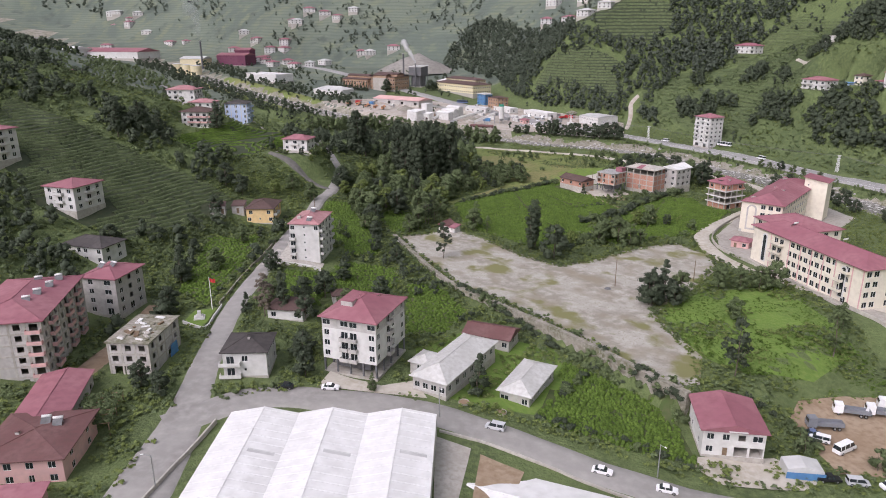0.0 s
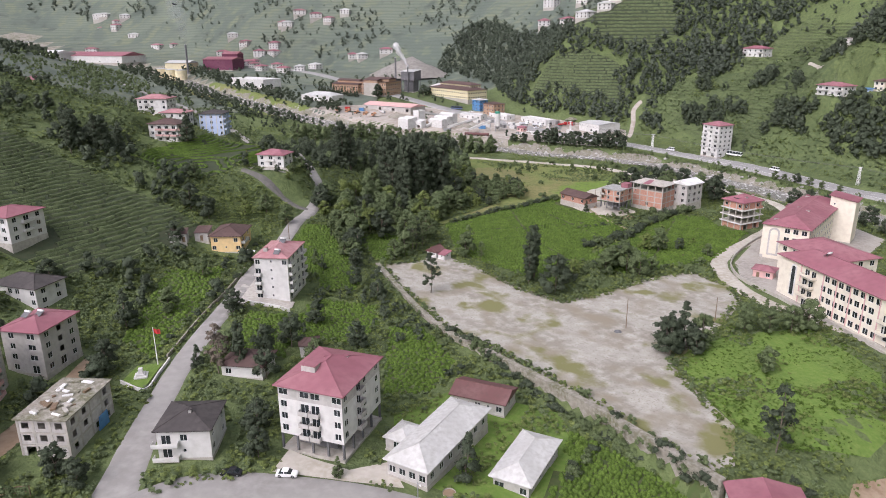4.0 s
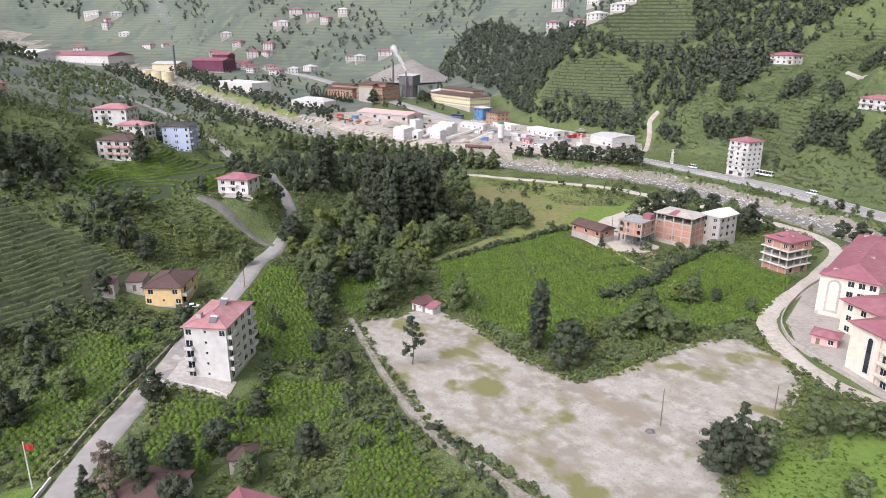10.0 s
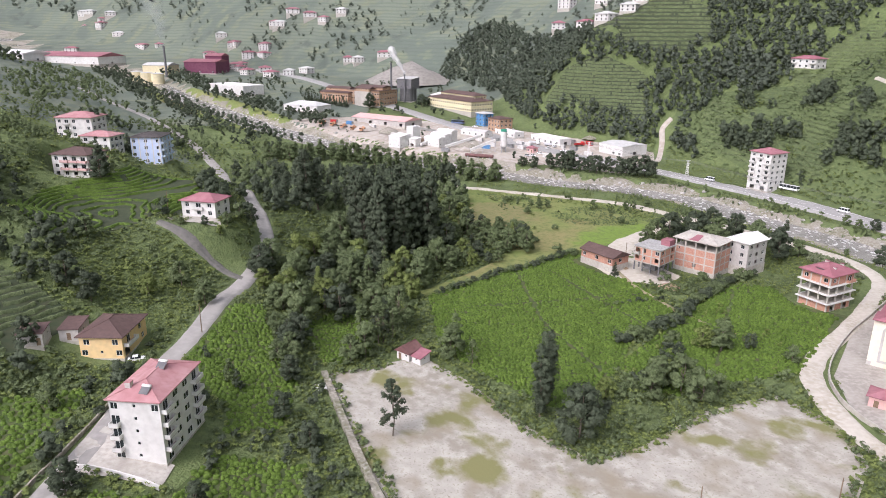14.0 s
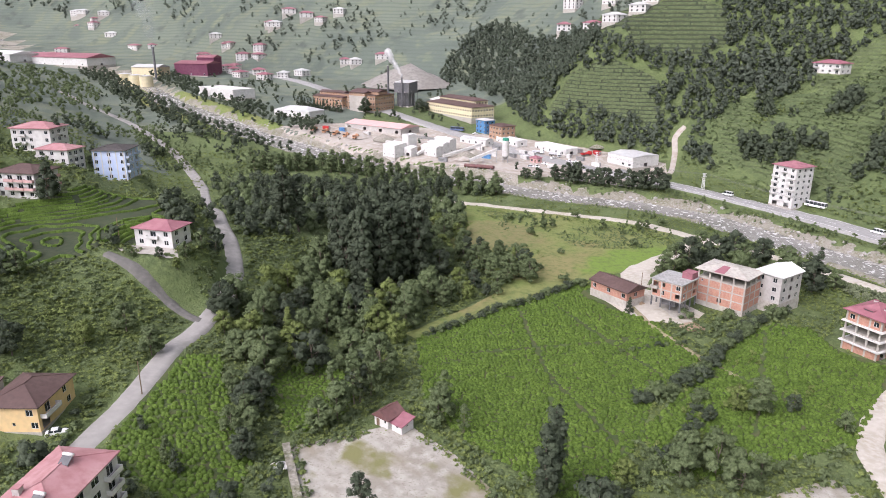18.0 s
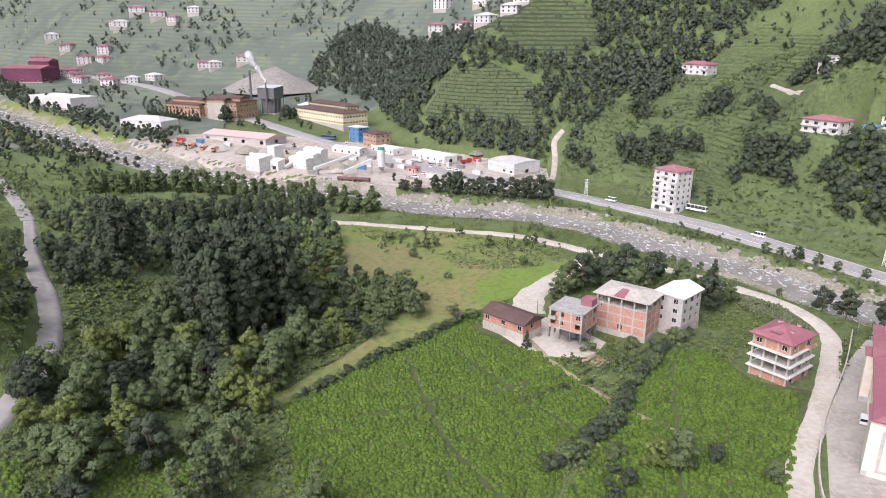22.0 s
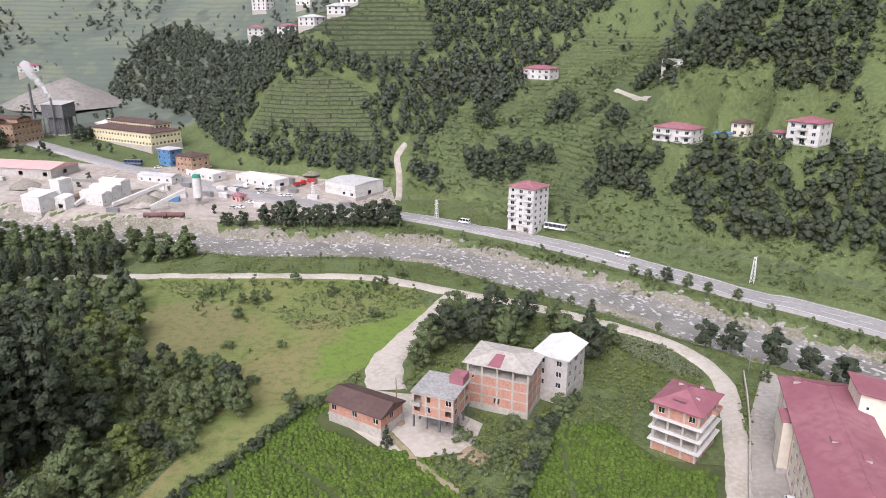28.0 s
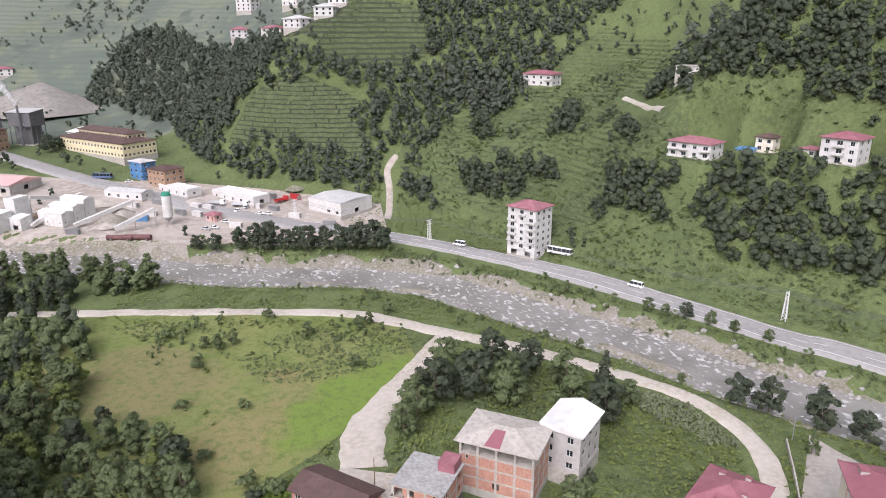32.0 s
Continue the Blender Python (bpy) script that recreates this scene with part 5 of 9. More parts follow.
house("tea_factory", "upper clerestory of the yellow factory with a brown roof", 25, 767, -54, 52, 13, 1, fh=3.2, base=31.0, wall="pale_yellow", roof_mat="brown_roof", roof="hip", roof_h=2.2, over=0.6, s=("w" * 18,), e=("w" * 4,), n=("w" * 8,), west=("w" * 4,), category="factory")
house("brick_factory", "large rust-brown brick factory in stepped blocks", -60, 788, -34, 38, 26, 3, fh=4.4, wall="rust_brick", roof="flat", roof_mat="brown_roof", over=0.8, s=("w" * 12,), e=("w" * 7,), n=("w" * 5,), west=("w" * 7,), bands="concrete", category="factory")
house("brick_factory", "lower rust-brown brick hall with a sawtooth roof", -90, 802, -34, 36, 26, 2, fh=4.2, wall="rust_brick", roof="gable", roof_h=2.6, roof_mat="brown_roof", over=0.6, s=("w" * 11,), e=("w" * 6,), n=("w" * 5,), west=("w" * 6,), category="factory")
house("furnace_house", "tall grey steel furnace house on a dark frame", -27, 803, -34, 17, 13, 1, fh=9.0, stilts=12, wall="dark_grey", roof="shed", roof_h=1.5, roof_mat="grey_roof", s=(".n.n.",), e=("n.",), n=(".",), west=(".",), category="factory")
house("factory_hall", "white arched storage hall beside the factory", 8, 808, -50, 24, 14, 1, fh=5, roof="hip", roof_h=3.0, roof_mat="white_roof", s=(".",), e=(".",), n=(".",), west=(".",), **{k: v for k, v in shed.items() if k != "over"})
house("factory_hall", "broad white hall with a flat roof", -204, 838, -40, 60, 24, 1, fh=8, roof="flat", roof_mat="white_roof", s=("g..p.p",), e=("p",), n=(".",), west=(".",), **shed)
house("factory_hall", "grey hangar with a rounded pale roof", -116, 756, -28, 38, 20, 1, fh=4.5, roof="hip", roof_h=3.2, roof_mat="grey_roof", s=("g..",), e=("."), n=(".",), west=(".",), **shed)
house("factory_hall", "dark purple factory hall with a red upper storey", -284, 990, -12, 42, 30, 1, fh=13, wall="purple_wall", roof="gable", roof_h=3, roof_mat="red_roof", s=("p.p.p",), e=("p.p",), n=(".",), west=(".",), category="factory hall")
house("factory_hall", "red upper hall of the purple factory", -276, 1008, -12, 22, 18, 1, fh=18, wall="purple_wall", roof="gable", roof_h=3, roof_mat="red_roof", s=("p.p",), e=("p",), n=(".",), west=(".",), category="factory hall")
house("factory_hall", "cream factory hall with a long grey roof", -338, 985, -12, 34, 24, 1, fh=10, wall="pale_yellow", roof="gable", roof_h=3, roof_mat="grey_roof", s=("w.w.w",), e=("w",), n=(".",), west=(".",), category="factory hall")
house("factory_hall", "very long hall with a pink roof and white front", -500, 1085, -22, 150, 44, 1, fh=9, roof="gable", roof_h=5, roof_mat="red_roof", wall="white_wall", s=("p.p.p.p.p",), e=("g",), n=(".",), west=("g",), category="factory hall")
house("factory_hall", "white hall with a pale roof behind the long hall", -560, 1075, -22, 60, 40, 1, fh=9, roof="gable", roof_h=4, roof_mat="white_roof", wall="white_wall", s=("p.p.p",), e=("g",), n=(".",), west=("g",), category="factory hall")
for tx, ty in ((-345, 932), (-331, 926), (-317, 921)):
    t = thing("storage_tank", "round yellow steel storage tank", "tank", tx, ty, height(tx, ty), group="yellow storage tanks")
    part("shell", tube(7, 7, -1, 13, 20), M["pale_yellow"], t, smooth=False)
    part("lid", tube(7.2, 0.4, 13.004, 14.2, 20), M["grey_roof"], t)
silo = thing("cement_silo", "white cement silo with a green top", "silo", 52, 618, height(52, 618))
part("barrel", tube(2.3, 2.3, 4.5, 15, 18), M["white_wall"], silo)
part("hopper", tube(0.5, 2.3, 2.0, 4.496, 18), M["steel"], silo)
part("cap", tube(2.35, 1.9, 15.004, 16.6, 18), surface("green_paint", (0.05, 0.3, 0.2), (0.06, 0.34, 0.24)), silo, "green filter cap")
for k in range(4):
    a = math.pi / 4 + k * math.pi / 2
    part("leg", beams([((2.1 * math.cos(a), 2.1 * math.sin(a), -1), (2.1 * math.cos(a), 2.1 * math.sin(a), 6))], 0.15), M["steel"], silo)
for pts in (((10, 626, 1.5), (36, 642, 6)), ((-6, 646, 2.5), (12, 660, 6)), ((28, 612, 3), (46, 618, 9)), ((-8, 630, 1.5), (6, 646, 7)), ((-10, 650, 9), (8, 664, 3))):
    (ax, ay, az), (bx, by, bz) = pts
    a, b = (ax, ay, height(ax, ay) + az), (bx, by, height(bx, by) + bz)
    cv = thing("conveyor", "inclined steel conveyor on trestles", "conveyor", 0, 0, 0, group="works conveyors")
    part("belt_housing", beams([(a, b)], 0.85), M["white_wall"], cv)
    for k in (0.0, 0.5, 1.0):
        q = Vector(a).lerp(Vector(b), k)
        part("trestle", beams([((q.x, q.y, height(q.x, q.y) - 0.5), (q.x, q.y, q.z))], 0.2), M["steel"], cv)
for cx, cy, h, r in ((-44, 812, 34, 1.1), (-318, 950, 34, 1.4), (-30, 795, 27, 0.8)):
    c = thing("chimney_stack", "thin dark steel chimney stack", "chimney", cx, cy, height(cx, cy), group="factory chimneys")
    part("flue", tube(r, r * 0.8, -1, h, 12), M["dark_grey"], c)
    part("rim", tube(r * 0.95, r * 0.95, h + 0.004, h + 0.5, 12), M["steel"], c)
for i, (x, y) in enumerate(((30, 605), (38, 602), (-12, 634))):
    t = thing("steel_drum", "long rusty steel tank lying in the yard", "tank", x, y, height(x, y) + 1.3, -25)
    o = part("barrel", tube(1.2, 1.2, -6, 6, 14), M["maroon_roof"], t)
    o.matrix_basis = pose(0, 0, 0, 0, 90, 0)
    for u in (-4, 4):
        bl = box_list()
        box(bl, u - 0.3, u + 0.3, -1.1, 1.1, -1.6, -0.5)
        part("cradle", bl, M["steel"], t)
blue = [o for o in scene.objects if o.name.startswith("blue_house") and o.type == "EMPTY"][0]
pilasters(blue, 0, 7.25, (-6.2, -3.1, 0, 3.1, 6.2), 12.5, M["white_wall"])
pilasters(blue, 90, 7.0, (-4.5, 0, 4.5), 11.5, M["white_wall"])
# stepped roof blocks of the brick factory
for fx, fy, fw, fd, fz in ((-58, 786, 30, 12, 13.3), (-66, 778, 18, 8, 13.3), (-92, 800, 30, 8, 9.6)):
    z = height(fx, fy)
    house("roof_monitor", "brown-roofed monitor along the factory roof", fx, fy, -34, fw, fd, 1, fh=2.4, base=z + fz, wall="rust_brick", roof_mat="brown_roof", roof="gable", roof_h=1.6, over=0.5, s=("n" * 8,), e=("n",), n=(".",), west=("n",), category="factory")
# site cabins and containers in the works yard
for k, (x, y, yaw, mt) in enumerate(((40, 628, -20, "blue_sheet"), (44, 634, -20, "white_wall"), (36, 650, -42, "white_wall"), (58, 632, -50, "steel"), (66, 628, -50, "white_wall"), (-50, 690, -36, "white_wall"), (-70, 700, -36, "blue_sheet"), (-84, 706, -30, "red_paint"), (96, 632, -50, "white_wall"), (104, 626, -50, "steel"), (82, 606, -30, "white_wall"), (118, 640, -60, "red_paint"), (66, 640, -50, "white_wall"), (72, 636, -50, "white_wall"), (106, 646, -58, "steel"), (10, 618, -20, "steel"), (-30, 662, -40, "white_wall"), (48, 652, -42, "steel"), (112, 612, -35, "white_wall"), (126, 596, -35, "steel"))):
    c = thing("site_container", "corrugated steel container in the works yard", "container", x, y, height(x, y) + 0.15, yaw, "works containers")
    bl = box_list()
    box(bl, -3, 3, -1.2, 1.2, -0.3, 2.5)
    part("body", bl, M[mt], c)
    bl = box_list()
    for q in np.arange(-2.8, 2.9, 0.4):
        box(bl, q - 0.08, q + 0.08, -1.26, -1.204, 0.1, 2.4)
    part("rib", bl, M[mt], c)
    bl = box_list()
    box(bl, 3.004, 3.06, -1.0, 1.0, 0.1, 2.3)
    part("door", bl, M["steel"], c)
# scattered houses on the far slopes
far = [(-581, 1357), (-564, 1358), (-611, 1362), (-559, 1204), (-524, 1292), (-231, 1135), (-207, 1144), (-180, 1124), (-158, 1107), (-134, 1114), (-102, 1017), (-163, 997), (-115, 1023), (122, 850), (153, 775), (172, 770), (-319, 1169), (-258, 1046), (140, 800), (-291, 1138), (-261, 1097), (-239, 1100), (-462, 1230), (-430, 1216), (-60, 1180), (185, 778), (-630, 1399), (-575, 1341), (-224, 1130), (-68, 1006), (-328, 1138), (-238, 1088), (-197, 956), (-248, 1008), (-293, 1137), (-618, 1396), (135, 887), (165, 845), (-230, 975), (-215, 1000), (-262, 1035), (-180, 975)]
rng = random.Random(4)
for x, y in far:
    house("slope_house", "distant white house with a red roof on the slope" if rng.random() < 0.7 else "distant white house with a grey roof on the slope", x, y, rng.uniform(-60, 20), rng.uniform(12, 19), rng.uniform(10, 13), rng.choice((2, 2, 3)), roof_mat=rng.choice(("red_roof", "red_roof", "grey_roof")), s=("www",), e=("ww",), n=(".",), west=("w",), balcony={"far": True}, group="houses on the far slopes")

# ---- foliage ----
def leaf_material(name, a, b, c):
    m, n, l, bs = material(name, 0.75)
    g = n.new("ShaderNodeNewGeometry")
    o = n.new("ShaderNodeObjectInfo")
    col = mixed(n, l, g.outputs["Random Per Island"], a, b)
    r = n.new("ShaderNodeMapRange")
    r.inputs[3].default_value, r.inputs[4].default_value = 0.0, 0.8
    l.new(o.outputs["Random"], r.inputs[0])
    col = mixed(n, l, r.outputs[0], col, c)
    col = mixed(n, l, noise_of(n, l, g.outputs["Position"], 0.3, 0.35, 0.7), col, tuple(q * 0.75 for q in a))
    # fine dark flecks in the colour deepen the shade between the leaves
    col = mixed(n, l, noise_of(n, l, g.outputs["Position"], 2.2, 0.45, 0.7), col, tuple(q * 0.45 for q in a))
    l.new(col, bs.inputs["Base Color"])
    t = n.new("ShaderNodeBsdfTranslucent")
    l.new(col, t.inputs["Color"])
    x = n.new("ShaderNodeMixShader")
    x.inputs[0].default_value = 0.2
    l.new(bs.outputs[0], x.inputs[1])
    l.new(t.outputs[0], x.inputs[2])
    l.new(x.outputs[0], n["Material Output"].inputs["Surface"])
    return m


M["leaf"] = leaf_material("leaf", (0.132, 0.175, 0.08), (0.192, 0.244, 0.11), (0.158, 0.204, 0.093))
M["leaf_dark"] = leaf_material("leaf_dark", (0.074, 0.096, 0.06), (0.112, 0.14, 0.084), (0.09, 0.116, 0.071))
M["leaf_light"] = leaf_material("leaf_light", (0.17, 0.218, 0.064), (0.232, 0.284, 0.09), (0.195, 0.245, 0.076))
# distant foliage, paler and bluer: valley haze is put into its colour
M["leaf_hazy"] = leaf_material("leaf_hazy", (0.115, 0.14, 0.105), (0.15, 0.178, 0.13), (0.13, 0.155, 0.117))
M["leaf_wood"] = leaf_material("leaf_wood", (0.088, 0.112, 0.078), (0.13, 0.158, 0.105), (0.105, 0.13, 0.09))
M["tea"] = leaf_material("tea", (0.104, 0.174, 0.028), (0.156, 0.242, 0.04), (0.127, 0.204, 0.033))
# greyer than the near tea, some haze in the colour; pale so rows show
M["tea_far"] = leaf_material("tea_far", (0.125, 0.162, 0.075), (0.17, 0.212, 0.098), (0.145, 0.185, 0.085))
M["leaf_pale"] = leaf_material("leaf_pale", (0.22, 0.26, 0.15), (0.29, 0.33, 0.2), (0.25, 0.29, 0.17))
M["leaf_dry"] = leaf_material("leaf_dry", (0.247, 0.267, 0.104), (0.325, 0.319, 0.143), (0.26, 0.28, 0.117))
GREEN = np.random.RandomState(11)


def fast_mesh(name, verts, quads, mat, smooth=False, normals=None):
    me = bpy.data.meshes.new(name)
    k = quads.shape[1]
    me.vertices.add(len(verts))
    me.vertices.foreach_set("co", np.asarray(verts, np.float32).ravel())
    me.loops.add(quads.size)
    me.loops.foreach_set("vertex_index", quads.astype(np.int32).ravel())
    me.polygons.add(len(quads))
    me.polygons.foreach_set("loop_start", np.arange(0, quads.size, k, dtype=np.int32))
    me.polygons.foreach_set("loop_total", np.full(len(quads), k, np.int32))
    if smooth:
        me.polygons.foreach_set("use_smooth", np.ones(len(quads), bool))
    me.materials.append(mat)
    me.update(calc_edges=True)
    if normals is not None:
        me.normals_split_custom_set_from_vertices(normals.astype(np.float32))
    return me


def leaves(centres, radii, per, size, rs=GREEN, flat=1.0, up=0.3, shell=0.55):
    """Leaf sprays on the shells of clumps: quads turned roughly outwards."""
    n = len(centres)
    d = rs.normal(size=(n, per, 3))
    d /= np.linalg.norm(d, axis=2, keepdims=True)
    d[..., 2] = np.where(d[..., 2] < -0.25, -d[..., 2], d[..., 2])
    pos = centres[:, None] + d * np.array([1, 1, flat]) * (radii[:, None, None] * (shell + (1.08 - shell) * rs.rand(n, per, 1)))
    nrm = d + 0.38 * rs.normal(size=d.shape) + np.array([0, 0, up])
    nrm /= np.linalg.norm(nrm, axis=2, keepdims=True)
    ref = rs.normal(size=d.shape)
    a = np.cross(nrm, ref)
    a /= np.linalg.norm(a, axis=2, keepdims=True)
    b = np.cross(nrm, a)
    s = (np.asarray(size).reshape(-1, 1, 1) if np.ndim(size) else size) * (0.6 + 0.8 * rs.rand(n, per, 1)) * 0.66
    q = np.stack([pos + a * s * 1.15, pos - a * s * 0.6 + b * s * 0.85, pos - a * s * 0.55 - b * s * 0.9], 2).reshape(-1, 3)
    # light falls on a spray as on the round clump that it belongs to
    out = d * 0.85 + nrm * 0.45 + np.array([0, 0, up * 1.6 if up > 0.5 else up])
    out /= np.linalg.norm(out, axis=2, keepdims=True)
    return q, np.arange(len(q)).reshape(-1, 3), np.repeat(out.reshape(-1, 3), 3, axis=0)


ICO = bmesh.new()
bmesh.ops.create_icosphere(ICO, subdivisions=1, radius=1)
ICO_V = np.array([v.co[:] for v in ICO.verts])
ICO_F = np.array([[v.index for v in f.verts] for f in ICO.faces])
ICO.free()


def lobes(centres, radii, rs=GREEN, flat=0.85, up=0.25):
    """The dense leafy bodies inside a crown: uneven lumps, one for each clump."""
    n, m = len(centres), len(ICO_V)
    d = ICO_V[None] * np.array([1, 1, flat]) * (0.78 + 0.44 * rs.rand(n, m, 1))
    v = centres[:, None] + d * np.asarray(radii)[:, None, None]
    nn = ICO_V[None] + 0.22 * rs.normal(size=(n, m, 3)) + np.array([0, 0, up])
    nn /= np.linalg.norm(nn, axis=2, keepdims=True)
    return v.reshape(-1, 3), (np.arange(n)[:, None, None] * m + ICO_F).reshape(-1, 3), nn.reshape(-1, 3)


def joined(*pieces):
    v, f, nn, k = [], [], [], 0
    for a, b, c in pieces:
        v.append(a)
        f.append(b + k)
        nn.append(c)
        k += len(a)
    return np.concatenate(v), np.concatenate(f), np.concatenate(nn)


def crown_clumps(kind, h, rs):
    """Clump centres and radii of a crown of that kind for a tree h high."""
    if kind == "poplar":
        n = 58
        k = (np.arange(n) + rs.rand(n)) / n
        z = h * (0.12 + 0.83 * k)
        r = h * 0.105 * np.sin(np.pi * (0.1 + 0.84 * k)) ** 0.6 * (0.45 + 0.6 * rs.rand(n))
        cr = h * (0.046 + 0.026 * rs.rand(n)) * (1.15 - 0.45 * k)
    elif kind == "conifer":
        n = 40
        z = h * (0.1 + 0.86 * rs.rand(n) ** 1.2)
        r = h * 0.24 * (1.03 - z / h) * (0.5 + 0.6 * rs.rand(n))
        cr = h * (0.035 + 0.075 * (1 - z / h))
    elif kind == "sparse":
        n = 46
        z = h * (0.22 + 0.75 * rs.rand(n))
        r = h * 0.2 * np.sin(np.pi * np.clip(z / h * 0.9 + 0.08, 0, 1)) * (0.3 + 0.8 * rs.rand(n))
        cr = h * (0.04 + 0.03 * rs.rand(n))
    elif kind == "bush":
        n = 12
        z = h * (0.2 + 0.55 * rs.rand(n))
        r = h * 0.6 * np.sqrt(np.clip(1 - (z / h - 0.3) ** 2 * 1.6, 0.05, 1)) * (0.2 + 0.8 * rs.rand(n))
        cr = h * (0.19 + 0.12 * rs.rand(n))
    else:
        n = 36
        k = (np.arange(n) + rs.rand(n)) / n
        z = h * (0.16 + 0.72 * k)
        r = h * rs.uniform(0.3, 0.38) * np.sqrt(np.clip(1 - (k * 1.4 - 0.45) ** 2, 0.03, 1)) * (0.35 + 0.65 * rs.rand(n))
        cr = h * (0.075 + 0.055 * rs.rand(n)) * (1.2 - 0.4 * k)
    a = rs.rand(n) * 2 * np.pi + np.arange(n) * 2.4
    return np.column_stack([r * np.cos(a), r * np.sin(a), z]), cr


def branch(bl, p, q, r0, r1, n=6):
    p, q = Vector(p), Vector(q)
    x = (q - p).normalized()
    y = x.orthogonal().normalized()
    z = x.cross(y)
    k = len(bl[0])
    for e, r in ((p, r0), (q, r1)):
        bl[0].extend([tuple(e + (y * math.cos(2 * math.pi * i / n) + z * math.sin(2 * math.pi * i / n)) * r) for i in range(n)])
    bl[1].extend([(k + i, k + (i + 1) % n, k + n + (i + 1) % n, k + n + i) for i in range(n)])


PER = {"poplar": (28, 0.026), "conifer": (26, 0.036), "sparse": (36, 0.03), "bush": (30, 0.085), "broad": (44, 0.04)}
TREES = {}


def tree_meshes(kind, leaf, k):
    key = (kind, leaf, k)
    if key not in TREES:
        rs = np.random.RandomState(100 * len(kind) + 7 * k + len(leaf))
        h = 10.0
        c, r = crown_clumps(kind, h, rs)
        per, size = PER[kind]
        v, f, nn = leaves(c, r * (1.0 if kind == "sparse" else 1.12), per, size * h, rs, 0.85, shell=0.5 if kind == "sparse" else 0.7)
        if kind != "sparse":
            v, f, nn = joined(lobes(c, r * 0.74, rs), (v, f, nn))
        mid = c.mean(0)
        way = v - mid
        way /= np.linalg.norm(way, axis=1, keepdims=True) + 1e-9
        nn = nn * 0.75 + way * 0.4
        nn /= np.linalg.norm(nn, axis=1, keepdims=True)
        crown = fast_mesh("crown", v, f, M[leaf], True, nn)
        bl = box_list()
        thick = {"poplar": 0.2, "conifer": 0.18, "sparse": 0.13, "bush": 0.09, "broad": 0.22}[kind]
        bend = [0.25 * rs.normal() for _ in range(4)]
        spine = [(0, 0, -0.8), (bend[0], bend[1], h * 0.3), (bend[2], bend[3], h * 0.6), (bend[2] * 0.5, bend[3] * 0.5, h * (0.93 if kind != "bush" else 0.6))]
        for i in range(3):
            branch(bl, spine[i], spine[i + 1], thick * (1 - 0.3 * i), thick * (0.7 - 0.3 * i) if i < 2 else 0.03)
        for i in range(7 if kind != "bush" else 4):
            j = rs.randint(len(c))
            z = max(h * 0.12, c[j][2] * 0.62)
            branch(bl, (bend[0] * 0.8, bend[1] * 0.8, z), tuple(c[j]), thick * 0.35, 0.02, 5)
        TREES[key] = mesh_from("trunk", *bl, M["bark"]), crown
    return TREES[key]


NAMES = {"poplar": ("poplar_tree", "tall dark leafy tree in the riverside grove"), "conifer": ("conifer_tree", "dark green conical tree"), "sparse": ("thin_tree", "thin tree with sparse foliage and bare limbs"), "bush": ("shrub", "round green leafy shrub"), "broad": ("tree", "bushy green broad-leaved tree")}


def tree(kind, x, y, h, leaf="leaf", label=None, group="", stretch=1.0):
    name, usual = NAMES[kind]
    k = int(abs(x * 7 + y * 13)) % 5
    trunk, crown = tree_meshes(kind, leaf, k)
    e = thing(name, label or usual, "shrub" if kind == "bush" else "tree", x, y, height(x, y), (x * 37 + y * 53) % 360, group)
    e.scale = (h / 10 * stretch, h / 10 * stretch, h / 10)
    part("trunk", trunk, None, e)
    part("crown", crown, None, e)
    return e


def inside(poly, x, y):
    x, y = np.asarray(x), np.asarray(y)
    c = np.zeros(x.shape, bool)
    for (ax, ay), (bx, by) in zip(poly, poly[1:] + poly[:1]):
        c ^= ((ay > y) != (by > y)) & (x < (bx - ax) * (y - ay) / (by - ay + 1e-12) + ax)
    return c


def scatter(poly, gap, rs=GREEN, jitter=0.45):
    """Places inside an outline, about a gap apart."""
    px, py = [p[0] for p in poly], [p[1] for p in poly]
    X, Y = np.meshgrid(np.arange(min(px), max(px), gap), np.arange(min(py), max(py), gap))
    X, Y = X.ravel(), Y.ravel()
    X, Y = X + rs.uniform(-jitter, jitter, X.shape) * gap, Y + rs.uniform(-jitter, jitter, Y.shape) * gap
    k = inside(poly, X, Y)
    return X[k], Y[k]


# ---- clearings, roads and houses that stay free of growth ----
KEEP = []
for o in list(scene.objects):
    if o.type == "EMPTY" and o.parent is None:
        KEEP.append((o.location.x, o.location.y))
KEEP = np.array(KEEP + HOUSE_LAND)
LINES = [(LOT_WALL, 1.5), ([(-60, 90), (-61, 145), (-66, 205), (-62, 275), (-59, 300), (-58.3, 323), (-55.5, 335), (-54.5, 362), (-58.8, 380), (-65.2, 396), (-72, 408), (-86, 440), (-103, 483), (-126, 541)], 4), ([(-64, 140), (-28, 152), (14, 139), (54, 120), (180, 112)], 7), ([(300, 250), (250, 390), (223, 453), (203, 500), (152, 570), (60, 650), (0, 720), (-170, 960)], 9), ([(-20, 540), (47, 518), (111, 491), (149, 449), (182, 394), (180, 374), (143, 328), (113, 290), (112, 262), (150, 205)], 4.5), ([(133, 464), (103, 432), (84, 404)], 7), (RIVER, 13), ([(268, 517), (272, 532), (277, 550), (284, 578)], 5), ([(156, 596), (160, 604), (168, 626), (171, 638), (178, 642)], 5), ([(-55, 338), (-61, 341), (-68.5, 345), (-78, 348), (-88, 352)], 3), ([(-75, 354), (-66, 350), (-60, 346)], 4.5)]


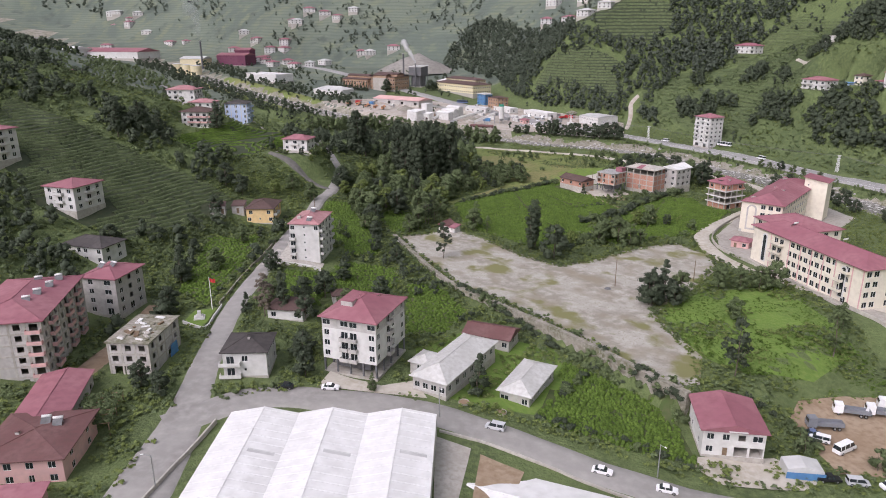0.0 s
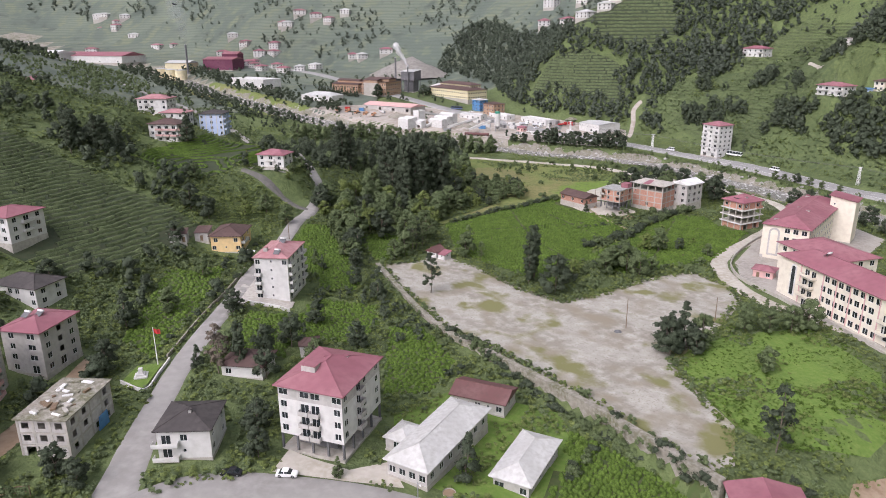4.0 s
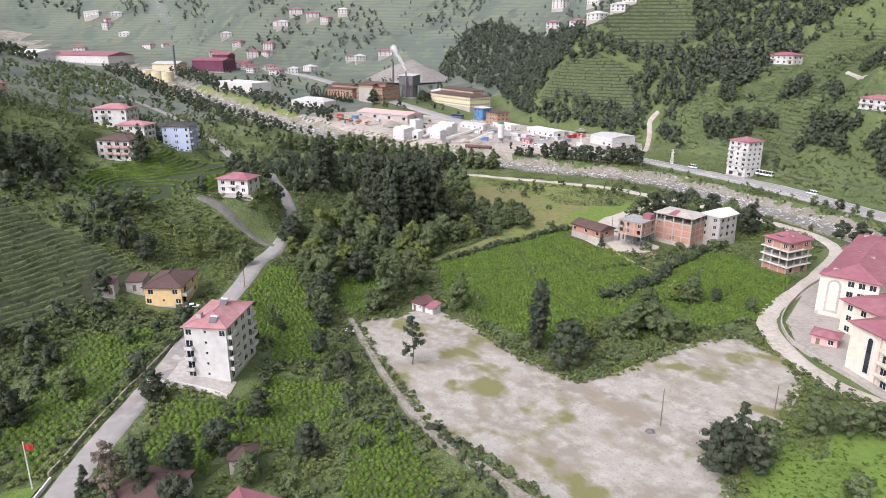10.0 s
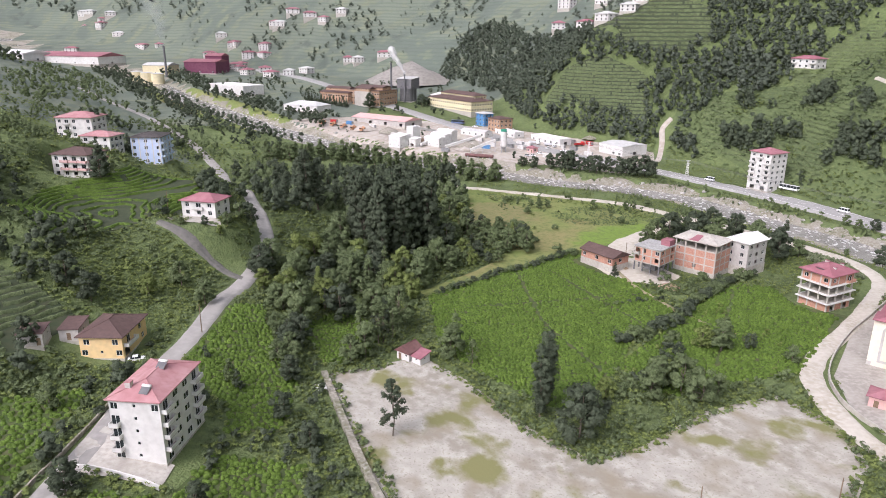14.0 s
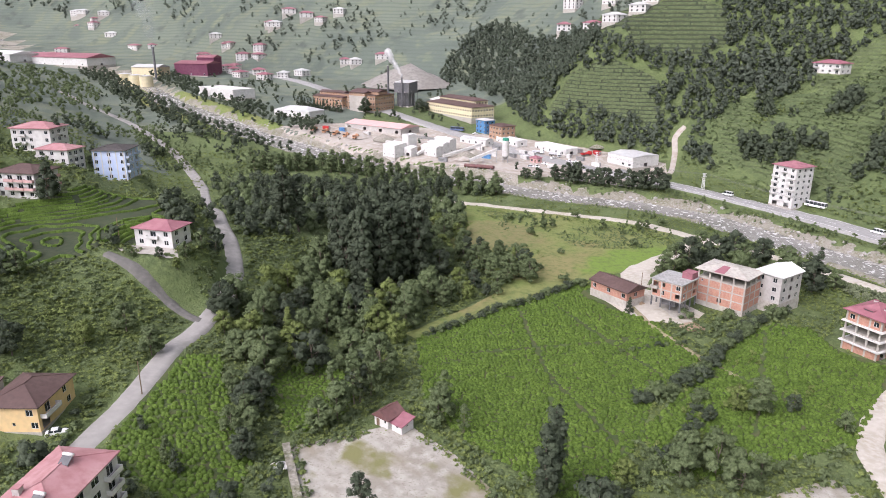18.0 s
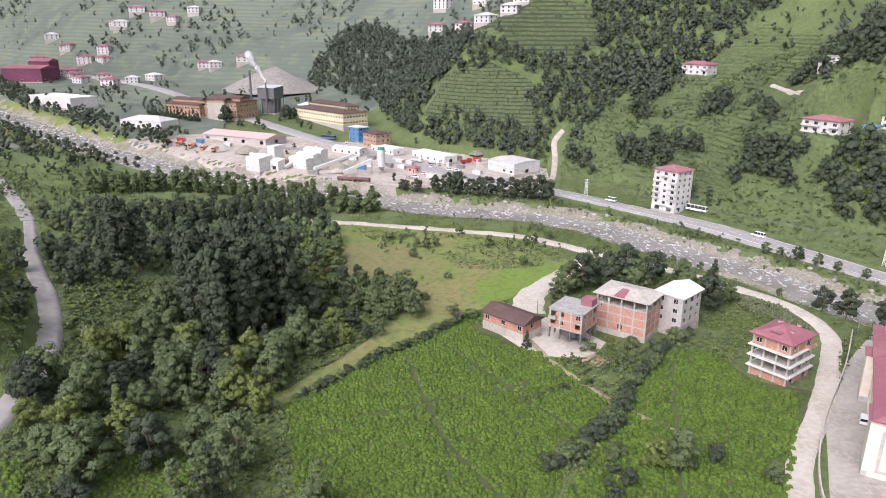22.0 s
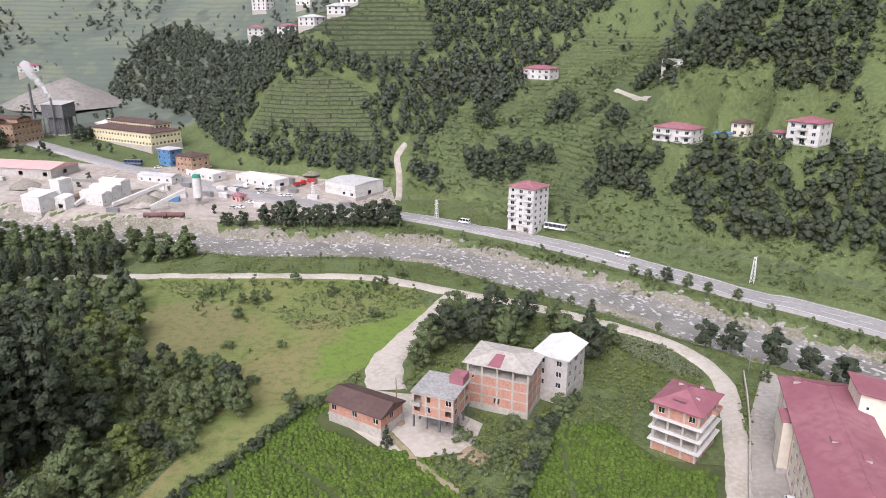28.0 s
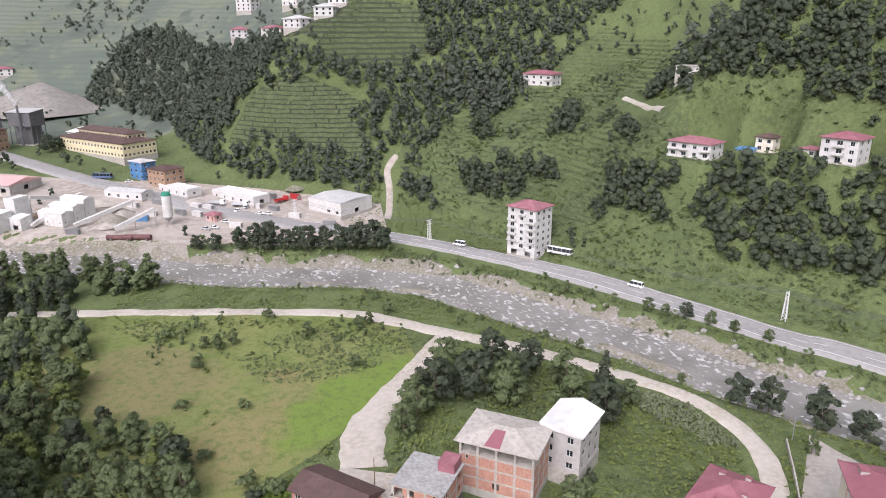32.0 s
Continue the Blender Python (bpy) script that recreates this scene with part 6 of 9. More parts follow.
LINES.append(([(2, 354), (14, 364), (26, 376), (37, 388), (52, 400), (69, 413)], 3.0))
YARDS = [[(87, 151), (93, 159), (108, 165), (124, 165), (127, 141), (100, 131), (88, 133)], [(-30, 166), (-16, 160), (-8, 162), (-4, 154), (-20, 156), (-32, 158)], [(68, 396), (82, 404), (94, 396), (104, 376), (96, 366), (84, 368), (76, 376)], [(-66, 241), (-66, 262), (-40, 262), (-40, 236)], [(-99, 150), (-94, 176), (-93, 204), (-89, 204), (-88, 176), (-93, 150)], [(-78, 192), (-71, 188), (-69, 204), (-77, 202)], [(134, 356), (140, 342), (156, 342), (158, 356), (146, 366)]]


def free(x, y, room=9.0):
    ok = np.ones(len(x), bool)
    for a in range(0, len(x), 4000):
        s = slice(a, a + 4000)
        ok[s] &= (((x[s, None] - KEEP[:, 0]) ** 2 + (y[s, None] - KEEP[:, 1]) ** 2).min(1) > room ** 2)
    for line, w in LINES:
        ok &= np.abs(side_of(line, x, y)) > w
    for q in YARDS:
        ok &= ~inside(q, x, y)
    return ok & (~inside(LOT, x, y) | (np.abs(side_of(LOT + LOT[:1], x, y)) < 2.5))


# ---- tea and grass ----
FOOTPATHS = [[(80, 383), (82, 369), (86, 356), (90, 344), (95, 334), (104, 322)], [(52, 384), (66, 352), (80, 322)], [(22, 342), (66, 352), (92, 358)], [(40, 378), (44, 330), (58, 290)], [(118, 360), (104, 330), (90, 300)]]


def tea_field(name, poly, gap, size, label, mat="tea", rows=None, rise=None, tall=0.75, room=7.0, per=6):
    """Clipped tea bushes as low mounds of leaf sprays, in straight rows (an angle) or along the contours (a rise)."""
    if rows is not None:
        a = radians(rows)
        cx, cy = np.mean([p[0] for p in poly]), np.mean([p[1] for p in poly])
        R = 160
        U, V = np.meshgrid(np.arange(-R, R, gap), np.arange(-R, R, gap * 1.25))
        U, V = U.ravel() + GREEN.uniform(-0.5, 0.5, U.size) * gap, V.ravel() + GREEN.uniform(-0.5, 0.5, U.size) * gap + 0.5 * ripple(U.ravel(), V.ravel(), 19, 3)
        x, y = cx + U * math.cos(a) - V * math.sin(a), cy + U * math.sin(a) + V * math.cos(a)
        k = inside(poly, x, y)
        x, y = x[k], y[k]
    else:
        x, y = scatter(poly, gap)
    if rise:
        for _ in range(2):
            z = ground(x, y)
            gx, gy = (ground(x + 1, y) - z), (ground(x, y + 1) - z)
            g2 = np.maximum(gx * gx + gy * gy, 0.02)
            off = np.round(z / rise) * rise - z
            x, y = x + np.clip(gx * off / g2, -gap, gap), y + np.clip(gy * off / g2, -gap, gap)
    k = free(x, y, room)
    k &= (GREEN.rand(len(x)) > 0.04) & ~np.any([np.abs(side_of(q, x, y)) < 0.7 for q in FOOTPATHS], axis=0)
    x, y = x[k], y[k]
    z = ground(x, y)
    n = len(x)
    s = size * (0.75 + 0.5 * GREEN.rand(n))
    t = tall * (0.75 + 0.5 * GREEN.rand(n))
    # clipped domes, six-sided and uneven
    ang = np.arange(6) * np.pi / 3
    ring = lambda r, u: np.column_stack([r * np.cos(ang), r * np.sin(ang), np.full(6, u)])
    dome = np.concatenate([[[0, 0, 1.0]], ring(0.62, 0.86), ring(1.02, -0.1)])
    tri = [(0, 1 + i, 1 + (i + 1) % 6) for i in range(6)]
    for i in range(6):
        j = (i + 1) % 6
        tri += [(1 + i, 7 + i, 7 + j), (1 + i, 7 + j, 1 + j)]
    v = dome[None] * (0.85 + 0.3 * GREEN.rand(n, 13, 1)) * np.stack([s, s, t], -1)[:, None]
    v = v + np.column_stack([x, y, z])[:, None]
    nn = dome[None] * np.array([1, 1, 0.7]) + np.array([0, 0, 0.35]) + 0.2 * GREEN.normal(size=(n, 13, 3))
    nn /= np.linalg.norm(nn, axis=2, keepdims=True)
    body = v.reshape(-1, 3), (np.arange(n)[:, None, None] * 13 + np.array(tri)).reshape(-1, 3), nn.reshape(-1, 3)
    spray = leaves(np.column_stack([x, y, z + 0.3 * t]), s * 1.05, per, s * 0.3, GREEN, 0.9 * tall / size, 0.8)
    v, f, nn = joined(body, spray)
    return tagged(new(name, fast_mesh(name, v, f, M[mat], True, nn)), label, "tea field", kind="stuff")


def contour_rows(name, poly, cell, rise, wide, tall, label, mat="tea", room=7.0, gaps=0.05, spray=3):
    """Clipped tea hedges that run along the contours, one terrace above another."""
    px, py = [p[0] for p in poly], [p[1] for p in poly]
    xs, ys = np.arange(min(px) - cell, max(px) + cell, cell), np.arange(min(py) - cell, max(py) + cell, cell)
    X, Y = np.meshgrid(xs, ys)
    G = np.stack([X, Y, ground(X, Y) + 0.25 * ripple(X, Y, 17, 4)], -1)
    a, b, c, d = G[:-1, :-1].reshape(-1, 3), G[:-1, 1:].reshape(-1, 3), G[1:, 1:].reshape(-1, 3), G[1:, :-1].reshape(-1, 3)
    T = np.concatenate([np.stack([a, b, c], 1), np.stack([a, c, d], 1)])
    T = T[inside(poly, T[:, :, 0].mean(1), T[:, :, 1].mean(1))]
    seg = []
    for L in np.arange(math.floor(T[..., 2].min() / rise) * rise, T[..., 2].max(), rise):
        over = T[..., 2] > L
        cnt = over.sum(1)
        for lone, hit in ((1, cnt == 1), (0, cnt == 2)):
            q, o = T[hit], over[hit]
            if not len(q):
                continue
            k = np.argmax(o, 1) if lone else np.argmin(o, 1)
            i = np.arange(len(q))
            p0, p1, p2 = q[i, k], q[i, (k + 1) % 3], q[i, (k + 2) % 3]
            e1 = p0 + (p1 - p0) * ((L - p0[:, 2]) / (p1[:, 2] - p0[:, 2]))[:, None]
            e2 = p0 + (p2 - p0) * ((L - p0[:, 2]) / (p2[:, 2] - p0[:, 2]))[:, None]
            seg.append(np.stack([e1, e2], 1) if lone else np.stack([e2, e1], 1))
    seg = np.concatenate(seg)
    mx, my = seg[:, :, 0].mean(1), seg[:, :, 1].mean(1)
    seg = seg[free(mx, my, room) & (GREEN.rand(len(mx)) > gaps)]
    run = seg[:, 1, :2] - seg[:, 0, :2]
    long = np.linalg.norm(run, axis=1)
    seg, run = seg[long > 0.05], run[long > 0.05] / long[long > 0.05, None]
    side = np.stack([run[:, 1], -run[:, 0]], 1)
    n = len(seg)
    v, nn = [], []
    for e in (0, 1):
        p = seg[:, e, :2]
        w = wide * (1 + 0.22 * ripple(p[:, 0], p[:, 1], 3.1, 7))
        t = tall * (1 + 0.25 * ripple(p[:, 0], p[:, 1], 2.3, 5))
        for u, k, m in ((-1, 0.0, 0.9), (-0.6, 1.0, 0.45), (0.6, 1.0, 0.45), (1, 0.0, 0.9)):
            q = p + side * (u * w / 2)[:, None]
            z = ground(q[:, 0], q[:, 1])
            v.append(np.column_stack([q, (z - 0.1) * (1 - k) + k * (ground(p[:, 0], p[:, 1]) + t)]))
            s = math.copysign(m, u)
            nn.append(np.column_stack([side * s, np.full(n, 1.1 - m)]))
    v, nn = np.stack(v, 1), np.stack(nn, 1)
    nn = nn + 0.15 * GREEN.normal(size=nn.shape)
    nn /= np.linalg.norm(nn, axis=2, keepdims=True)
    tri = [(0, 1, 5), (0, 5, 4), (1, 2, 6), (1, 6, 5), (2, 3, 7), (2, 7, 6)]
    body = v.reshape(-1, 3), (np.arange(n)[:, None, None] * 8 + np.array(tri)).reshape(-1, 3), nn.reshape(-1, 3)
    mid = seg.mean(1)
    mid[:, 2] = ground(mid[:, 0], mid[:, 1]) + tall * 0.6
    if spray:
        body = joined(body, leaves(mid, np.full(n, wide * 0.5), spray, wide * 0.3, GREEN, 0.8, 0.8))
    return tagged(new(name, fast_mesh(name, *body[:2], M[mat], True, body[2])), label, "tea field", kind="stuff")


TEA_MAIN = [(6, 352), (30, 374), (65, 406), (80, 384), (84, 372), (91, 341), (72, 320), (58, 290), (47, 270), (36, 278), (20, 297), (10, 312)]
TEA_EAST = [(84, 326), (97, 342), (112, 358), (124, 368), (134, 364), (136, 346), (150, 338), (126, 313), (111, 296), (98, 292), (80, 284), (66, 282), (62, 300)]
TEA_LANE = [(-57, 318), (-46, 324), (-37, 303), (-27, 284), (-26, 262), (-38, 258), (-40, 268), (-56, 277)]
TEA_MID = [(-33, 318), (-22, 338), (-8, 322), (-10, 304), (-22, 297)]
TEA_BLOCK = [(-11, 190), (-13, 232), (-2, 232), (8, 210), (0, 192)]
TEA_GARDEN = [(-56, 205), (-40, 206), (-34, 220), (-22, 222), (-16, 232), (-18, 250), (-38, 250), (-42, 234), (-56, 234)]
TEA_STREET = [(35, 179), (58, 157), (57, 134), (44, 137), (22, 147), (29, 166)]
TERRACE = [(-205, 335), (-150, 316), (-104, 304), (-88, 296), (-100, 270), (-118, 244), (-150, 250), (-190, 285)]
TERRACE_TOP = [(-138, 345), (-140, 376), (-128, 390), (-120, 412), (-102, 416), (-90, 402), (-78, 380), (-84, 366), (-94, 353), (-114, 330)]
TERRACE_WEST = [(-92, 262), (-74, 270), (-72, 235), (-75, 205), (-88, 215), (-90, 240)]
TERR_FIELD = [(91, 705), (110, 716), (156, 689), (163, 683), (171, 673), (160, 671), (168, 657), (163, 648), (141, 661), (121, 673)]
UPPER_TEA = [(134, 822), (154, 825), (180, 775), (229, 734), (233, 707), (205, 695), (188, 696), (169, 701), (154, 706)]
OPEN_SLOPE = [(190, 600), (197, 632), (214, 648), (236, 636), (258, 634), (272, 662), (300, 662), (326, 652), (330, 600), (304, 560), (280, 556), (272, 512), (254, 490), (247, 508), (235, 522), (222, 505), (212, 540)]
SPUR_WOOD = [(-12, 896), (11, 944), (47, 978), (75, 960), (92, 879), (118, 840), (134, 821), (140, 760), (132, 721), (153, 707), (176, 698), (193, 694), (187, 681), (156, 690), (126, 699), (111, 718), (95, 716), (88, 702), (74, 700), (66, 756), (50, 826)]
BELT_WOOD = [(62, 690), (72, 702), (94, 698), (121, 672), (141, 660), (163, 646), (170, 627), (159, 601), (148, 610), (150, 634), (126, 646), (90, 662), (68, 676)]
GULLY_WOOD = [(159, 672), (174, 672), (187, 681), (213, 684), (238, 662), (270, 664), (257, 638), (233, 640), (213, 651), (202, 639), (184, 640), (178, 630), (166, 622), (162, 641), (163, 651), (156, 667)]
FAR_GULLY = [(228, 736), (252, 742), (345, 690), (345, 659), (329, 657), (305, 668), (272, 671), (230, 684), (220, 700)]
HIGH_WOOD = [(282, 556), (304, 562), (318, 530), (335, 490), (332, 460), (296, 432), (292, 459), (288, 486), (284, 498), (278, 515)]
THICKETS = [[(234, 524), (240, 521), (246, 510), (249, 488), (240, 483), (229, 510), (222, 505)], [(251, 598), (248, 583), (264, 584), (275, 604), (269, 612)], [(203, 606), (198, 586), (219, 557), (224, 565), (211, 585), (213, 600)], [(219, 603), (228, 574), (234, 562), (229, 552), (223, 569), (216, 596)], [(221, 629), (217, 616), (226, 614), (235, 636), (227, 639)], [(255, 545), (252, 524), (263, 539), (270, 558)]]
LOW_GULLY = [(159, 651), (172, 647), (178, 634), (168, 604), (168, 572), (181, 582), (185, 610), (185, 637), (202, 635), (216, 647), (235, 654), (253, 647), (262, 662), (298, 655), (317, 655), (262, 682), (205, 690), (176, 684)]
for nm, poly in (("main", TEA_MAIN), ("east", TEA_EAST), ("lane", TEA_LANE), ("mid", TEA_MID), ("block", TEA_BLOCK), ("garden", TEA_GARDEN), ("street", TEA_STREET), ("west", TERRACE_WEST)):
    patch("tea_soil", poly, M["tea_soil"], "dark green ground and litter between the tea bushes", "ground", lift=0.1, step=6)
tea_field("tea_bushes", TEA_MAIN, 0.98, 0.74, "dense field of clipped green tea bushes", rows=38, tall=0.75)
tea_field("tea_bushes", TEA_EAST, 1.05, 0.8, "green tea field beside the brick house", rows=48, tall=0.85)
tea_field("tea_bushes", TEA_LANE, 1.1, 0.75, "tea field along the lane", rows=20)
tea_field("tea_bushes", TEA_MID, 1.1, 0.72, "small tea plot beside the hut", rows=60)
tea_field("tea_bushes", TEA_BLOCK, 1.1, 0.7, "bright green tea plot behind the apartment block", rows=65)
tea_field("tea_bushes", TEA_GARDEN, 1.15, 0.78, "tea garden between the houses", rows=10)
tea_field("tea_bushes", TEA_STREET, 0.95, 0.66, "lush green crop field beside the street", rows=-35, tall=1.0, room=6)
tea_field("tea_bushes", TERRACE_WEST, 1.3, 0.8, "tea bushes on the slope above the lane", rows=80)
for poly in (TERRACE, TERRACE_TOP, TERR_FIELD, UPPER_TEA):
    patch("tea_soil", poly, M["terrace_ground"], "dark green ground between the terraced tea rows", "ground", lift=0.16, step=2.7)
contour_rows("tea_rows", TERRACE, 1.6, 0.95, 1.35, 0.85, "tea terraces in contour rows on the western hill", mat="tea_far")
contour_rows("tea_rows", TERRACE_TOP, 1.6, 0.85, 1.3, 0.8, "tea terraces below the ridge houses")
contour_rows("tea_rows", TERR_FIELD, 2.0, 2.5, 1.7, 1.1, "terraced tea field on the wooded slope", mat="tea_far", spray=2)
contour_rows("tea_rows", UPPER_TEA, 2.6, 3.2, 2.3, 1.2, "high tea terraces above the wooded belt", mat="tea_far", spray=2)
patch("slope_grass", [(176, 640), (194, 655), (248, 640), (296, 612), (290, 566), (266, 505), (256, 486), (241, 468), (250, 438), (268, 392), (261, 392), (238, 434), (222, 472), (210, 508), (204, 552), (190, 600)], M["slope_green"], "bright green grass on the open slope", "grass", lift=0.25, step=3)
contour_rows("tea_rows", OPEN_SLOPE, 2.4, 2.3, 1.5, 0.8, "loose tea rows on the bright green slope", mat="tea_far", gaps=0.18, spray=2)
MEADOW = [(-4, 532), (30, 521), (68, 511), (104, 492), (122, 474), (118, 452), (92, 424), (78, 412), (67, 406), (52, 394), (38, 382), (26, 370), (14, 358), (6, 351), (2, 356), (12, 366), (24, 380), (34, 394), (36, 410), (18, 430), (16, 452), (6, 480)]
patch("meadow", MEADOW, M["meadow"], "yellow-green meadow beside the river track", "grass", lift=0.12)
patch("lawn", [(-8, 181), (8, 196), (33, 188), (36, 172), (22, 150), (6, 152), (-6, 157)], M["lawn"], "green lawn between the white-roofed houses", "grass", lift=0.1)
patch("lawn", [(74, 216), (92, 226), (118, 232), (122, 205), (122, 186), (100, 168), (80, 166), (72, 176), (70, 204)], M["lawn"], "rough green field beside the gravel lot", "grass", lift=0.1)
patch("house_yard", [(-87, 357), (-85, 362), (-78, 360), (-69, 358), (-67, 354), (-70, 352.5), (-84, 354)], M["concrete"], "pale concrete yard before the knoll house", "ground", lift=0.2)
patch("forecourt", [(56, 133), (60, 127), (78, 126), (84, 131), (76, 138), (58, 137)], M["dirt_road"], "dusty forecourt below the patched-roof house", "ground", lift=0.2)
patch("truck_yard", [(86, 152), (92, 160), (108, 166), (124, 166), (128, 140), (100, 130), (88, 132)], M["soil"], "bare sandy yard with parked trucks", "ground", lift=0.14)
patch("forecourt", [(-30, 166), (-16, 159), (-8, 162), (-4, 153), (-20, 156), (-32, 158)], M["dirt_road"], "sandy forecourt below the apartment block", "ground", lift=0.2)
strip("field_path", [(80, 383), (82, 369), (86, 356), (90, 344), (95, 334), (104, 322)], [1.6, 1.8, 2.0, 2.2, 2.0, 1.4], M["dry_path"], "trodden earth path between the tea plots", "path", lift=0.2, ragged=0.25, step=2.0)
patch("house_yard", [(68, 396), (82, 404), (94, 396), (104, 376), (96, 366), (84, 368), (76, 376)], M["dirt_road"], "dusty yard in front of the brick houses", "ground", lift=0.2)

# ---- single trees ----
for x, y, h, kind, leaf in ((0, 262, 15, "sparse", "leaf_dark"), (69, 286, 11, "broad", "leaf"), (75, 285, 12, "broad", "leaf"), (72, 290, 8, "broad", "leaf_light"), (95, 310, 11, "broad", "leaf"), (81, 306, 5, "broad", "leaf_dark"), (58, 281, 4, "broad", "leaf"), (36, 272, 20, "poplar", "leaf_dark"), (38, 277, 21, "poplar", "leaf_dark"), (44, 262, 15, "broad", "leaf_dark"), (50, 272, 8, "conifer", "leaf"), (-8, 311, 16, "sparse", "leaf"), (-13, 311, 13, "sparse", "leaf"), (-4, 313, 15, "sparse", "leaf"), (15, 308, 12, "sparse", "leaf"), (20, 299, 8, "sparse", "leaf"), (68, 214, 12, "broad", "leaf_dark"), (74, 217, 15, "conifer", "leaf_dark"), (80, 218, 11, "broad", "leaf"), (69, 213.5, 14, "conifer", "leaf_dark"), (76, 213, 9, "broad", "leaf_dark"), (71, 218, 9, "broad", "leaf_dark"), (-11, 303, 12, "broad", "leaf"), (-15, 300, 9, "broad", "leaf"), (-3, 325, 15, "broad", "leaf"), (13.8, 303, 11, "broad", "leaf"), (-6.8, 312.5, 15, "sparse", "leaf_dark"), (-33, 321, 15, "broad", "leaf"), (-22, 328, 14, "broad", "leaf_dark"), (-42, 325, 9, "broad", "leaf"), (-38, 308, 8, "broad", "leaf"), (-33, 302, 9, "broad", "leaf_dark"), (-28, 334, 12, "broad", "leaf_light"), (-12, 332, 13, "broad", "leaf"), (97, 229, 10, "broad", "leaf"), (104, 228, 9, "broad", "leaf"), (111, 228, 10, "broad", "leaf"), (117, 230, 11, "broad", "leaf"), (92, 203, 8, "broad", "leaf"), (77, 165, 17, "sparse", "leaf_dark"), (112, 181, 16, "sparse", "leaf"), (120, 192, 11, "sparse", "leaf")):
    tree(kind, x, y, h, leaf)
for x, y, h, kind, leaf in ((-49, 198, 15, "poplar", "leaf_dark"), (-54.5, 197, 14, "sparse", "bark"), (-61, 200, 7, "conifer", "leaf_dark"), (-39, 214, 10, "broad", "leaf_dark"), (-44.5, 206, 11, "broad", "leaf_dark"), (-54, 206, 8, "broad", "leaf"), (-42, 196, 9, "broad", "leaf_dark"), (-31, 207, 8, "broad", "leaf"), (-21, 218, 9, "broad", "leaf_dark"), (-35, 231, 8, "broad", "leaf_dark"), (-43, 279, 7, "conifer", "leaf"), (-40, 276, 6, "conifer", "leaf_dark"), (-27, 268, 8, "broad", "leaf_dark"), (-18, 256, 8, "broad", "leaf_dark"), (-61, 233, 9, "broad", "leaf_dark"), (-84, 197, 10, "broad", "leaf_dark"), (-89, 222, 13, "conifer", "leaf_dark"), (-81, 234, 9, "broad", "leaf"), (-76, 156, 8, "broad", "leaf_dark"), (-70, 153, 7, "broad", "leaf_dark"), (9, 158, 12, "conifer", "leaf_dark"), (83, 139, 6, "broad", "leaf"), (97, 133, 6, "broad", "leaf"), (-18, 157, 5, "conifer", "leaf"), (-36, 163, 8, "broad", "leaf_dark"), (-38, 172, 9, "broad", "leaf_dark")):
    tree(kind, x, y, h, leaf)
for x, y, h, kind, leaf in ((-95, 281, 9, "broad", "leaf_dark"), (-143, 330, 17, "poplar", "leaf_dark"), (-150, 322, 17, "poplar", "leaf_dark"), (-155, 332, 15, "broad", "leaf_dark"), (-137, 338, 14, "poplar", "leaf_dark"), (-146, 340, 15, "broad", "leaf_dark"), (-120, 240, 9, "broad", "leaf_dark"), (-72, 352, 4, "broad", "leaf_dark"), (-65.5, 356, 5, "broad", "leaf"), (-61, 370, 7, "broad", "leaf_dark"), (-80, 351.5, 3, "broad", "leaf"), (-63, 363, 6, "broad", "leaf"), (-67, 352, 4, "broad", "leaf_light"), (-62, 318, 9, "broad", "leaf"), (-78, 316, 8, "broad", "leaf_light"), (-72, 326, 9, "broad", "leaf"), (-104, 334, 8, "broad", "leaf"), (-160, 462, 14, "poplar", "leaf_dark"), (-184, 470, 13, "conifer", "leaf_dark"), (-150, 470, 12, "conifer", "leaf_dark"), (-79, 261, 7, "broad", "leaf"), (-90, 305, 10, "broad", "leaf_dark"), (-98, 308, 11, "broad", "leaf_dark")):
    tree(kind, x, y, h, leaf)
for x, y, h, kind, leaf in ((113, 303, 6, "broad", "leaf"), (90, 312, 8, "broad", "leaf_light"), (104, 311, 6, "broad", "leaf_dark"), (54, 281, 7, "broad", "leaf_light"), (66, 281, 10, "broad", "leaf"), (78, 279, 11, "broad", "leaf"), (84, 283, 7, "broad", "leaf"), (122, 436, 14, "broad", "leaf"), (124, 422, 16, "broad", "leaf_dark"), (137, 436, 14, "broad", "leaf_dark"), (144, 426, 14, "broad", "leaf_dark"), (132, 416, 15, "broad", "leaf"), (151, 417, 13, "broad", "leaf"), (158, 408, 15, "conifer", "leaf_dark"), (106, 419, 13, "broad", "leaf"), (113, 423, 15, "broad", "leaf_dark"), (100, 412, 10, "broad", "leaf"), (151, 398, 15, "broad", "leaf_dark"), (78, 376, 6, "conifer", "leaf_dark"), (162, 402, 9, "broad", "leaf"), (190, 366, 7, "conifer", "leaf"), (145, 404, 14, "broad", "leaf")):
    tree(kind, x, y, h, leaf)
for x, y, h in ((57, 482, 5), (61, 480, 6), (66, 483, 5), (90, 480, 6), (107, 478, 6), (112, 482, 5), (99, 453, 4), (121, 489, 4), (54, 470, 4), (46, 494, 4), (80, 500, 4), (40, 430, 4), (52, 420, 3), (48, 446, 3), (64, 440, 3), (36, 404, 4), (60, 405, 4), (74, 391, 4), (66, 400, 4), (96, 371, 4), (103, 362, 5), (110, 372, 4)):
    tree("broad" if h > 4 else "bush", x, y, h, "leaf")
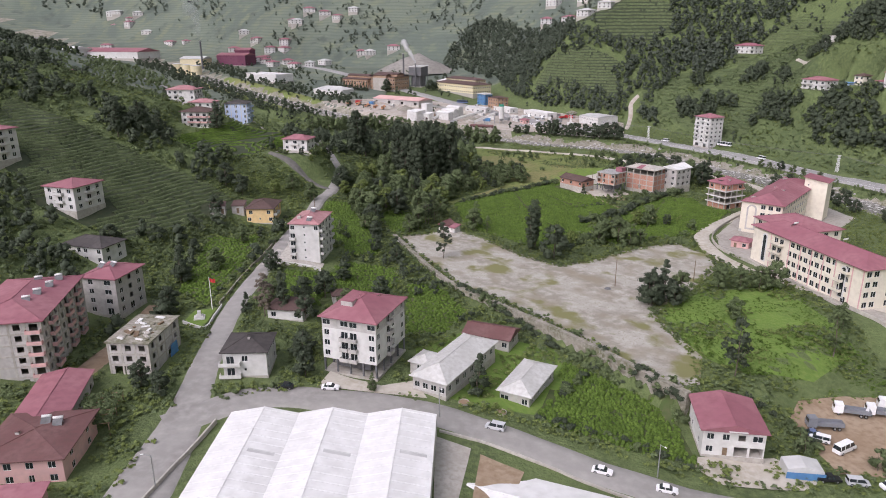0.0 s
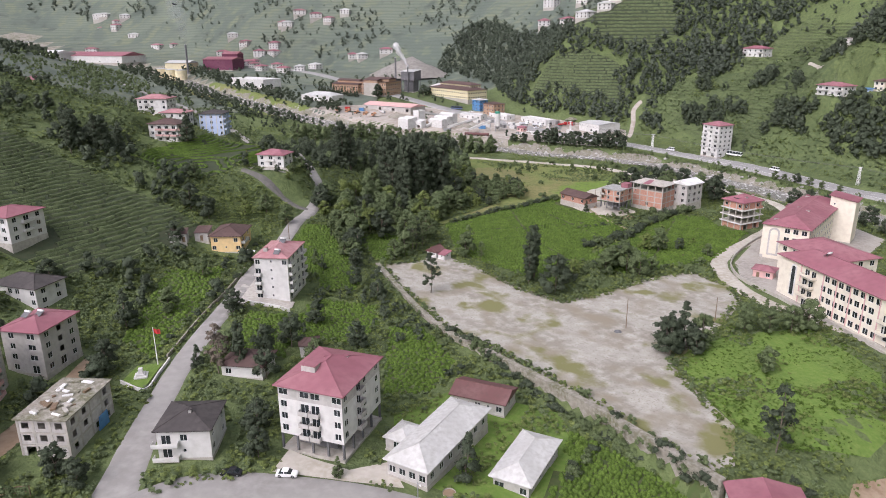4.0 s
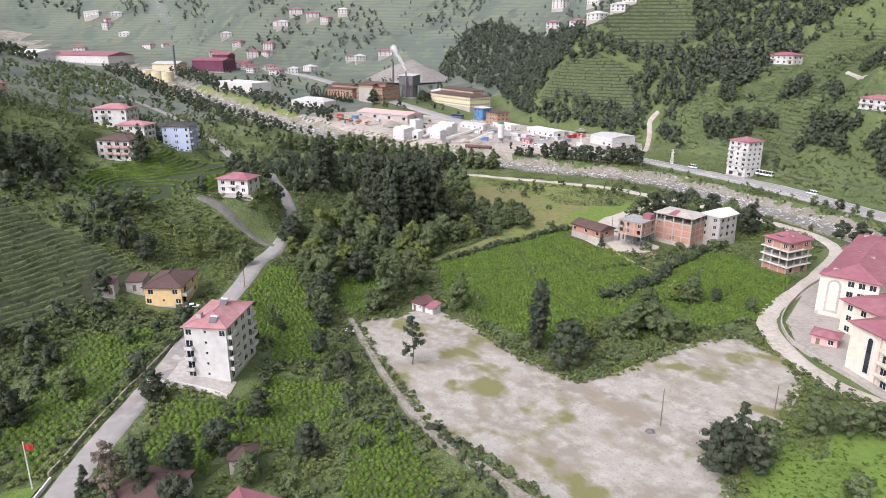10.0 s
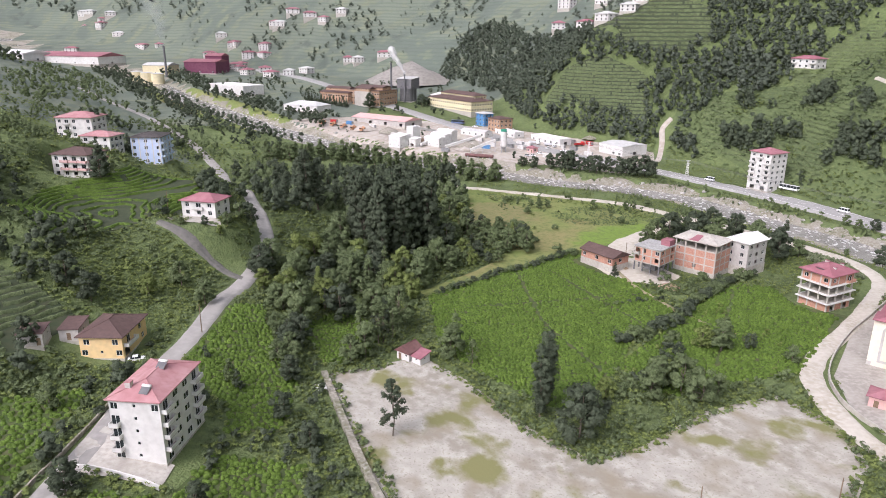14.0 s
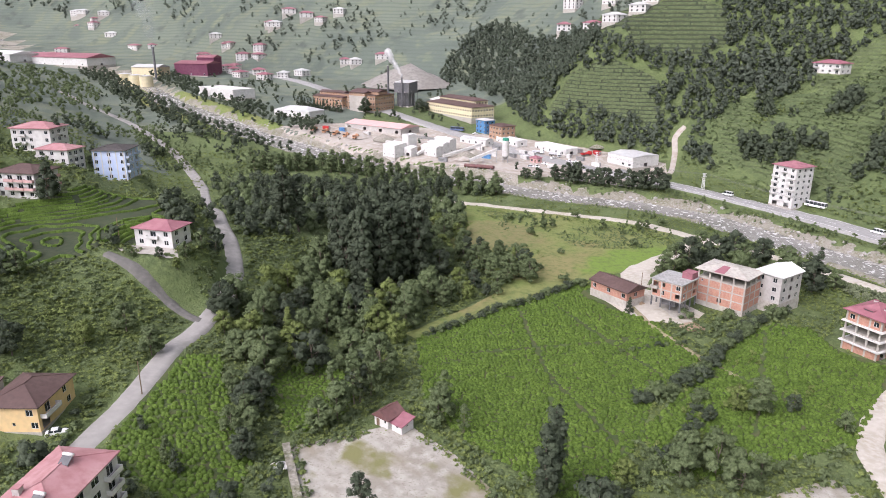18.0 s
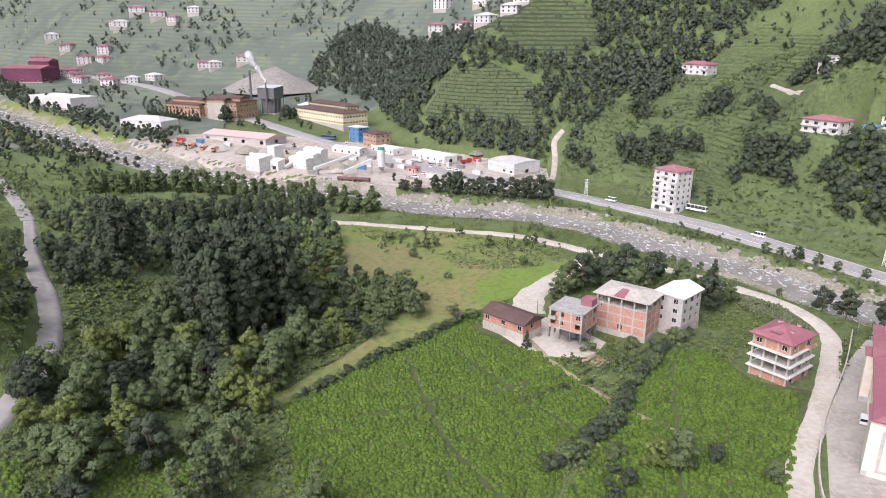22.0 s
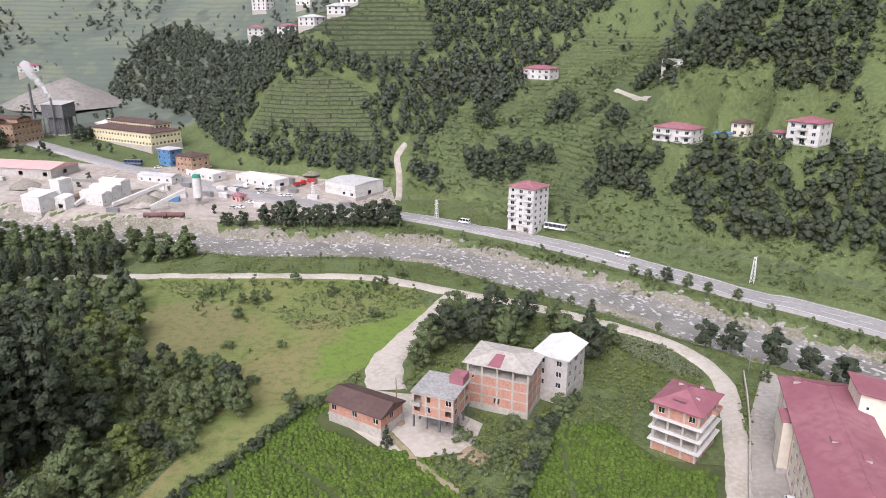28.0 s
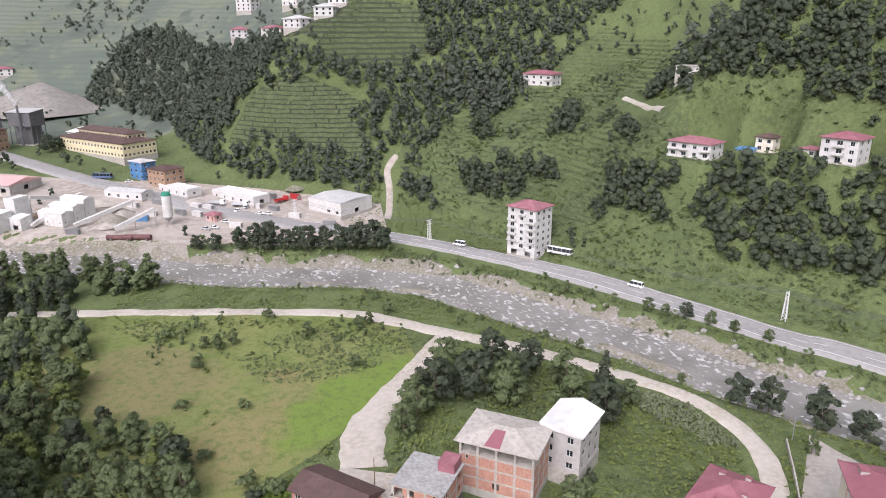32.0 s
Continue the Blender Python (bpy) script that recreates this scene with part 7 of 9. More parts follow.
for x, y, h in ((80, 577, 11), (87, 576, 13), (91, 572, 12), (93, 574, 14), (100, 572, 10), (105, 569, 12), (109, 566, 13), (116, 565, 12), (123, 563, 13), (127, 562, 11), (131, 561, 14), (138, 559, 15), (142, 557, 12), (70, 580, 9), (62, 584, 8), (211, 455, 6), (219, 444, 7), (223, 436, 6), (214, 449, 5), (192, 392, 10), (197, 386, 12), (203, 375, 13), (213, 358, 12), (208, 366, 10), (163, 448, 4), (170, 438, 4), (186, 408, 4), (226, 428, 5), (231, 418, 5), (150, 470, 3), (142, 480, 3)):
    tree("broad", x, y, h, "leaf_dark" if h > 6 else "leaf")

for i in range(14):
    tree("conifer", -125 + 3.3 * i, 796 - 2.2 * i + 0.8 * math.sin(i * 2.3), 9 + 1.5 * math.sin(i * 1.7), "leaf_dark", label="dark conical tree in a row before the brick factory", group="conifer row")
for x, y, h in ((-13, 772, 13), (-60, 764, 15), (-8, 780, 9)):
    tree("broad", x, y, h, "leaf_dark")
tree("conifer", -126, 391, 17, "leaf_dark")
for x, y, h in ((205, 334, 8), (211, 318, 9), (215, 302, 8), (203, 348, 7), (219, 286, 8), (224, 270, 9)):
    tree("broad", x, y, h, "leaf_dark", label="bushy green tree on the bank behind the school")

# ---- the riverside grove ----
rs = np.random.RandomState(21)
GROVE = [(-27, 392), (-18, 384), (-4, 384), (4, 392), (6, 406), (0, 420), (-8, 428), (-20, 428), (-28, 412)]
x, y = scatter(GROVE, 6.2, rs)
for a, b in zip(x, y):
    tree("poplar", a, b, 29 + 8 * rs.rand(), "leaf_dark", group="riverside grove", stretch=0.95)
for a, b, h in ((-53, 431, 28), (-48, 436, 26), (-57, 438, 24), (-72, 474, 16), (-67, 480, 14), (-62, 472, 17), (-70, 488, 14), (-44, 462, 15), (-38, 456, 17)):
    tree("poplar", a, b, h, "leaf_dark", group="riverside grove", stretch=1.05)
SKIRT = [(-54, 340), (-46, 362), (-40, 392), (-38, 430), (-30, 462), (10, 474), (24, 470), (30, 440), (38, 436), (52, 414), (44, 398), (30, 387), (14, 377), (6, 362), (4, 346), (-13, 347), (-22, 340), (-34, 322), (-46, 326)]
x, y = scatter(SKIRT, 6.8, rs)
k = ~inside(GROVE, x, y) & free(x, y, 6)
for a, b in zip(x[k], y[k]):
    tree("conifer" if rs.rand() < 0.12 else "broad", a, b, 8 + 6 * rs.rand() - (3 if a > 14 else 0), rs.choice(["leaf", "leaf", "leaf_light", "leaf", "leaf_dark"]), group="riverside grove", label="leafy green tree at the edge of the grove", stretch=0.98)
HEDGEROW = [(-34, 322), (-27, 300), (-24, 286), (-30, 284), (-40, 306)]
x, y = scatter(HEDGEROW, 5.5, rs)
for a, b in zip(x, y):
    tree("broad", a, b, 6 + 4 * rs.rand(), "leaf_dark" if rs.rand() < 0.5 else "leaf", group="hedgerow trees")
POPLAR_ROW = [(-95, 520), (-50, 545), (0, 548), (20, 540), (10, 530), (-40, 520), (-80, 500)]
x, y = scatter(POPLAR_ROW, 6.0, rs)
for a, b in zip(x, y):
    tree("poplar", a, b, 9 + 4 * rs.rand(), "leaf_dark", group="trees along the river bend", stretch=1.2)
for i, q in enumerate(smooth_line([(-112, 590), (-62, 588), (-22, 572), (12, 558), (40, 544)], 5.5)):
    for off in (0, 7):
        tree("poplar" if (i + off) % 3 else "broad", q[0] + rs.uniform(-2, 2), q[1] + off + rs.uniform(-2, 2), 9.5 + 4 * rs.rand(), "leaf", label="slender green tree in the row above the river", group="trees along the river bend", stretch=1.25)
MID_WOOD = [(-95, 500), (-46, 440), (-38, 470), (8, 482), (26, 480), (24, 512), (0, 524), (-50, 512), (-80, 496)]
BEND_WOOD = [(-122, 552), (-98, 556), (-60, 562), (-20, 556), (40, 546), (40, 538), (-16, 536), (-50, 524), (-84, 500), (-100, 512), (-116, 530)]
# hedges between the fields
for pts, step, h in (([(9, 353), (22, 365.5), (32, 374.5), (47, 386), (64, 402)], 1.7, 2.6), ([(66, 315), (85, 328), (97, 344), (118, 366), (132, 378)], 2.3, 3.7), ([(47, 268), (60, 285), (74, 300), (82, 318)], 3.4, 3.0), ([(7, 227), (22, 204.5), (41, 179), (60, 153)], 1.9, 2.7), ([(30, 160), (38, 172), (44, 178)], 2.8, 2.2), ([(68, 344), (80, 348), (90, 352)], 3.0, 1.8), ([(-68, 300), (-66, 275), (-71, 240), (-74, 212)], 4.5, 2.0), ([(74, 158), (84, 150), (88, 140)], 2.8, 2.6), ([(57, 132), (42, 140), (24, 147)], 2.2, 1.8)):
    for q in smooth_line(pts, step):
        tree("bush", q[0] + rs.uniform(-1, 1), q[1] + rs.uniform(-1, 1), h * (0.7 + 0.6 * rs.rand()), "leaf_dark" if rs.rand() < 0.5 else "leaf", group="hedge shrubs")


# ---- woods and undergrowth ----
def canopy(name, x, y, h, mat, label, clumps=9, per=6, leaf=0.16, category="woods", spread=1.0, up=0.3):
    """Joined crowns of many trees or tufts, seen from afar."""
    n = len(x)
    z = ground(x, y)
    trees = up < 0.5
    if trees:
        clumps = max(4, round(clumps * 0.45))
    a = GREEN.rand(n, clumps) * 2 * np.pi + np.arange(clumps) * 2.4
    k = (np.arange(clumps) + GREEN.rand(n, clumps)) / clumps if trees else GREEN.rand(n, clumps)
    r = spread * h[:, None] * (0.29 if trees else 0.36) * np.sqrt(1 - (k * 1.5 - 0.6) ** 2 * 0.9) * (0.35 + 0.7 * GREEN.rand(n, clumps))
    c = np.stack([x[:, None] + r * np.cos(a), y[:, None] + r * np.sin(a), z[:, None] + h[:, None] * (0.14 + 0.66 * k)], -1).reshape(-1, 3)
    cr = np.repeat(h * (0.165 if trees else 0.15) * spread, clumps) * (0.8 + 0.4 * GREEN.rand(n * clumps))
    size = np.repeat(h * leaf * (0.85 if trees else 1.0), clumps)
    v, f, nn = leaves(c, cr, per + 3 if trees else per, size, GREEN, 0.9 / spread, up, 0.75 if trees else 0.55)
    owner = np.repeat(np.arange(n), clumps * (per + 3 if trees else per) * 3)
    if trees:
        b = lobes(c, cr * 0.8, GREEN, 0.9, 0.4)
        owner = np.concatenate([np.repeat(np.arange(n), clumps * len(ICO_V)), owner])
        v, f, nn = joined(b, (v, f, nn))
        # each crown is lit as one round body
        way = v - np.column_stack([x, y, z + h * 0.42])[owner]
        way /= np.linalg.norm(way, axis=1, keepdims=True) + 1e-9
        nn = nn * 0.8 + way * 0.4 + np.array([0, 0, 0.1])
        nn /= np.linalg.norm(nn, axis=1, keepdims=True)
    return tagged(new(name, fast_mesh(name, v, f, M[mat], True, nn)), label, category, kind="stuff")


def patchy(x, y, scale, seed, cover):
    return ripple(x, y, scale, seed) + 0.5 * ripple(x, y, scale * 0.4, seed + 3) > cover


def grow(name, box_, gap, keep, hh, mat, label, room=8.0, **kw):
    x0, x1, y0, y1 = box_
    x, y = scatter([(x0, y0), (x1, y0), (x1, y1), (x0, y1)], gap)
    k = keep(x, y)
    x, y = x[k], y[k]
    k = free(x, y, room)
    x, y = x[k], y[k]
    return canopy(name, x, y, hh[0] + (hh[1] - hh[0]) * GREEN.rand(len(x)), mat, label, **kw)


north = lambda x, y: side_of(NORTH_FOOT, x, y)
west = lambda x, y: -side_of(WEST_FOOT, x, y)
BRIGHT_WEST = [(-106, 300), (-100, 350), (-84, 353), (-66, 348), (-57, 338), (-59, 318), (-66, 296), (-84, 302)]
open_west = lambda x, y: inside(BRIGHT_WEST, x, y) | inside([(-84, 374), (-66, 378), (-60, 362), (-62, 350), (-84, 350)], x, y) | inside([(-186, 472), (-186, 440), (-162, 424), (-154, 386), (-140, 366), (-112, 376), (-104, 420), (-112, 470), (-150, 482)], x, y)
VIEW = [(-215, 370), (-100, 370), (-80, 440), (-90, 480), (-130, 560), (-260, 620), (-420, 620), (-420, 540), (-215, 470)]
WOOD_R = [(242, 466), (252, 483), (262, 479), (273, 461), (287, 426), (300, 400), (340, 330), (310, 300), (274, 392), (261, 422), (254, 436)]
within = lambda *polys: (lambda x, y: np.any([inside(p, x, y) for p in polys], axis=0))
grow("dark_woods", (225, 345, 300, 565), 4.6, lambda x, y: within(WOOD_R, HIGH_WOOD)(x, y) & (north(x, y) > 4) & patchy(x, y, 60, 13, -0.95), (6, 13), "leaf_dark", "dark dense woods on the steep slope", clumps=18, per=14, leaf=0.085)
grow("slope_woods", (-20, 350, 590, 990), 5.4, lambda x, y: within(SPUR_WOOD, BELT_WOOD, GULLY_WOOD, FAR_GULLY, LOW_GULLY)(x, y) & (north(x, y) > 0.5), (7, 13), "leaf_wood", "dense broad-leaved forest on the spur and in the gully", clumps=12, per=9, leaf=0.12)
grow("slope_thicket", (190, 280, 470, 645), 4.0, within(*THICKETS), (6, 12), "leaf_dark", "dark thicket on the open slope", clumps=14, per=12, leaf=0.1)
grow("slope_shrubs", (170, 345, 440, 700), 5.2, lambda x, y: (north(x, y) > 3) & ~within(SPUR_WOOD, BELT_WOOD, GULLY_WOOD, FAR_GULLY, WOOD_R, HIGH_WOOD, TERR_FIELD, UPPER_TEA)(x, y) & patchy(x, y, 38, 7, 0.85), (3, 7.5), "leaf_dark", "scattered shrubs on the green slope", room=9, clumps=9, per=9)
grow("slope_shrubs", (240, 430, 400, 720), 6.5, lambda x, y: (north(x, y) > 105) & (north(x, y) < 260) & ~within(FAR_GULLY, LOW_GULLY, HIGH_WOOD, UPPER_TEA)(x, y) & patchy(x, y, 42, 63, 0.25), (2.5, 7), "leaf_wood", "shrubs and young trees on the high slope", room=7, clumps=9, per=8)
grow("far_woods", (150, 760, 430, 1300), 10.5, lambda x, y: (north(x, y) > 60) & ~within(UPPER_TEA, OPEN_SLOPE, FAR_GULLY, SPUR_WOOD, HIGH_WOOD)(x, y) & patchy(x, y, 190, 12, -0.25), (8, 14), "leaf_hazy", "distant forest on the high northern mountains", clumps=9, per=5, leaf=0.15)
grow("far_woods", (-700, 150, 760, 1400), 12.0, lambda x, y: (north(x, y) > 4) & ~within(SPUR_WOOD, UPPER_TEA)(x, y) & patchy(x, y, 150, 12, 0.3), (6, 12), "leaf_hazy", "clumps of forest on the far tea slopes", clumps=9, per=5, leaf=0.15)
grow("far_woods", (-1500, 900, 1100, 2600), 22.0, lambda x, y: ((north(x, y) > 4) | (west(x, y) > 60)) & ~((x > -700) & (x < 760) & (y < 1400)) & patchy(x, y, 400, 14, 0.1), (12, 20), "leaf_hazy", "far forests at the head of the valley", clumps=9, per=4, leaf=0.19)
grow("far_shrubs", (-500, 420, 700, 1300), 13.0, lambda x, y: (north(x, y) > 3) & ~within(SPUR_WOOD, UPPER_TEA, TERR_FIELD, OPEN_SLOPE, BELT_WOOD, GULLY_WOOD)(x, y) & patchy(x, y, 60, 17, 0.15), (2.5, 6), "leaf_hazy", "scattered bushes over the far tea slopes", clumps=9, per=4, leaf=0.2)
grow("riverside_wood", (-125, 45, 430, 565), 7.0, within(MID_WOOD, BEND_WOOD), (6, 11), "leaf", "leafy wood between the grove and the river bend", room=6, clumps=26, per=16, leaf=0.07)
grow("riverside_wood", (-125, 45, 430, 565), 11.0, within(MID_WOOD, BEND_WOOD), (8, 13), "leaf_dark", "darker trees standing in the riverside wood", room=6, clumps=22, per=16, leaf=0.07, spread=0.8)
grow("west_woods", (-420, -40, 200, 620), 6.5, lambda x, y: (west(x, y) > 2) & ~inside(TERRACE, x, y) & ~inside(TERRACE_TOP, x, y) & ~inside(TERRACE_WEST, x, y) & ~inside(VIEW, x, y) & ~open_west(x, y) & patchy(x, y, 75, 9, -0.15), (5, 10), "leaf_dark", "mixed woods on the western hill", clumps=13, per=9, leaf=0.12)
grow("west_shrubs", (-210, -40, 200, 520), 4.2, lambda x, y: (west(x, y) > -6) & ~inside(TERRACE, x, y) & ~inside(TERRACE_TOP, x, y) & ~inside(TERRACE_WEST, x, y) & (~open_west(x, y) | patchy(x, y, 16, 6, 0.95)) & patchy(x, y, 40, 5, 0.05), (1.5, 4), "leaf", "undergrowth on the western hill", room=7, clumps=7, per=8, leaf=0.22)
grow("far_west_woods", (-1100, -430, 560, 1250), 13.0, lambda x, y: (west(x, y) > 60) & patchy(x, y, 180, 3, -0.3), (8, 14), "leaf_dark", "forest on the far side of the western hill", clumps=7, per=5, leaf=0.2)
grow("river_scrub", (-330, 260, 330, 900), 4.6, lambda x, y: (np.abs(side_of(RIVER, x, y)) < 34) & (np.abs(side_of(RIVER, x, y)) > 15.5) & patchy(x, y, 30, 6, 0.75) & ~((x > -170) & (x < 55) & (y > 585)), (1.2, 3.2), "leaf", "scrub along the river banks", room=7, clumps=7, per=8, leaf=0.22)
grow("river_scrub", (60, 300, 330, 600), 2.8, lambda x, y: (side_of(RIVER, x, y) > 13.5) & (side_of(RIVER, x, y) < 24) & patchy(x, y, 22, 51, -0.2), (0.9, 2.2), "leaf", "scrub on the steep far bank of the river", room=6, clumps=6, per=8, leaf=0.24)
grow("bank_bushes", (60, 330, 300, 600), 4.0, lambda x, y: (side_of(RIVER, x, y) > 16.5) & (side_of(RIVER, x, y) < 27) & (north(x, y) < -6) & patchy(x, y, 26, 61, 0.1), (2.0, 4.8), "leaf", "bushes and saplings between the road and the river", room=6, clumps=10, per=9, leaf=0.16)
grow("river_trees", (-420, -90, 640, 1000), 8.0, lambda x, y: (np.abs(side_of(RIVER, x, y)) < 44) & (np.abs(side_of(RIVER, x, y)) > 17), (6, 11), "leaf_dark", "rows of trees along the upper river", clumps=9, per=7)
grow("garden_scrub", (-60, 40, 160, 300), 4.0, lambda x, y: (x > -58) & (side_of(LOW_EDGE, x, y) > 2) & (west(x, y) < 0) & (y > 205 - 0.6 * (x + 10)) & patchy(x, y, 28, 8, 0.2), (1.5, 4.5), "leaf_dark", "garden shrubs among the tea plots", room=9, clumps=8, per=9, leaf=0.2)
grow("field_scrub", (60, 140, 270, 400), 4.4, lambda x, y: (inside(TEA_EAST, x, y) | ((x > 96) & (x < 140) & (y > 362) & (y < 400))) & patchy(x, y, 30, 2, 0.35), (1.2, 3.0), "leaf_light", "loose shrubs in the eastern fields", room=8, clumps=7, per=9, leaf=0.22)
grow("field_scrub", (70, 124, 164, 234), 3.4, lambda x, y: (side_of(LOW_EDGE, x, y) < 40) & patchy(x, y, 26, 12, 0.3), (0.7, 1.8), "tea", "tufts and low shrubs in the rough field", room=5, clumps=6, per=9, leaf=0.26, spread=1.6, up=0.8)
grow("meadow_scrub", (20, 126, 376, 526), 4.4, lambda x, y: ((patchy(x, y, 34, 15, 0.9) & inside(MEADOW, x, y)) | ((y > 476) & patchy(x, y, 24, 9, 0.7))), (0.6, 1.5), "leaf_light", "low shrubs and tall weeds in the meadow", room=6, clumps=6, per=9, leaf=0.26, spread=1.6, up=0.8)
grow("works_scrub", (-330, 140, 600, 900), 9.0, lambda x, y: (north(x, y) < -3) & (west(x, y) < 0) & (np.abs(side_of(RIVER, x, y)) > 24) & patchy(x, y, 50, 19, 0.4), (3, 8), "leaf_dark", "trees and hedges among the factories", room=17, clumps=9, per=7)
grow("grass_tufts", (60, 330, 380, 520), 3.2, lambda x, y: (north(x, y) > -14) & (north(x, y) < 40) & patchy(x, y, 22, 5, 0.1), (0.8, 2.0), "leaf_light", "rough grass and weeds on the road bank", room=6, clumps=5, per=8, leaf=0.3, spread=1.6, up=0.8)
FIELDS = [TEA_MAIN, TEA_EAST, TEA_LANE, TEA_MID, TEA_BLOCK, TEA_GARDEN, TEA_STREET, TERRACE_WEST, TERRACE, TERRACE_TOP]
bare = lambda x, y: np.any([inside(p, x, y) for p in FIELDS], axis=0)
SCHOOL_LAND = [(170, 352), (139, 320), (121, 295), (116, 277), (124, 244), (140, 196), (180, 190), (230, 330), (196, 372)]
SOUTH = [(-64, 140), (-28, 156), (14, 146), (54, 126), (128, 122), (128, 60), (-64, 60)]
grow("undergrowth", (-112, 128, 150, 400), 3.2, lambda x, y: ~bare(x, y) & ~inside(SCHOOL_LAND, x, y) & ~inside(SOUTH, x, y) & ~((x > -12) & (x < 36) & (y < 194)) & ~((x > 70) & (y < 236) & (y > 100)) & ~((x > 22) & (y > 376) & (x < 100)) & ~((x > -36) & (x < -4) & (y < 164)) & ~inside(BRIGHT_WEST, x, y) & patchy(x, y, 22, 4, -0.35), (0.8, 2.6), "leaf", "rough grass, weeds and low shrubs", room=8, clumps=6, per=8, leaf=0.24, spread=1.4, up=0.7)
grow("undergrowth", (-112, 128, 150, 520), 4.6, lambda x, y: ~bare(x, y) & ~inside(SCHOOL_LAND, x, y) & ~inside(SOUTH, x, y) & ~((x > -12) & (x < 36) & (y < 194)) & ~((x > 70) & (y < 236) & (y > 100)) & ~((x > 22) & (y > 376) & (y < 470)) & ~((x > -36) & (x < -4) & (y < 164)) & ~inside(BRIGHT_WEST, x, y) & patchy(x, y, 30, 7, 0.15), (1.2, 3.6), "leaf", "darker weeds and saplings", room=9, clumps=6, per=8, leaf=0.22)
grow("bank_growth", (150, 330, 300, 640), 3.4, lambda x, y: (north(x, y) > -12) & (north(x, y) < 90) & ~inside(TERR_FIELD, x, y) & patchy(x, y, 44, 11, 0.6), (1.2, 3.0), "leaf_light", "bright undergrowth on the northern slope", room=7, clumps=6, per=8, leaf=0.24, spread=1.5, up=0.7)
# ---- low growth that covers the open ground ----
tuft = dict(clumps=2, per=7, leaf=0.46, category="grass", spread=2.2, up=1.1)
ROUGH = [(70, 216), (92, 230), (122, 236), (126, 166), (86, 160), (70, 176)]
low_land = lambda x, y: ~bare(x, y) & ~inside(MEADOW, x, y) & (~inside(ROUGH, x, y) | patchy(x, y, 24, 71, 0.25)) & ~inside(SOUTH, x, y) & ~inside(SCHOOL_LAND, x, y)
grow("grass_cover", (-112, 172, 96, 430), 1.75, lambda x, y: low_land(x, y) & ((x < 128) | (y > 300)) & patchy(x, y, 19, 21, -0.6), (0.7, 1.6), "leaf_light", "lush knee-high grass and weeds over the open ground", room=5.5, **tuft)
grow("grass_cover", (-112, 172, 96, 430), 2.3, lambda x, y: low_land(x, y) & ((x < 128) | (y > 300)) & patchy(x, y, 27, 24, -0.1), (0.7, 1.8), "leaf", "green weeds and brambles over the open ground", room=5.5, **tuft)
grow("meadow_grass", (18, 128, 376, 530), 2.0, lambda x, y: patchy(x, y, 25, 26, 0.1) & (north(x, y) < -20) & (side_of([(66, 414), (118, 448)], x, y) < -16), (0.2, 0.5), "leaf_dry", "dry yellow-green grass of the meadow", room=6, **tuft)
FERNS = [[(66, 470), (77, 482), (93, 486), (118, 478), (122, 468), (116, 452), (99, 448), (80, 448), (70, 453)], [(28, 512), (58, 506), (62, 496), (40, 494)], [(30, 400), (50, 412), (46, 440), (34, 440)]]
grow("meadow_weeds", (18, 128, 380, 530), 1.7, lambda x, y: np.any([inside(q, x, y) for q in FERNS], axis=0) & patchy(x, y, 20, 27, -0.5), (0.5, 1.3), "leaf", "patches of darker weeds in the meadow", room=6, **tuft)
grow("maize_rows", (160, 192, 364, 416), 1.3, lambda x, y: inside([(163, 410), (176, 410), (181, 392), (176, 374), (168, 378), (164, 396)], x, y), (1.6, 2.6), "leaf_pale", "tall pale green maize beside the track", room=3, clumps=8, per=8, leaf=0.2)
grow("river_grass", (30, 300, 250, 620), 1.9, lambda x, y: (north(x, y) < 2) & (np.abs(side_of(RIVER, x, y)) > 18.5) & ~((x < 130) & (y > 560)) & ~inside(SCHOOL_LAND, x, y) & (side_of(RIVER, x, y) > -60) & patchy(x, y, 24, 28, -0.4), (0.5, 1.3), "leaf_light", "grass and weeds along the road and the river", room=6, **tuft)
grow("slope_cover", (150, 340, 300, 680), 2.7, lambda x, y: (north(x, y) > -2) & (north(x, y) < 130) & ~inside(TERR_FIELD, x, y) & patchy(x, y, 40, 29, -0.35), (0.8, 2.2), "leaf", "bright fern and grass on the steep slope", room=5, **tuft)
grow("slope_cover", (150, 340, 300, 680), 3.3, lambda x, y: (north(x, y) > -2) & (north(x, y) < 130) & ~inside(TERR_FIELD, x, y) & patchy(x, y, 33, 31, 0.95), (1.0, 2.8), "leaf", "darker bracken and brambles on the steep slope", room=5, **tuft)
grow("hill_cover", (-230, -40, 190, 520), 2.7, lambda x, y: (west(x, y) > -4) & ~bare(x, y) & ~inside(BRIGHT_WEST, x, y) & patchy(x, y, 30, 32, -0.3), (0.8, 2.2), "leaf", "green fern and grass on the western hill", room=5, **tuft)
grow("hill_cover", (-230, -40, 190, 520), 3.2, lambda x, y: (west(x, y) > -4) & ~bare(x, y) & patchy(x, y, 26, 33, 0.0), (0.8, 2.0), "leaf_light", "paler grass on the western hill", room=5, **tuft)
grow("lot_weeds", (-24, 116, 150, 306), 1.5, lambda x, y: (np.abs(side_of(LOT + LOT[:1], x, y)) < 3.0 + 2.0 * ripple(x, y, 12, 3)), (0.35, 1.0), "leaf_light", "weeds creeping in from the edges of the lot", room=3, **tuft)
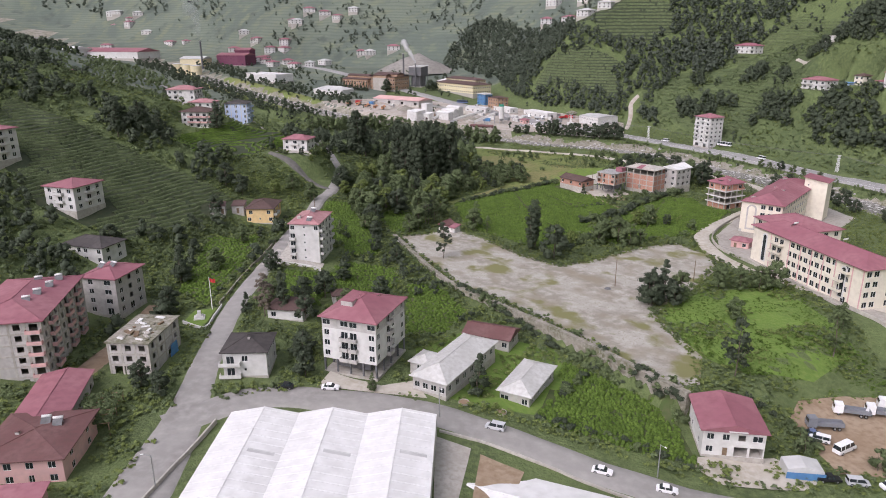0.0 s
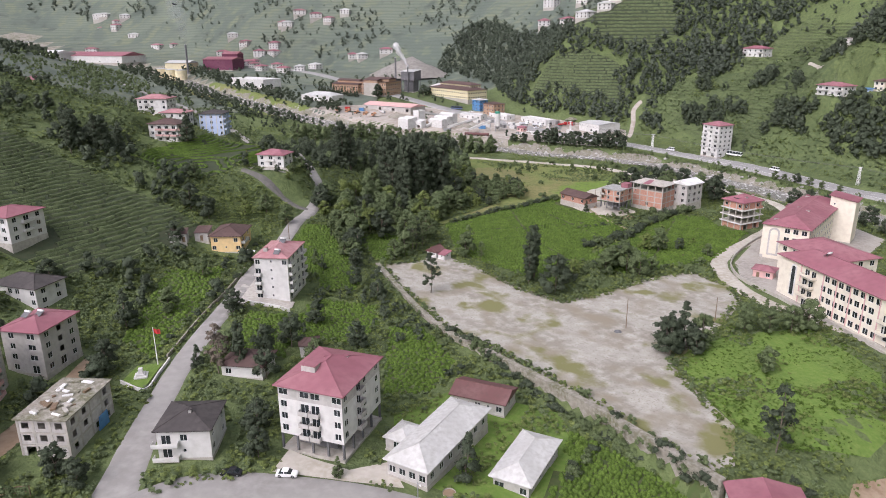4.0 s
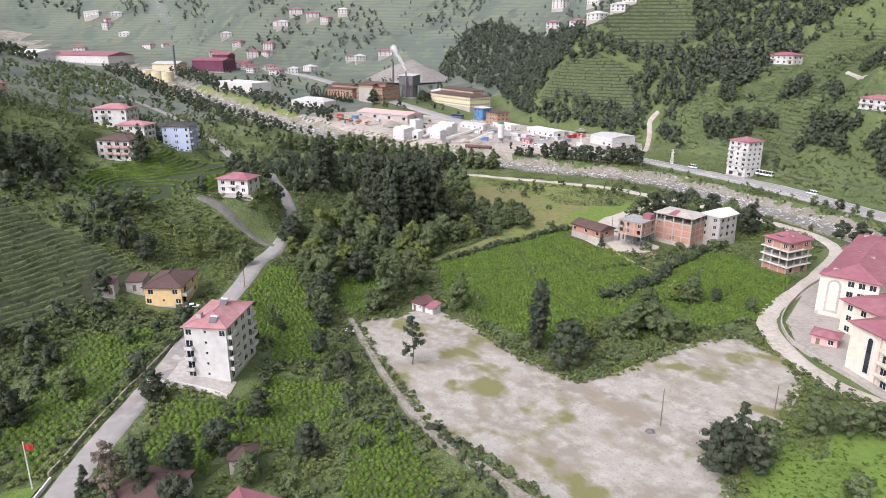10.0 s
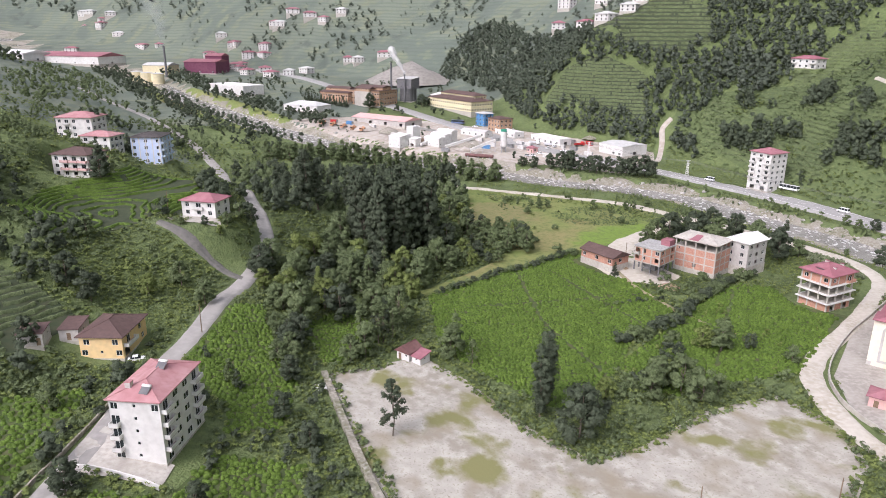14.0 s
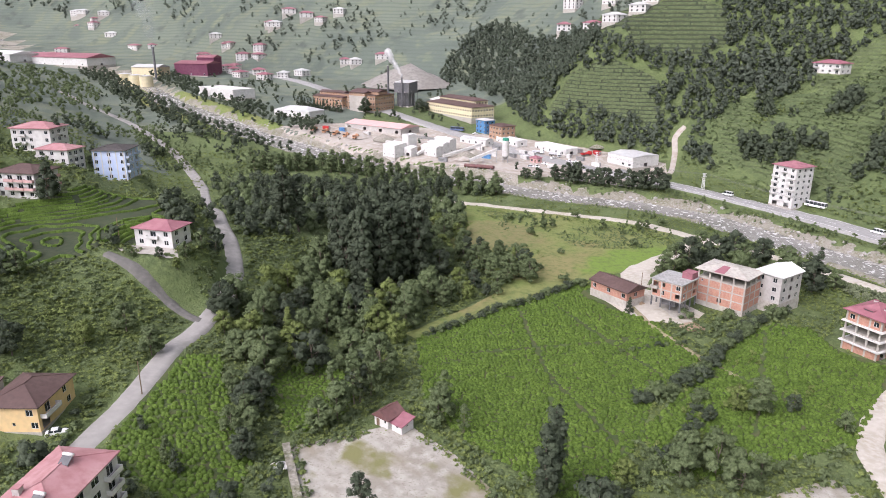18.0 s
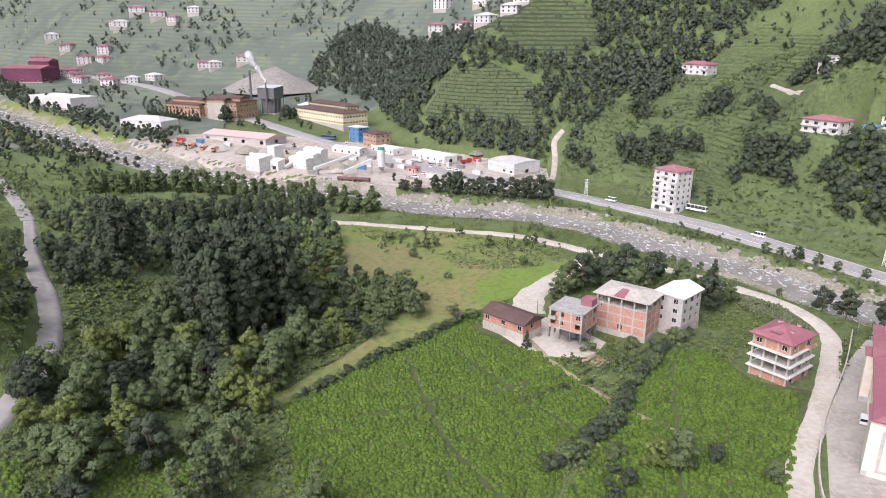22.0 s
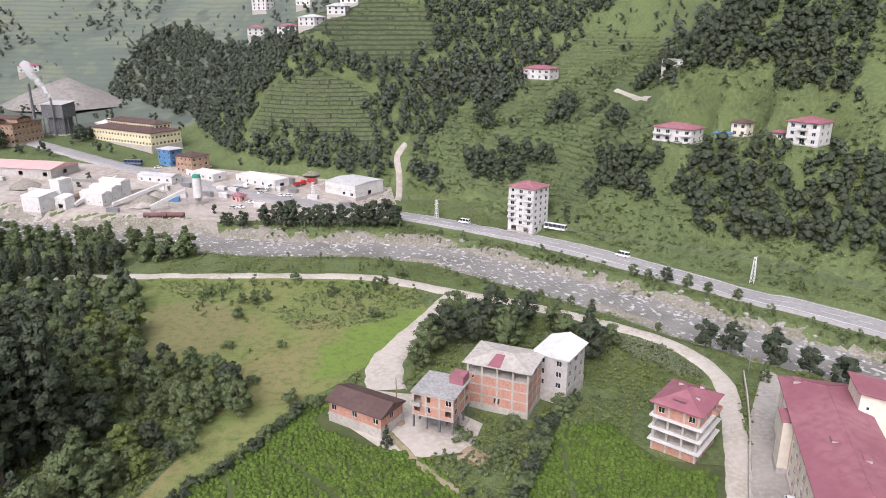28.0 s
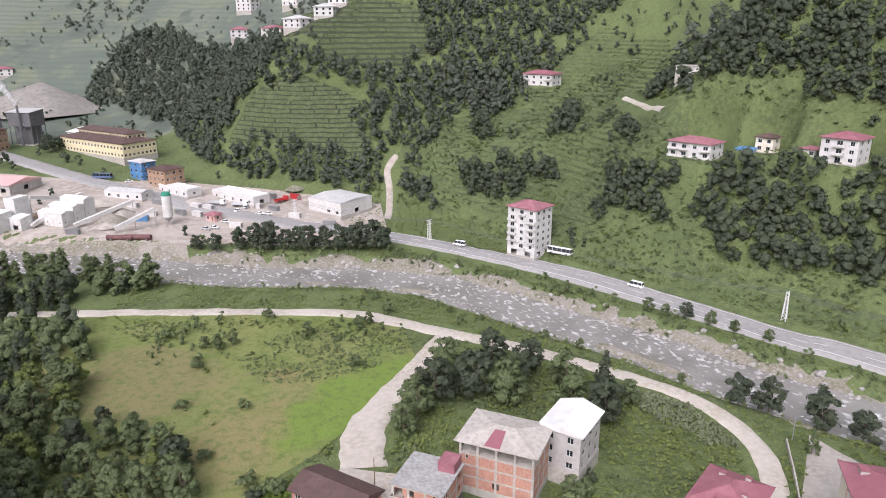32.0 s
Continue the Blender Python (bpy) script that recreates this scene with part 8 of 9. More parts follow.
grow("bank_trees", (-116, -66, 132, 300), 8.0, lambda x, y: (west(x, y) < 3) & ~bare(x, y) & patchy(x, y, 34, 41, 0.0), (4, 9), "leaf_dark", "dark orchard trees between the lane and the hill", room=10, clumps=22, per=10, leaf=0.1)
grow("valley_scrub", (-430, -70, 370, 720), 5.0, lambda x, y: (inside(VIEW, x, y) | ((west(x, y) > -60) & (west(x, y) < 10) & (y > 520))) & (np.abs(side_of(RIVER, x, y)) > 26) & ~bare(x, y) & (~open_west(x, y) | patchy(x, y, 20, 6, 0.5)) & patchy(x, y, 42, 43, 0.1), (2, 6), "leaf", "shrubs and small trees on the hill shoulder", room=9, clumps=10, per=8, leaf=0.14)
grow("valley_grass", (-330, -70, 370, 640), 3.2, lambda x, y: (inside(VIEW, x, y) | ((west(x, y) > -60) & (west(x, y) < 10) & (y > 500))) & ~bare(x, y) & patchy(x, y, 30, 44, -0.3), (0.8, 2.0), "leaf_light", "rough grass on the hill shoulder", room=6, **tuft)
grow("far_west_woods", (-440, -170, 560, 980), 8.5, lambda x, y: (west(x, y) > -8) & ~inside(VIEW, x, y) & patchy(x, y, 80, 63, -0.1), (4, 9), "leaf", "woods and hedges on the back of the western hill", room=11, clumps=9, per=6, leaf=0.17)
grow("valley_trees", (-330, 0, 640, 960), 9.0, lambda x, y: (north(x, y) < 0) & (west(x, y) < 0) & (np.abs(side_of(RIVER, x, y)) > 22) & patchy(x, y, 60, 66, 0.55), (4, 9), "leaf_dark", "tree clumps on the valley floor", room=16, clumps=10, per=7, leaf=0.15)
grow("grass_island", (98, 126, 245, 290), 1.2, lambda x, y: inside([(99, 278), (108, 281), (112, 270), (116, 254), (112, 251), (105, 260), (103, 270)], x, y), (0.5, 1.2), "leaf_light", "grassy island between the lot and the track", room=2, **tuft)
grow("field_tufts", (70, 128, 162, 238), 1.35, lambda x, y: inside(ROUGH, x, y) & patchy(x, y, 26, 72, -0.25), (0.35, 0.8), "tea", "hummocks of lush grass in the rough field", room=4, **tuft)
grow("knoll_shrubs", (-98, -56, 334, 380), 2.7, lambda x, y: (inside([(-84, 350), (-66, 353), (-58, 340), (-57, 362), (-62, 376), (-66, 366), (-70, 356)], x, y) | inside([(-98, 330), (-80, 342), (-64, 337), (-62, 326), (-90, 318)], x, y)) & patchy(x, y, 16, 81, -0.1), (1.2, 3.2), "leaf", "garden shrubs round the house on the knoll", room=4.5, clumps=10, per=9, leaf=0.16)
grow("knoll_grass", (-104, -56, 306, 380), 1.7, lambda x, y: open_west(x, y), (0.4, 1.0), "leaf_light", "bright grass round the knoll", room=4.5, **tuft)
SCHOOL_YARD = [(170, 352), (139, 320), (121, 295), (116, 277), (120, 263), (124, 244), (130, 214), (140, 196), (162, 204), (152, 262), (168, 292), (200, 325), (196, 372)]
grow("yard_grass", (150, 262, 190, 365), 2.1, lambda x, y: ~inside(SCHOOL_YARD, x, y) & (side_of(RIVER, x, y) < -17), (0.6, 1.6), "leaf_light", "rough grass between the school and the river", room=5, **tuft)
# boulders in the river
rs = np.random.RandomState(5)
n = 9500
i = rs.randint(0, len(rc) - 1, n)
sel = (rc[i, 1] > 240) & (rc[i, 1] < 760)
i = i[sel]
u = rs.normal(0, 1, len(i))
pick = rs.rand(len(i))
u = np.where(pick < 0.5, 11.5 + 3.0 * rs.normal(size=len(i)), np.where(pick < 0.9, -8.5 - 3.5 * np.abs(rs.normal(size=len(i))), u * 7))
u = np.clip(u, -17, 19)
p = rc[i] + rn[i] * u[:, None] + rs.uniform(-2.5, 2.5, (len(i), 2))
s = 0.22 + (0.9 + 0.4 * (u > 7)) * rs.rand(len(i)) ** 3.5
z = np.maximum(ground(p[:, 0], p[:, 1]), level[i] - 0.15) - 0.1 * s
ico = bmesh.new()
bmesh.ops.create_icosphere(ico, subdivisions=1, radius=1)
iv = np.array([v.co[:] for v in ico.verts])
it = np.array([[v.index for v in f.verts] for f in ico.faces])
ico.free()
bv = iv[None] * (0.7 + 0.6 * rs.rand(len(i), len(iv), 1)) * s[:, None, None] * np.array([1.2, 1.0, 0.75])
bv = bv + np.column_stack([p, z])[:, None]
bf = (np.arange(len(i))[:, None, None] * len(iv) + it).reshape(-1, 3)
M["boulder"] = surface("boulder", (0.33, 0.318, 0.295), (0.43, 0.42, 0.4), (0.23, 0.218, 0.198), 0.3, 1.2, 0.9, 0.4, 3.0)
tagged(new("river_boulders", fast_mesh("river_boulders", bv.reshape(-1, 3), bf, M["boulder"])), "pale grey boulders along the river", "boulders", kind="stuff")

# ---- vehicles ----
def paint(name, c, rough=0.35):
    return surface(name, c, tuple(min(1, q * 1.08) for q in c), tuple(q * 0.92 for q in c), 0.5, 2.0, rough, 0.0)


P = {"white": paint("white_car_paint", (0.78, 0.78, 0.78)), "black": paint("black_car_paint", (0.02, 0.02, 0.022)), "silver": paint("silver_car_paint", (0.5, 0.51, 0.52)), "blue": paint("blue_car_paint", (0.12, 0.16, 0.28)), "red": M["red_paint"], "orange": paint("orange_truck_paint", (0.45, 0.24, 0.14)), "grey": paint("grey_truck_paint", (0.2, 0.21, 0.23))}


def profile(pts, half, taper=0.0, z_taper=None):
    """A body from its side outline, narrowed towards its top."""
    n = len(pts)
    zs = [p[1] for p in pts]
    lo, hi = min(zs), max(zs)
    v = []
    for s in (-1, 1):
        for x, z in pts:
            k = 1 - taper * (z - lo) / (hi - lo)
            v.append((x, s * half * k, z))
    f = [tuple(range(n)), tuple(range(2 * n - 1, n - 1, -1))] + [(i, n + i, n + (i + 1) % n, (i + 1) % n) for i in range(n)]
    return v, f


def wheels(root, xs, half, r):
    for x in xs:
        for s in (-1, 1):
            w = part("wheel", tube(r, r, -0.12, 0.12, 14), M["rubber"], root)
            w.matrix_basis = pose(x, s * half, r, 90, 0, 0)
            part("rim", tube(r * 0.58, r * 0.55, -0.125, 0.125, 10), M["steel"], w)


def lamps(root, x, half, z, mat=None):
    for s in (-1, 1):
        bl = box_list()
        box(bl, x - 0.04, x + 0.04, s * half - 0.16, s * half + 0.16, z, z + 0.14)
        part("headlight", bl, mat or M["white_frame"], root)


KINDS = {
    "sedan": (4.4, 0.86, [(-2.2, 0.25), (2.2, 0.25), (2.2, 0.62), (1.9, 0.78), (1.0, 0.92), (-1.5, 0.98), (-2.15, 0.85)], [(-1.6, 0.95), (1.05, 0.9), (0.35, 1.42), (-0.9, 1.45)]),
    "van": (4.6, 0.9, [(-2.3, 0.3), (2.3, 0.3), (2.3, 0.8), (1.6, 1.05), (-2.3, 1.1)], [(-2.25, 1.06), (1.55, 1.02), (0.8, 1.8), (-2.2, 1.82)]),
    "minibus": (6.2, 1.0, [(-3.1, 0.35), (3.1, 0.35), (3.1, 1.0), (2.5, 1.3), (-3.1, 1.3)], [(-3.05, 1.26), (2.45, 1.26), (1.7, 2.35), (-3.0, 2.4)]),
    "bus": (11.5, 1.25, [(-5.75, 0.4), (5.75, 0.4), (5.75, 1.5), (-5.75, 1.5)], [(-5.7, 1.46), (5.7, 1.46), (5.5, 3.0), (-5.65, 3.0)]),
    "pickup": (5.0, 0.9, [(-2.5, 0.4), (2.5, 0.4), (2.5, 0.85), (1.2, 1.0), (-2.5, 1.0)], [(-0.6, 0.97), (1.2, 0.97), (0.7, 1.65), (-0.4, 1.68)]),
}


def car(kind, x, y, yaw, colour, label, lift=0.3, category="car"):
    L, half, low, cab = KINDS[kind]
    e = thing(kind + "_car" if kind == "sedan" else kind, label, category, x, y, height(x, y) + lift, yaw)
    part("body", profile(low, half), P[colour], e)
    part("cabin_glass", profile(cab, half * 0.95, 0.14), M["glass"], e)
    zt = max(z for _, z in cab)
    rx = [q for q, z in cab if z > zt - 0.1]
    bl = box_list()
    box(bl, min(rx) - 0.05, max(rx) + 0.05, -half * 0.83, half * 0.83, zt - 0.03, zt + 0.06)
    part("roof", bl, P[colour], e)
    for px in {"bus": (-5.4, -3.2, -1, 1.2, 3.4, 5.2), "minibus": (-2.9, -1.3, 0.4), "van": (-2.1, -0.6), "sedan": (-0.4,), "pickup": (0.1,)}[kind]:
        for s in (-1, 1):
            bl = box_list()
            box(bl, px - 0.07, px + 0.07, s * half * 0.89 - 0.05, s * half * 0.89 + 0.05, min(z for _, z in cab), zt)
            part("pillar", bl, P[colour], e)
    wheels(e, (-L * 0.31, L * 0.31), half - 0.1, 0.34 if kind != "bus" else 0.5)
    lamps(e, L / 2, half * 0.7, low[1][1] + 0.3)
    return e


def truck(x, y, yaw, cab, bed, label, drum=False, lift=0.3):
    e = thing("truck", label, "truck", x, y, height(x, y) + lift, yaw)
    part("cab", profile([(2.0, 0.6), (4.2, 0.6), (4.2, 1.6), (3.9, 2.9), (2.0, 3.0)], 1.2, 0.05), P[cab], e)
    bl = box_list()
    box(bl, 4.06, 4.16, -1.0, 1.0, 1.7, 2.6)
    o = part("windscreen", bl, M["glass"], e)
    bl = box_list()
    box(bl, -4.2, 2.0, -0.5, 0.5, 0.7, 1.0)
    part("chassis", bl, M["dark_grey"], e)
    if drum:
        d = part("mixer_drum", tube(0.7, 1.25, -2.6, 0.6, 14), P[bed], e, "tilted mixer drum")
        d.matrix_basis = pose(-0.6, 0, 2.3, 0, 76, 0)
    else:
        us = [-4.3, 1.85]
        fl = box_list()
        box(fl, -4.3, 1.85, -1.2, 1.2, 1.0, 1.15)
        part("bed_floor", fl, P[bed], e)
        for q in ((-4.3, 1.85, -1.2, -1.12), (-4.3, 1.85, 1.12, 1.2), (-4.3, -4.22, -1.11, 1.11), (1.77, 1.85, -1.11, 1.11)):
            bl = box_list()
            box(bl, *q, 1.154, 1.95)
            part("bed_side", bl, P[bed], e)
    wheels(e, (-3.2, -2.1, 3.0), 1.05, 0.48)
    lamps(e, 4.2, 0.85, 0.9)
    return e


car("sedan", -40, 157, 176, "black", "black sedan parked at the roadside")
car("sedan", -28.5, 156.5, -4, "white", "white hatchback parked below the apartment block")
car("van", 12, 141.5, 157, "silver", "silver-white van driving along the street")
car("sedan", 34, 128, -22, "white", "white car on the village street")
car("sedan", 46.5, 123, -18, "white", "white car parked by the street wall")
car("pickup", 84, 129.5, -4, "black", "black pickup parked by the truck yard")
car("van", 89.5, 128, -10, "silver", "silver van parked by the street")
car("sedan", 96, 127, 10, "white", "white sedan beside the shrubs")
car("minibus", 93.5, 140.5, 28, "white", "white minibus on the sandy yard")
car("van", 89.8, 144.6, 150, "white", "small white van on the sandy yard")
car("sedan", 89.2, 147.4, 160, "blue", "dark blue car beside the trucks")
truck(104, 156.5, 162, "white", "grey", "tipper truck with a white cab on the yard")
truck(94, 150.5, 172, "grey", "grey", "dark grey tipper truck on the yard")
truck(112, 156, 160, "white", "grey", "white-cabbed tipper truck on the yard")
truck(117, 159, 160, "white", "grey", "third tipper truck in the row")
car("sedan", -68.5, 283.5, 20, "white", "white car beside the yellow house", lift=0.1)
car("minibus", 176, 548, 128, "white", "white minibus on the highway", lift=0.75, category="bus")
car("bus", 209.5, 514, -57, "white", "white coach parked by the cream apartment house", lift=0.5, category="bus")
truck(199, 523, -57, "white", "silver", "white lorry in front of the apartment house", lift=0.6)
car("minibus", 219, 473, 116, "white", "white van on the highway", lift=0.75, category="bus")
car("van", 151, 322, 50, "white", "white van in the school yard")
for x, y, yaw, c in ((86, 629, 40, "white"), (91, 633, 40, "silver"), (78, 614, -40, "white"), (96, 622, -35, "white"), (72, 607, -40, "white"), (68, 606, -40, "silver"), (100, 620, -35, "white"), (63, 688, 30, "white"), (58, 693, 20, "silver"), (34, 694, 10, "white")):
    car("sedan", x, y, yaw, c, "car parked in the works yard")
truck(110, 637, 30, "red", "red", "red lorry in the works yard")
car("bus", 41, 712, -40, "red", "red coach beside the works office", category="bus")
car("bus", 20, 706, -30, "blue", "blue coach parked by the wide hall", category="bus")
for x, y in ((-92, 699), (-82, 693), (-73, 688), (-64, 681), (-56, 676)):
    truck(x, y, -115, "orange", "orange", "orange concrete mixer lorry in a row", drum=True)
truck(88, 636, -30, "white", "silver", "white lorry in the works yard")
truck(77, 642, -30, "white", "silver", "white lorry by the long shed")

# ---- poles, pylons and wires ----
def pole(name, x, y, h, label, mat="wood", arm=0.0, yaw=0):
    e = thing(name, label, "pole", x, y, height(x, y), yaw)
    part("shaft", tube(0.16, 0.1, -0.8, h, 8), M[mat], e)
    if arm:
        part("arm", beams([((0, 0, h - 0.2), (0, -arm, h + 0.3))], 0.05), M["steel"], e)
        bl = box_list()
        box(bl, -0.14, 0.14, -arm - 0.5, -arm + 0.1, h + 0.24, h + 0.36)
        part("lamp_head", bl, M["white_frame"], e)
    return e


pole("wooden_pole", 61, 231, 10, "bare wooden pole on the gravel lot")
pole("wooden_pole", 91, 237, 8, "bare wooden pole beside the trees")
pole("street_lamp", -1, 144.5, 8, "thin grey street lamp", "steel", 1.4, 20)
pole("street_lamp", 46, 128, 8, "thin grey street lamp by the field", "steel", 1.4, 20)
pole("street_lamp", -57, 117, 8, "thin grey street lamp at the junction", "steel", 1.4, -80)
pole("utility_pole", -88, 361, 9, "wooden utility pole below the knoll house")
pole("utility_pole", 86, 392, 9, "dark utility pole beside the brown-roofed house")
pole("utility_pole", -57, 300, 9, "wooden utility pole by the lane")
pole("utility_pole", 190, 372, 7, "lamp post at the school corner", "steel", 1.2, 60)
fp = pole("flagpole", -72, 201, 11, "white flagpole with a red flag", "white_frame")
flag = [(0.1 + 1.7 * i / 8, 0.16 * math.sin(i * 1.1), 9.3 + 1.3 * j - 0.25 * i / 8) for j in (0, 1) for i in range(9)]
flag += [(a, b + 0.02, c) for a, b, c in flag]
ff = [(i, i + 1, i + 10, i + 9) for i in range(8)] + [(i + 18 + 9, i + 18 + 10, i + 18 + 1, i + 18) for i in range(8)]
part("flag", (flag, ff), M["red_paint"], fp, "red cloth flag", True)
PYLONS = [(244.5, 424.5, 10.5), (166, 561, 10.5), (296, 290, 11), (112, 611, 10)]
for x, y, h in PYLONS:
    e = thing("lattice_pylon", "pale steel lattice power pylon", "pylon", x, y, height(x, y), 25, "power pylons")
    b, t = 0.75, 0.35
    for sx, sy in ((-1, -1), (1, -1), (1, 1), (-1, 1)):
        part("leg", beams([((sx * b, sy * b, -0.6), (sx * t, sy * t, h))], 0.09), M["white_frame"], e)
    n = 8
    for k in range(n):
        z0, z1 = h * k / n, h * (k + 1) / n
        q0, q1 = b + (t - b) * k / n, b + (t - b) * (k + 1) / n
        lines = []
        for (ax, ay), (bx, by) in (((-1, -1), (1, -1)), ((1, -1), (1, 1)), ((1, 1), (-1, 1)), ((-1, 1), (-1, -1))):
            lines.append(((ax * q0, ay * q0, z0), (bx * q1, by * q1, z1)))
        part("brace", beams(lines, 0.06), M["white_frame"], e)
    for z in (h - 0.3, h - 2.2):
        part("crossarm", beams([((-1.9, 0, z), (1.9, 0, z))], 0.1), M["white_frame"], e)


def wire(p, q, sag, label="thin dark power cable"):
    p, q = Vector(p), Vector(q)
    across = (q - p).cross(Vector((0, 0, 1))).normalized() * 0.05
    v = []
    for i in range(15):
        u = i / 14
        c = p.lerp(q, u) - Vector((0, 0, sag * 4 * u * (1 - u)))
        v += [tuple(c + across), tuple(c + Vector((0, 0, 0.07))), tuple(c - across)]
    f = [(3 * i + k, 3 * i + (k + 1) % 3, 3 * i + 3 + (k + 1) % 3, 3 * i + 3 + k) for i in range(14) for k in range(3)] + [(2, 1, 0), (42, 43, 44)]
    tagged(new("power_cable", mesh_from("power_cable", v, f, M["dark_grey"])), label, "cable", "power cables")


order = [PYLONS[2], PYLONS[0], PYLONS[1], PYLONS[3]]
for (ax, ay, ah), (bx, by, bh) in zip(order, order[1:]):
    for s in (-1.8, 0.0, 1.8):
        c, d = math.cos(radians(25)), math.sin(radians(25))
        wire((ax + s * c, ay + s * d, height(ax, ay) + ah - 0.4), (bx + s * c, by + s * d, height(bx, by) + bh - 0.4), 2.2)

# ---- odds and ends ----
def heap(name, x, y, r, h, mat, label, seed=1):
    rs2 = np.random.RandomState(seed)
    v, f = [(0, 0, h)], []
    n = 16
    for k, (rr, hh) in enumerate(((0.35, 0.62), (0.7, 0.28), (1.0, -0.08))):
        for i in range(n):
            w = rr * r * (0.85 + 0.3 * rs2.rand())
            v.append((w * math.cos(2 * math.pi * i / n), w * math.sin(2 * math.pi * i / n), h * hh * (0.85 + 0.3 * rs2.rand())))
    for i in range(n):
        j = (i + 1) % n
        f.append((0, 1 + i, 1 + j))
        for k in range(2):
            a = 1 + k * n
            f.append((a + i, a + n + i, a + n + j, a + j))
    o = tagged(new(name, mesh_from(name, v, f, mat)), label, "heap")
    o.matrix_world = pose(x, y, height(x, y) + 0.1)
    return o


for i, (x, y, r, h, mt) in enumerate(((30, 640, 8, 4, "gravel"), (6, 640, 7, 3, "works_dirt"), (26, 632, 8, 3.5, "rubble"), (-36, 676, 9, 4, "rubble"), (-56, 684, 11, 4, "works_dirt"), (24, 624, 6, 2.2, "works_dirt"), (120, 650, 6, 2.2, "rubble"), (150, 600, 5, 2, "works_dirt"), (-4, 650, 7, 2.6, "soil"), (18, 646, 6, 2.0, "works_dirt"), (98, 640, 5, 1.8, "dirt_road"), (66, 650, 6, 2.0, "works_dirt"), (20, 660, 7, 2.6, "dirt_road"))):
    heap("gravel_cone", x, y, r, h, M[mt], "heap of grey-brown aggregate in the works yard", i)
heap("tailings_cone", -30, 930, 52, 22, M["tailings"], "large dark grey tailings tip behind the furnace house", 21)
heap("rubbish_pile", -21, 284, 2.2, 0.8, M["white_roof"], "pale heap of rubbish beside the lot wall", 9)
heap("rubble_heap", 58, 229, 1.4, 0.7, M["dark_grey"], "small dark heap on the gravel lot", 12)
heap("soil_cone", 96, 364, 4, 1.0, M["soil"], "reddish heap of spilled brick earth", 13)
heap("soil_cone", 84, 384, 1.6, 1.0, M["soil"], "small red-brown pile in the dusty yard", 15)
tent = thing("tarpaulin_shelter", "grey-topped shelter hung with blue tarpaulin", "shelter", 79.5, 132.5, height(79.5, 132.5), -8)
part("cover", profile([(-4, 0), (4, 0), (3.8, 2.4), (0, 3.2), (-3.8, 2.5)], 2.6, 0.1), M["grey_roof"], tent)
bl = box_list()
box(bl, -4.05, 4.1, -2.72, -2.64, 0, 1.9)
part("tarpaulin", bl, M["blue_sheet"], tent, "bright blue tarpaulin")
b3 = bpy.data.objects["unfinished_house"]
rs = np.random.RandomState(8)
roof_z = b3.location.z + 9.3
for i in range(26):
    bl = box_list()
    a, b, c = rs.uniform(0.3, 1.6), rs.uniform(0.2, 0.6), rs.uniform(0.1, 0.5)
    box(bl, -a, a, -b, b, 0, c)
    u, w = rs.uniform(-4.2, 4.2), rs.uniform(-7.6, 7.6)
    o = tagged(new("plank" if a > 0.9 else "crate", mesh_from("crate", *bl, M[rs.choice(["wood", "concrete", "white_roof", "rubble"])], False)), "weathered building material lying on the flat roof", "lumber", "litter on the flat roof")
    o.matrix_world = pose(b3.location.x, b3.location.y, roof_z, 0, 0, -4) @ pose(u, w, 0, 0, 0, rs.uniform(0, 180))
sheet_ = thing("tarpaulin", "bright blue tarpaulin hanging on the unfinished house", "tarpaulin", -73.8, 173.5, height(-73.8, 173.5), 80)
part("cloth", profile([(-1.8, 0), (1.8, 0.2), (1.6, 3.6), (-1.2, 3.2)], 0.12), M["blue_sheet"], sheet_)
for x, y in ((-3, 155.5), (6, 152.5)):
    t = thing("planter", "round pale concrete planter on the verge", "planter", x + 8, y - 3, height(x + 8, y - 3))
    part("rim", tube(1.3, 1.4, -0.3, 0.5, 16, cap=False), M["concrete"], t)
    part("earth", tube(1.25, 1.25, -0.3, 0.35, 16), M["soil"], t)
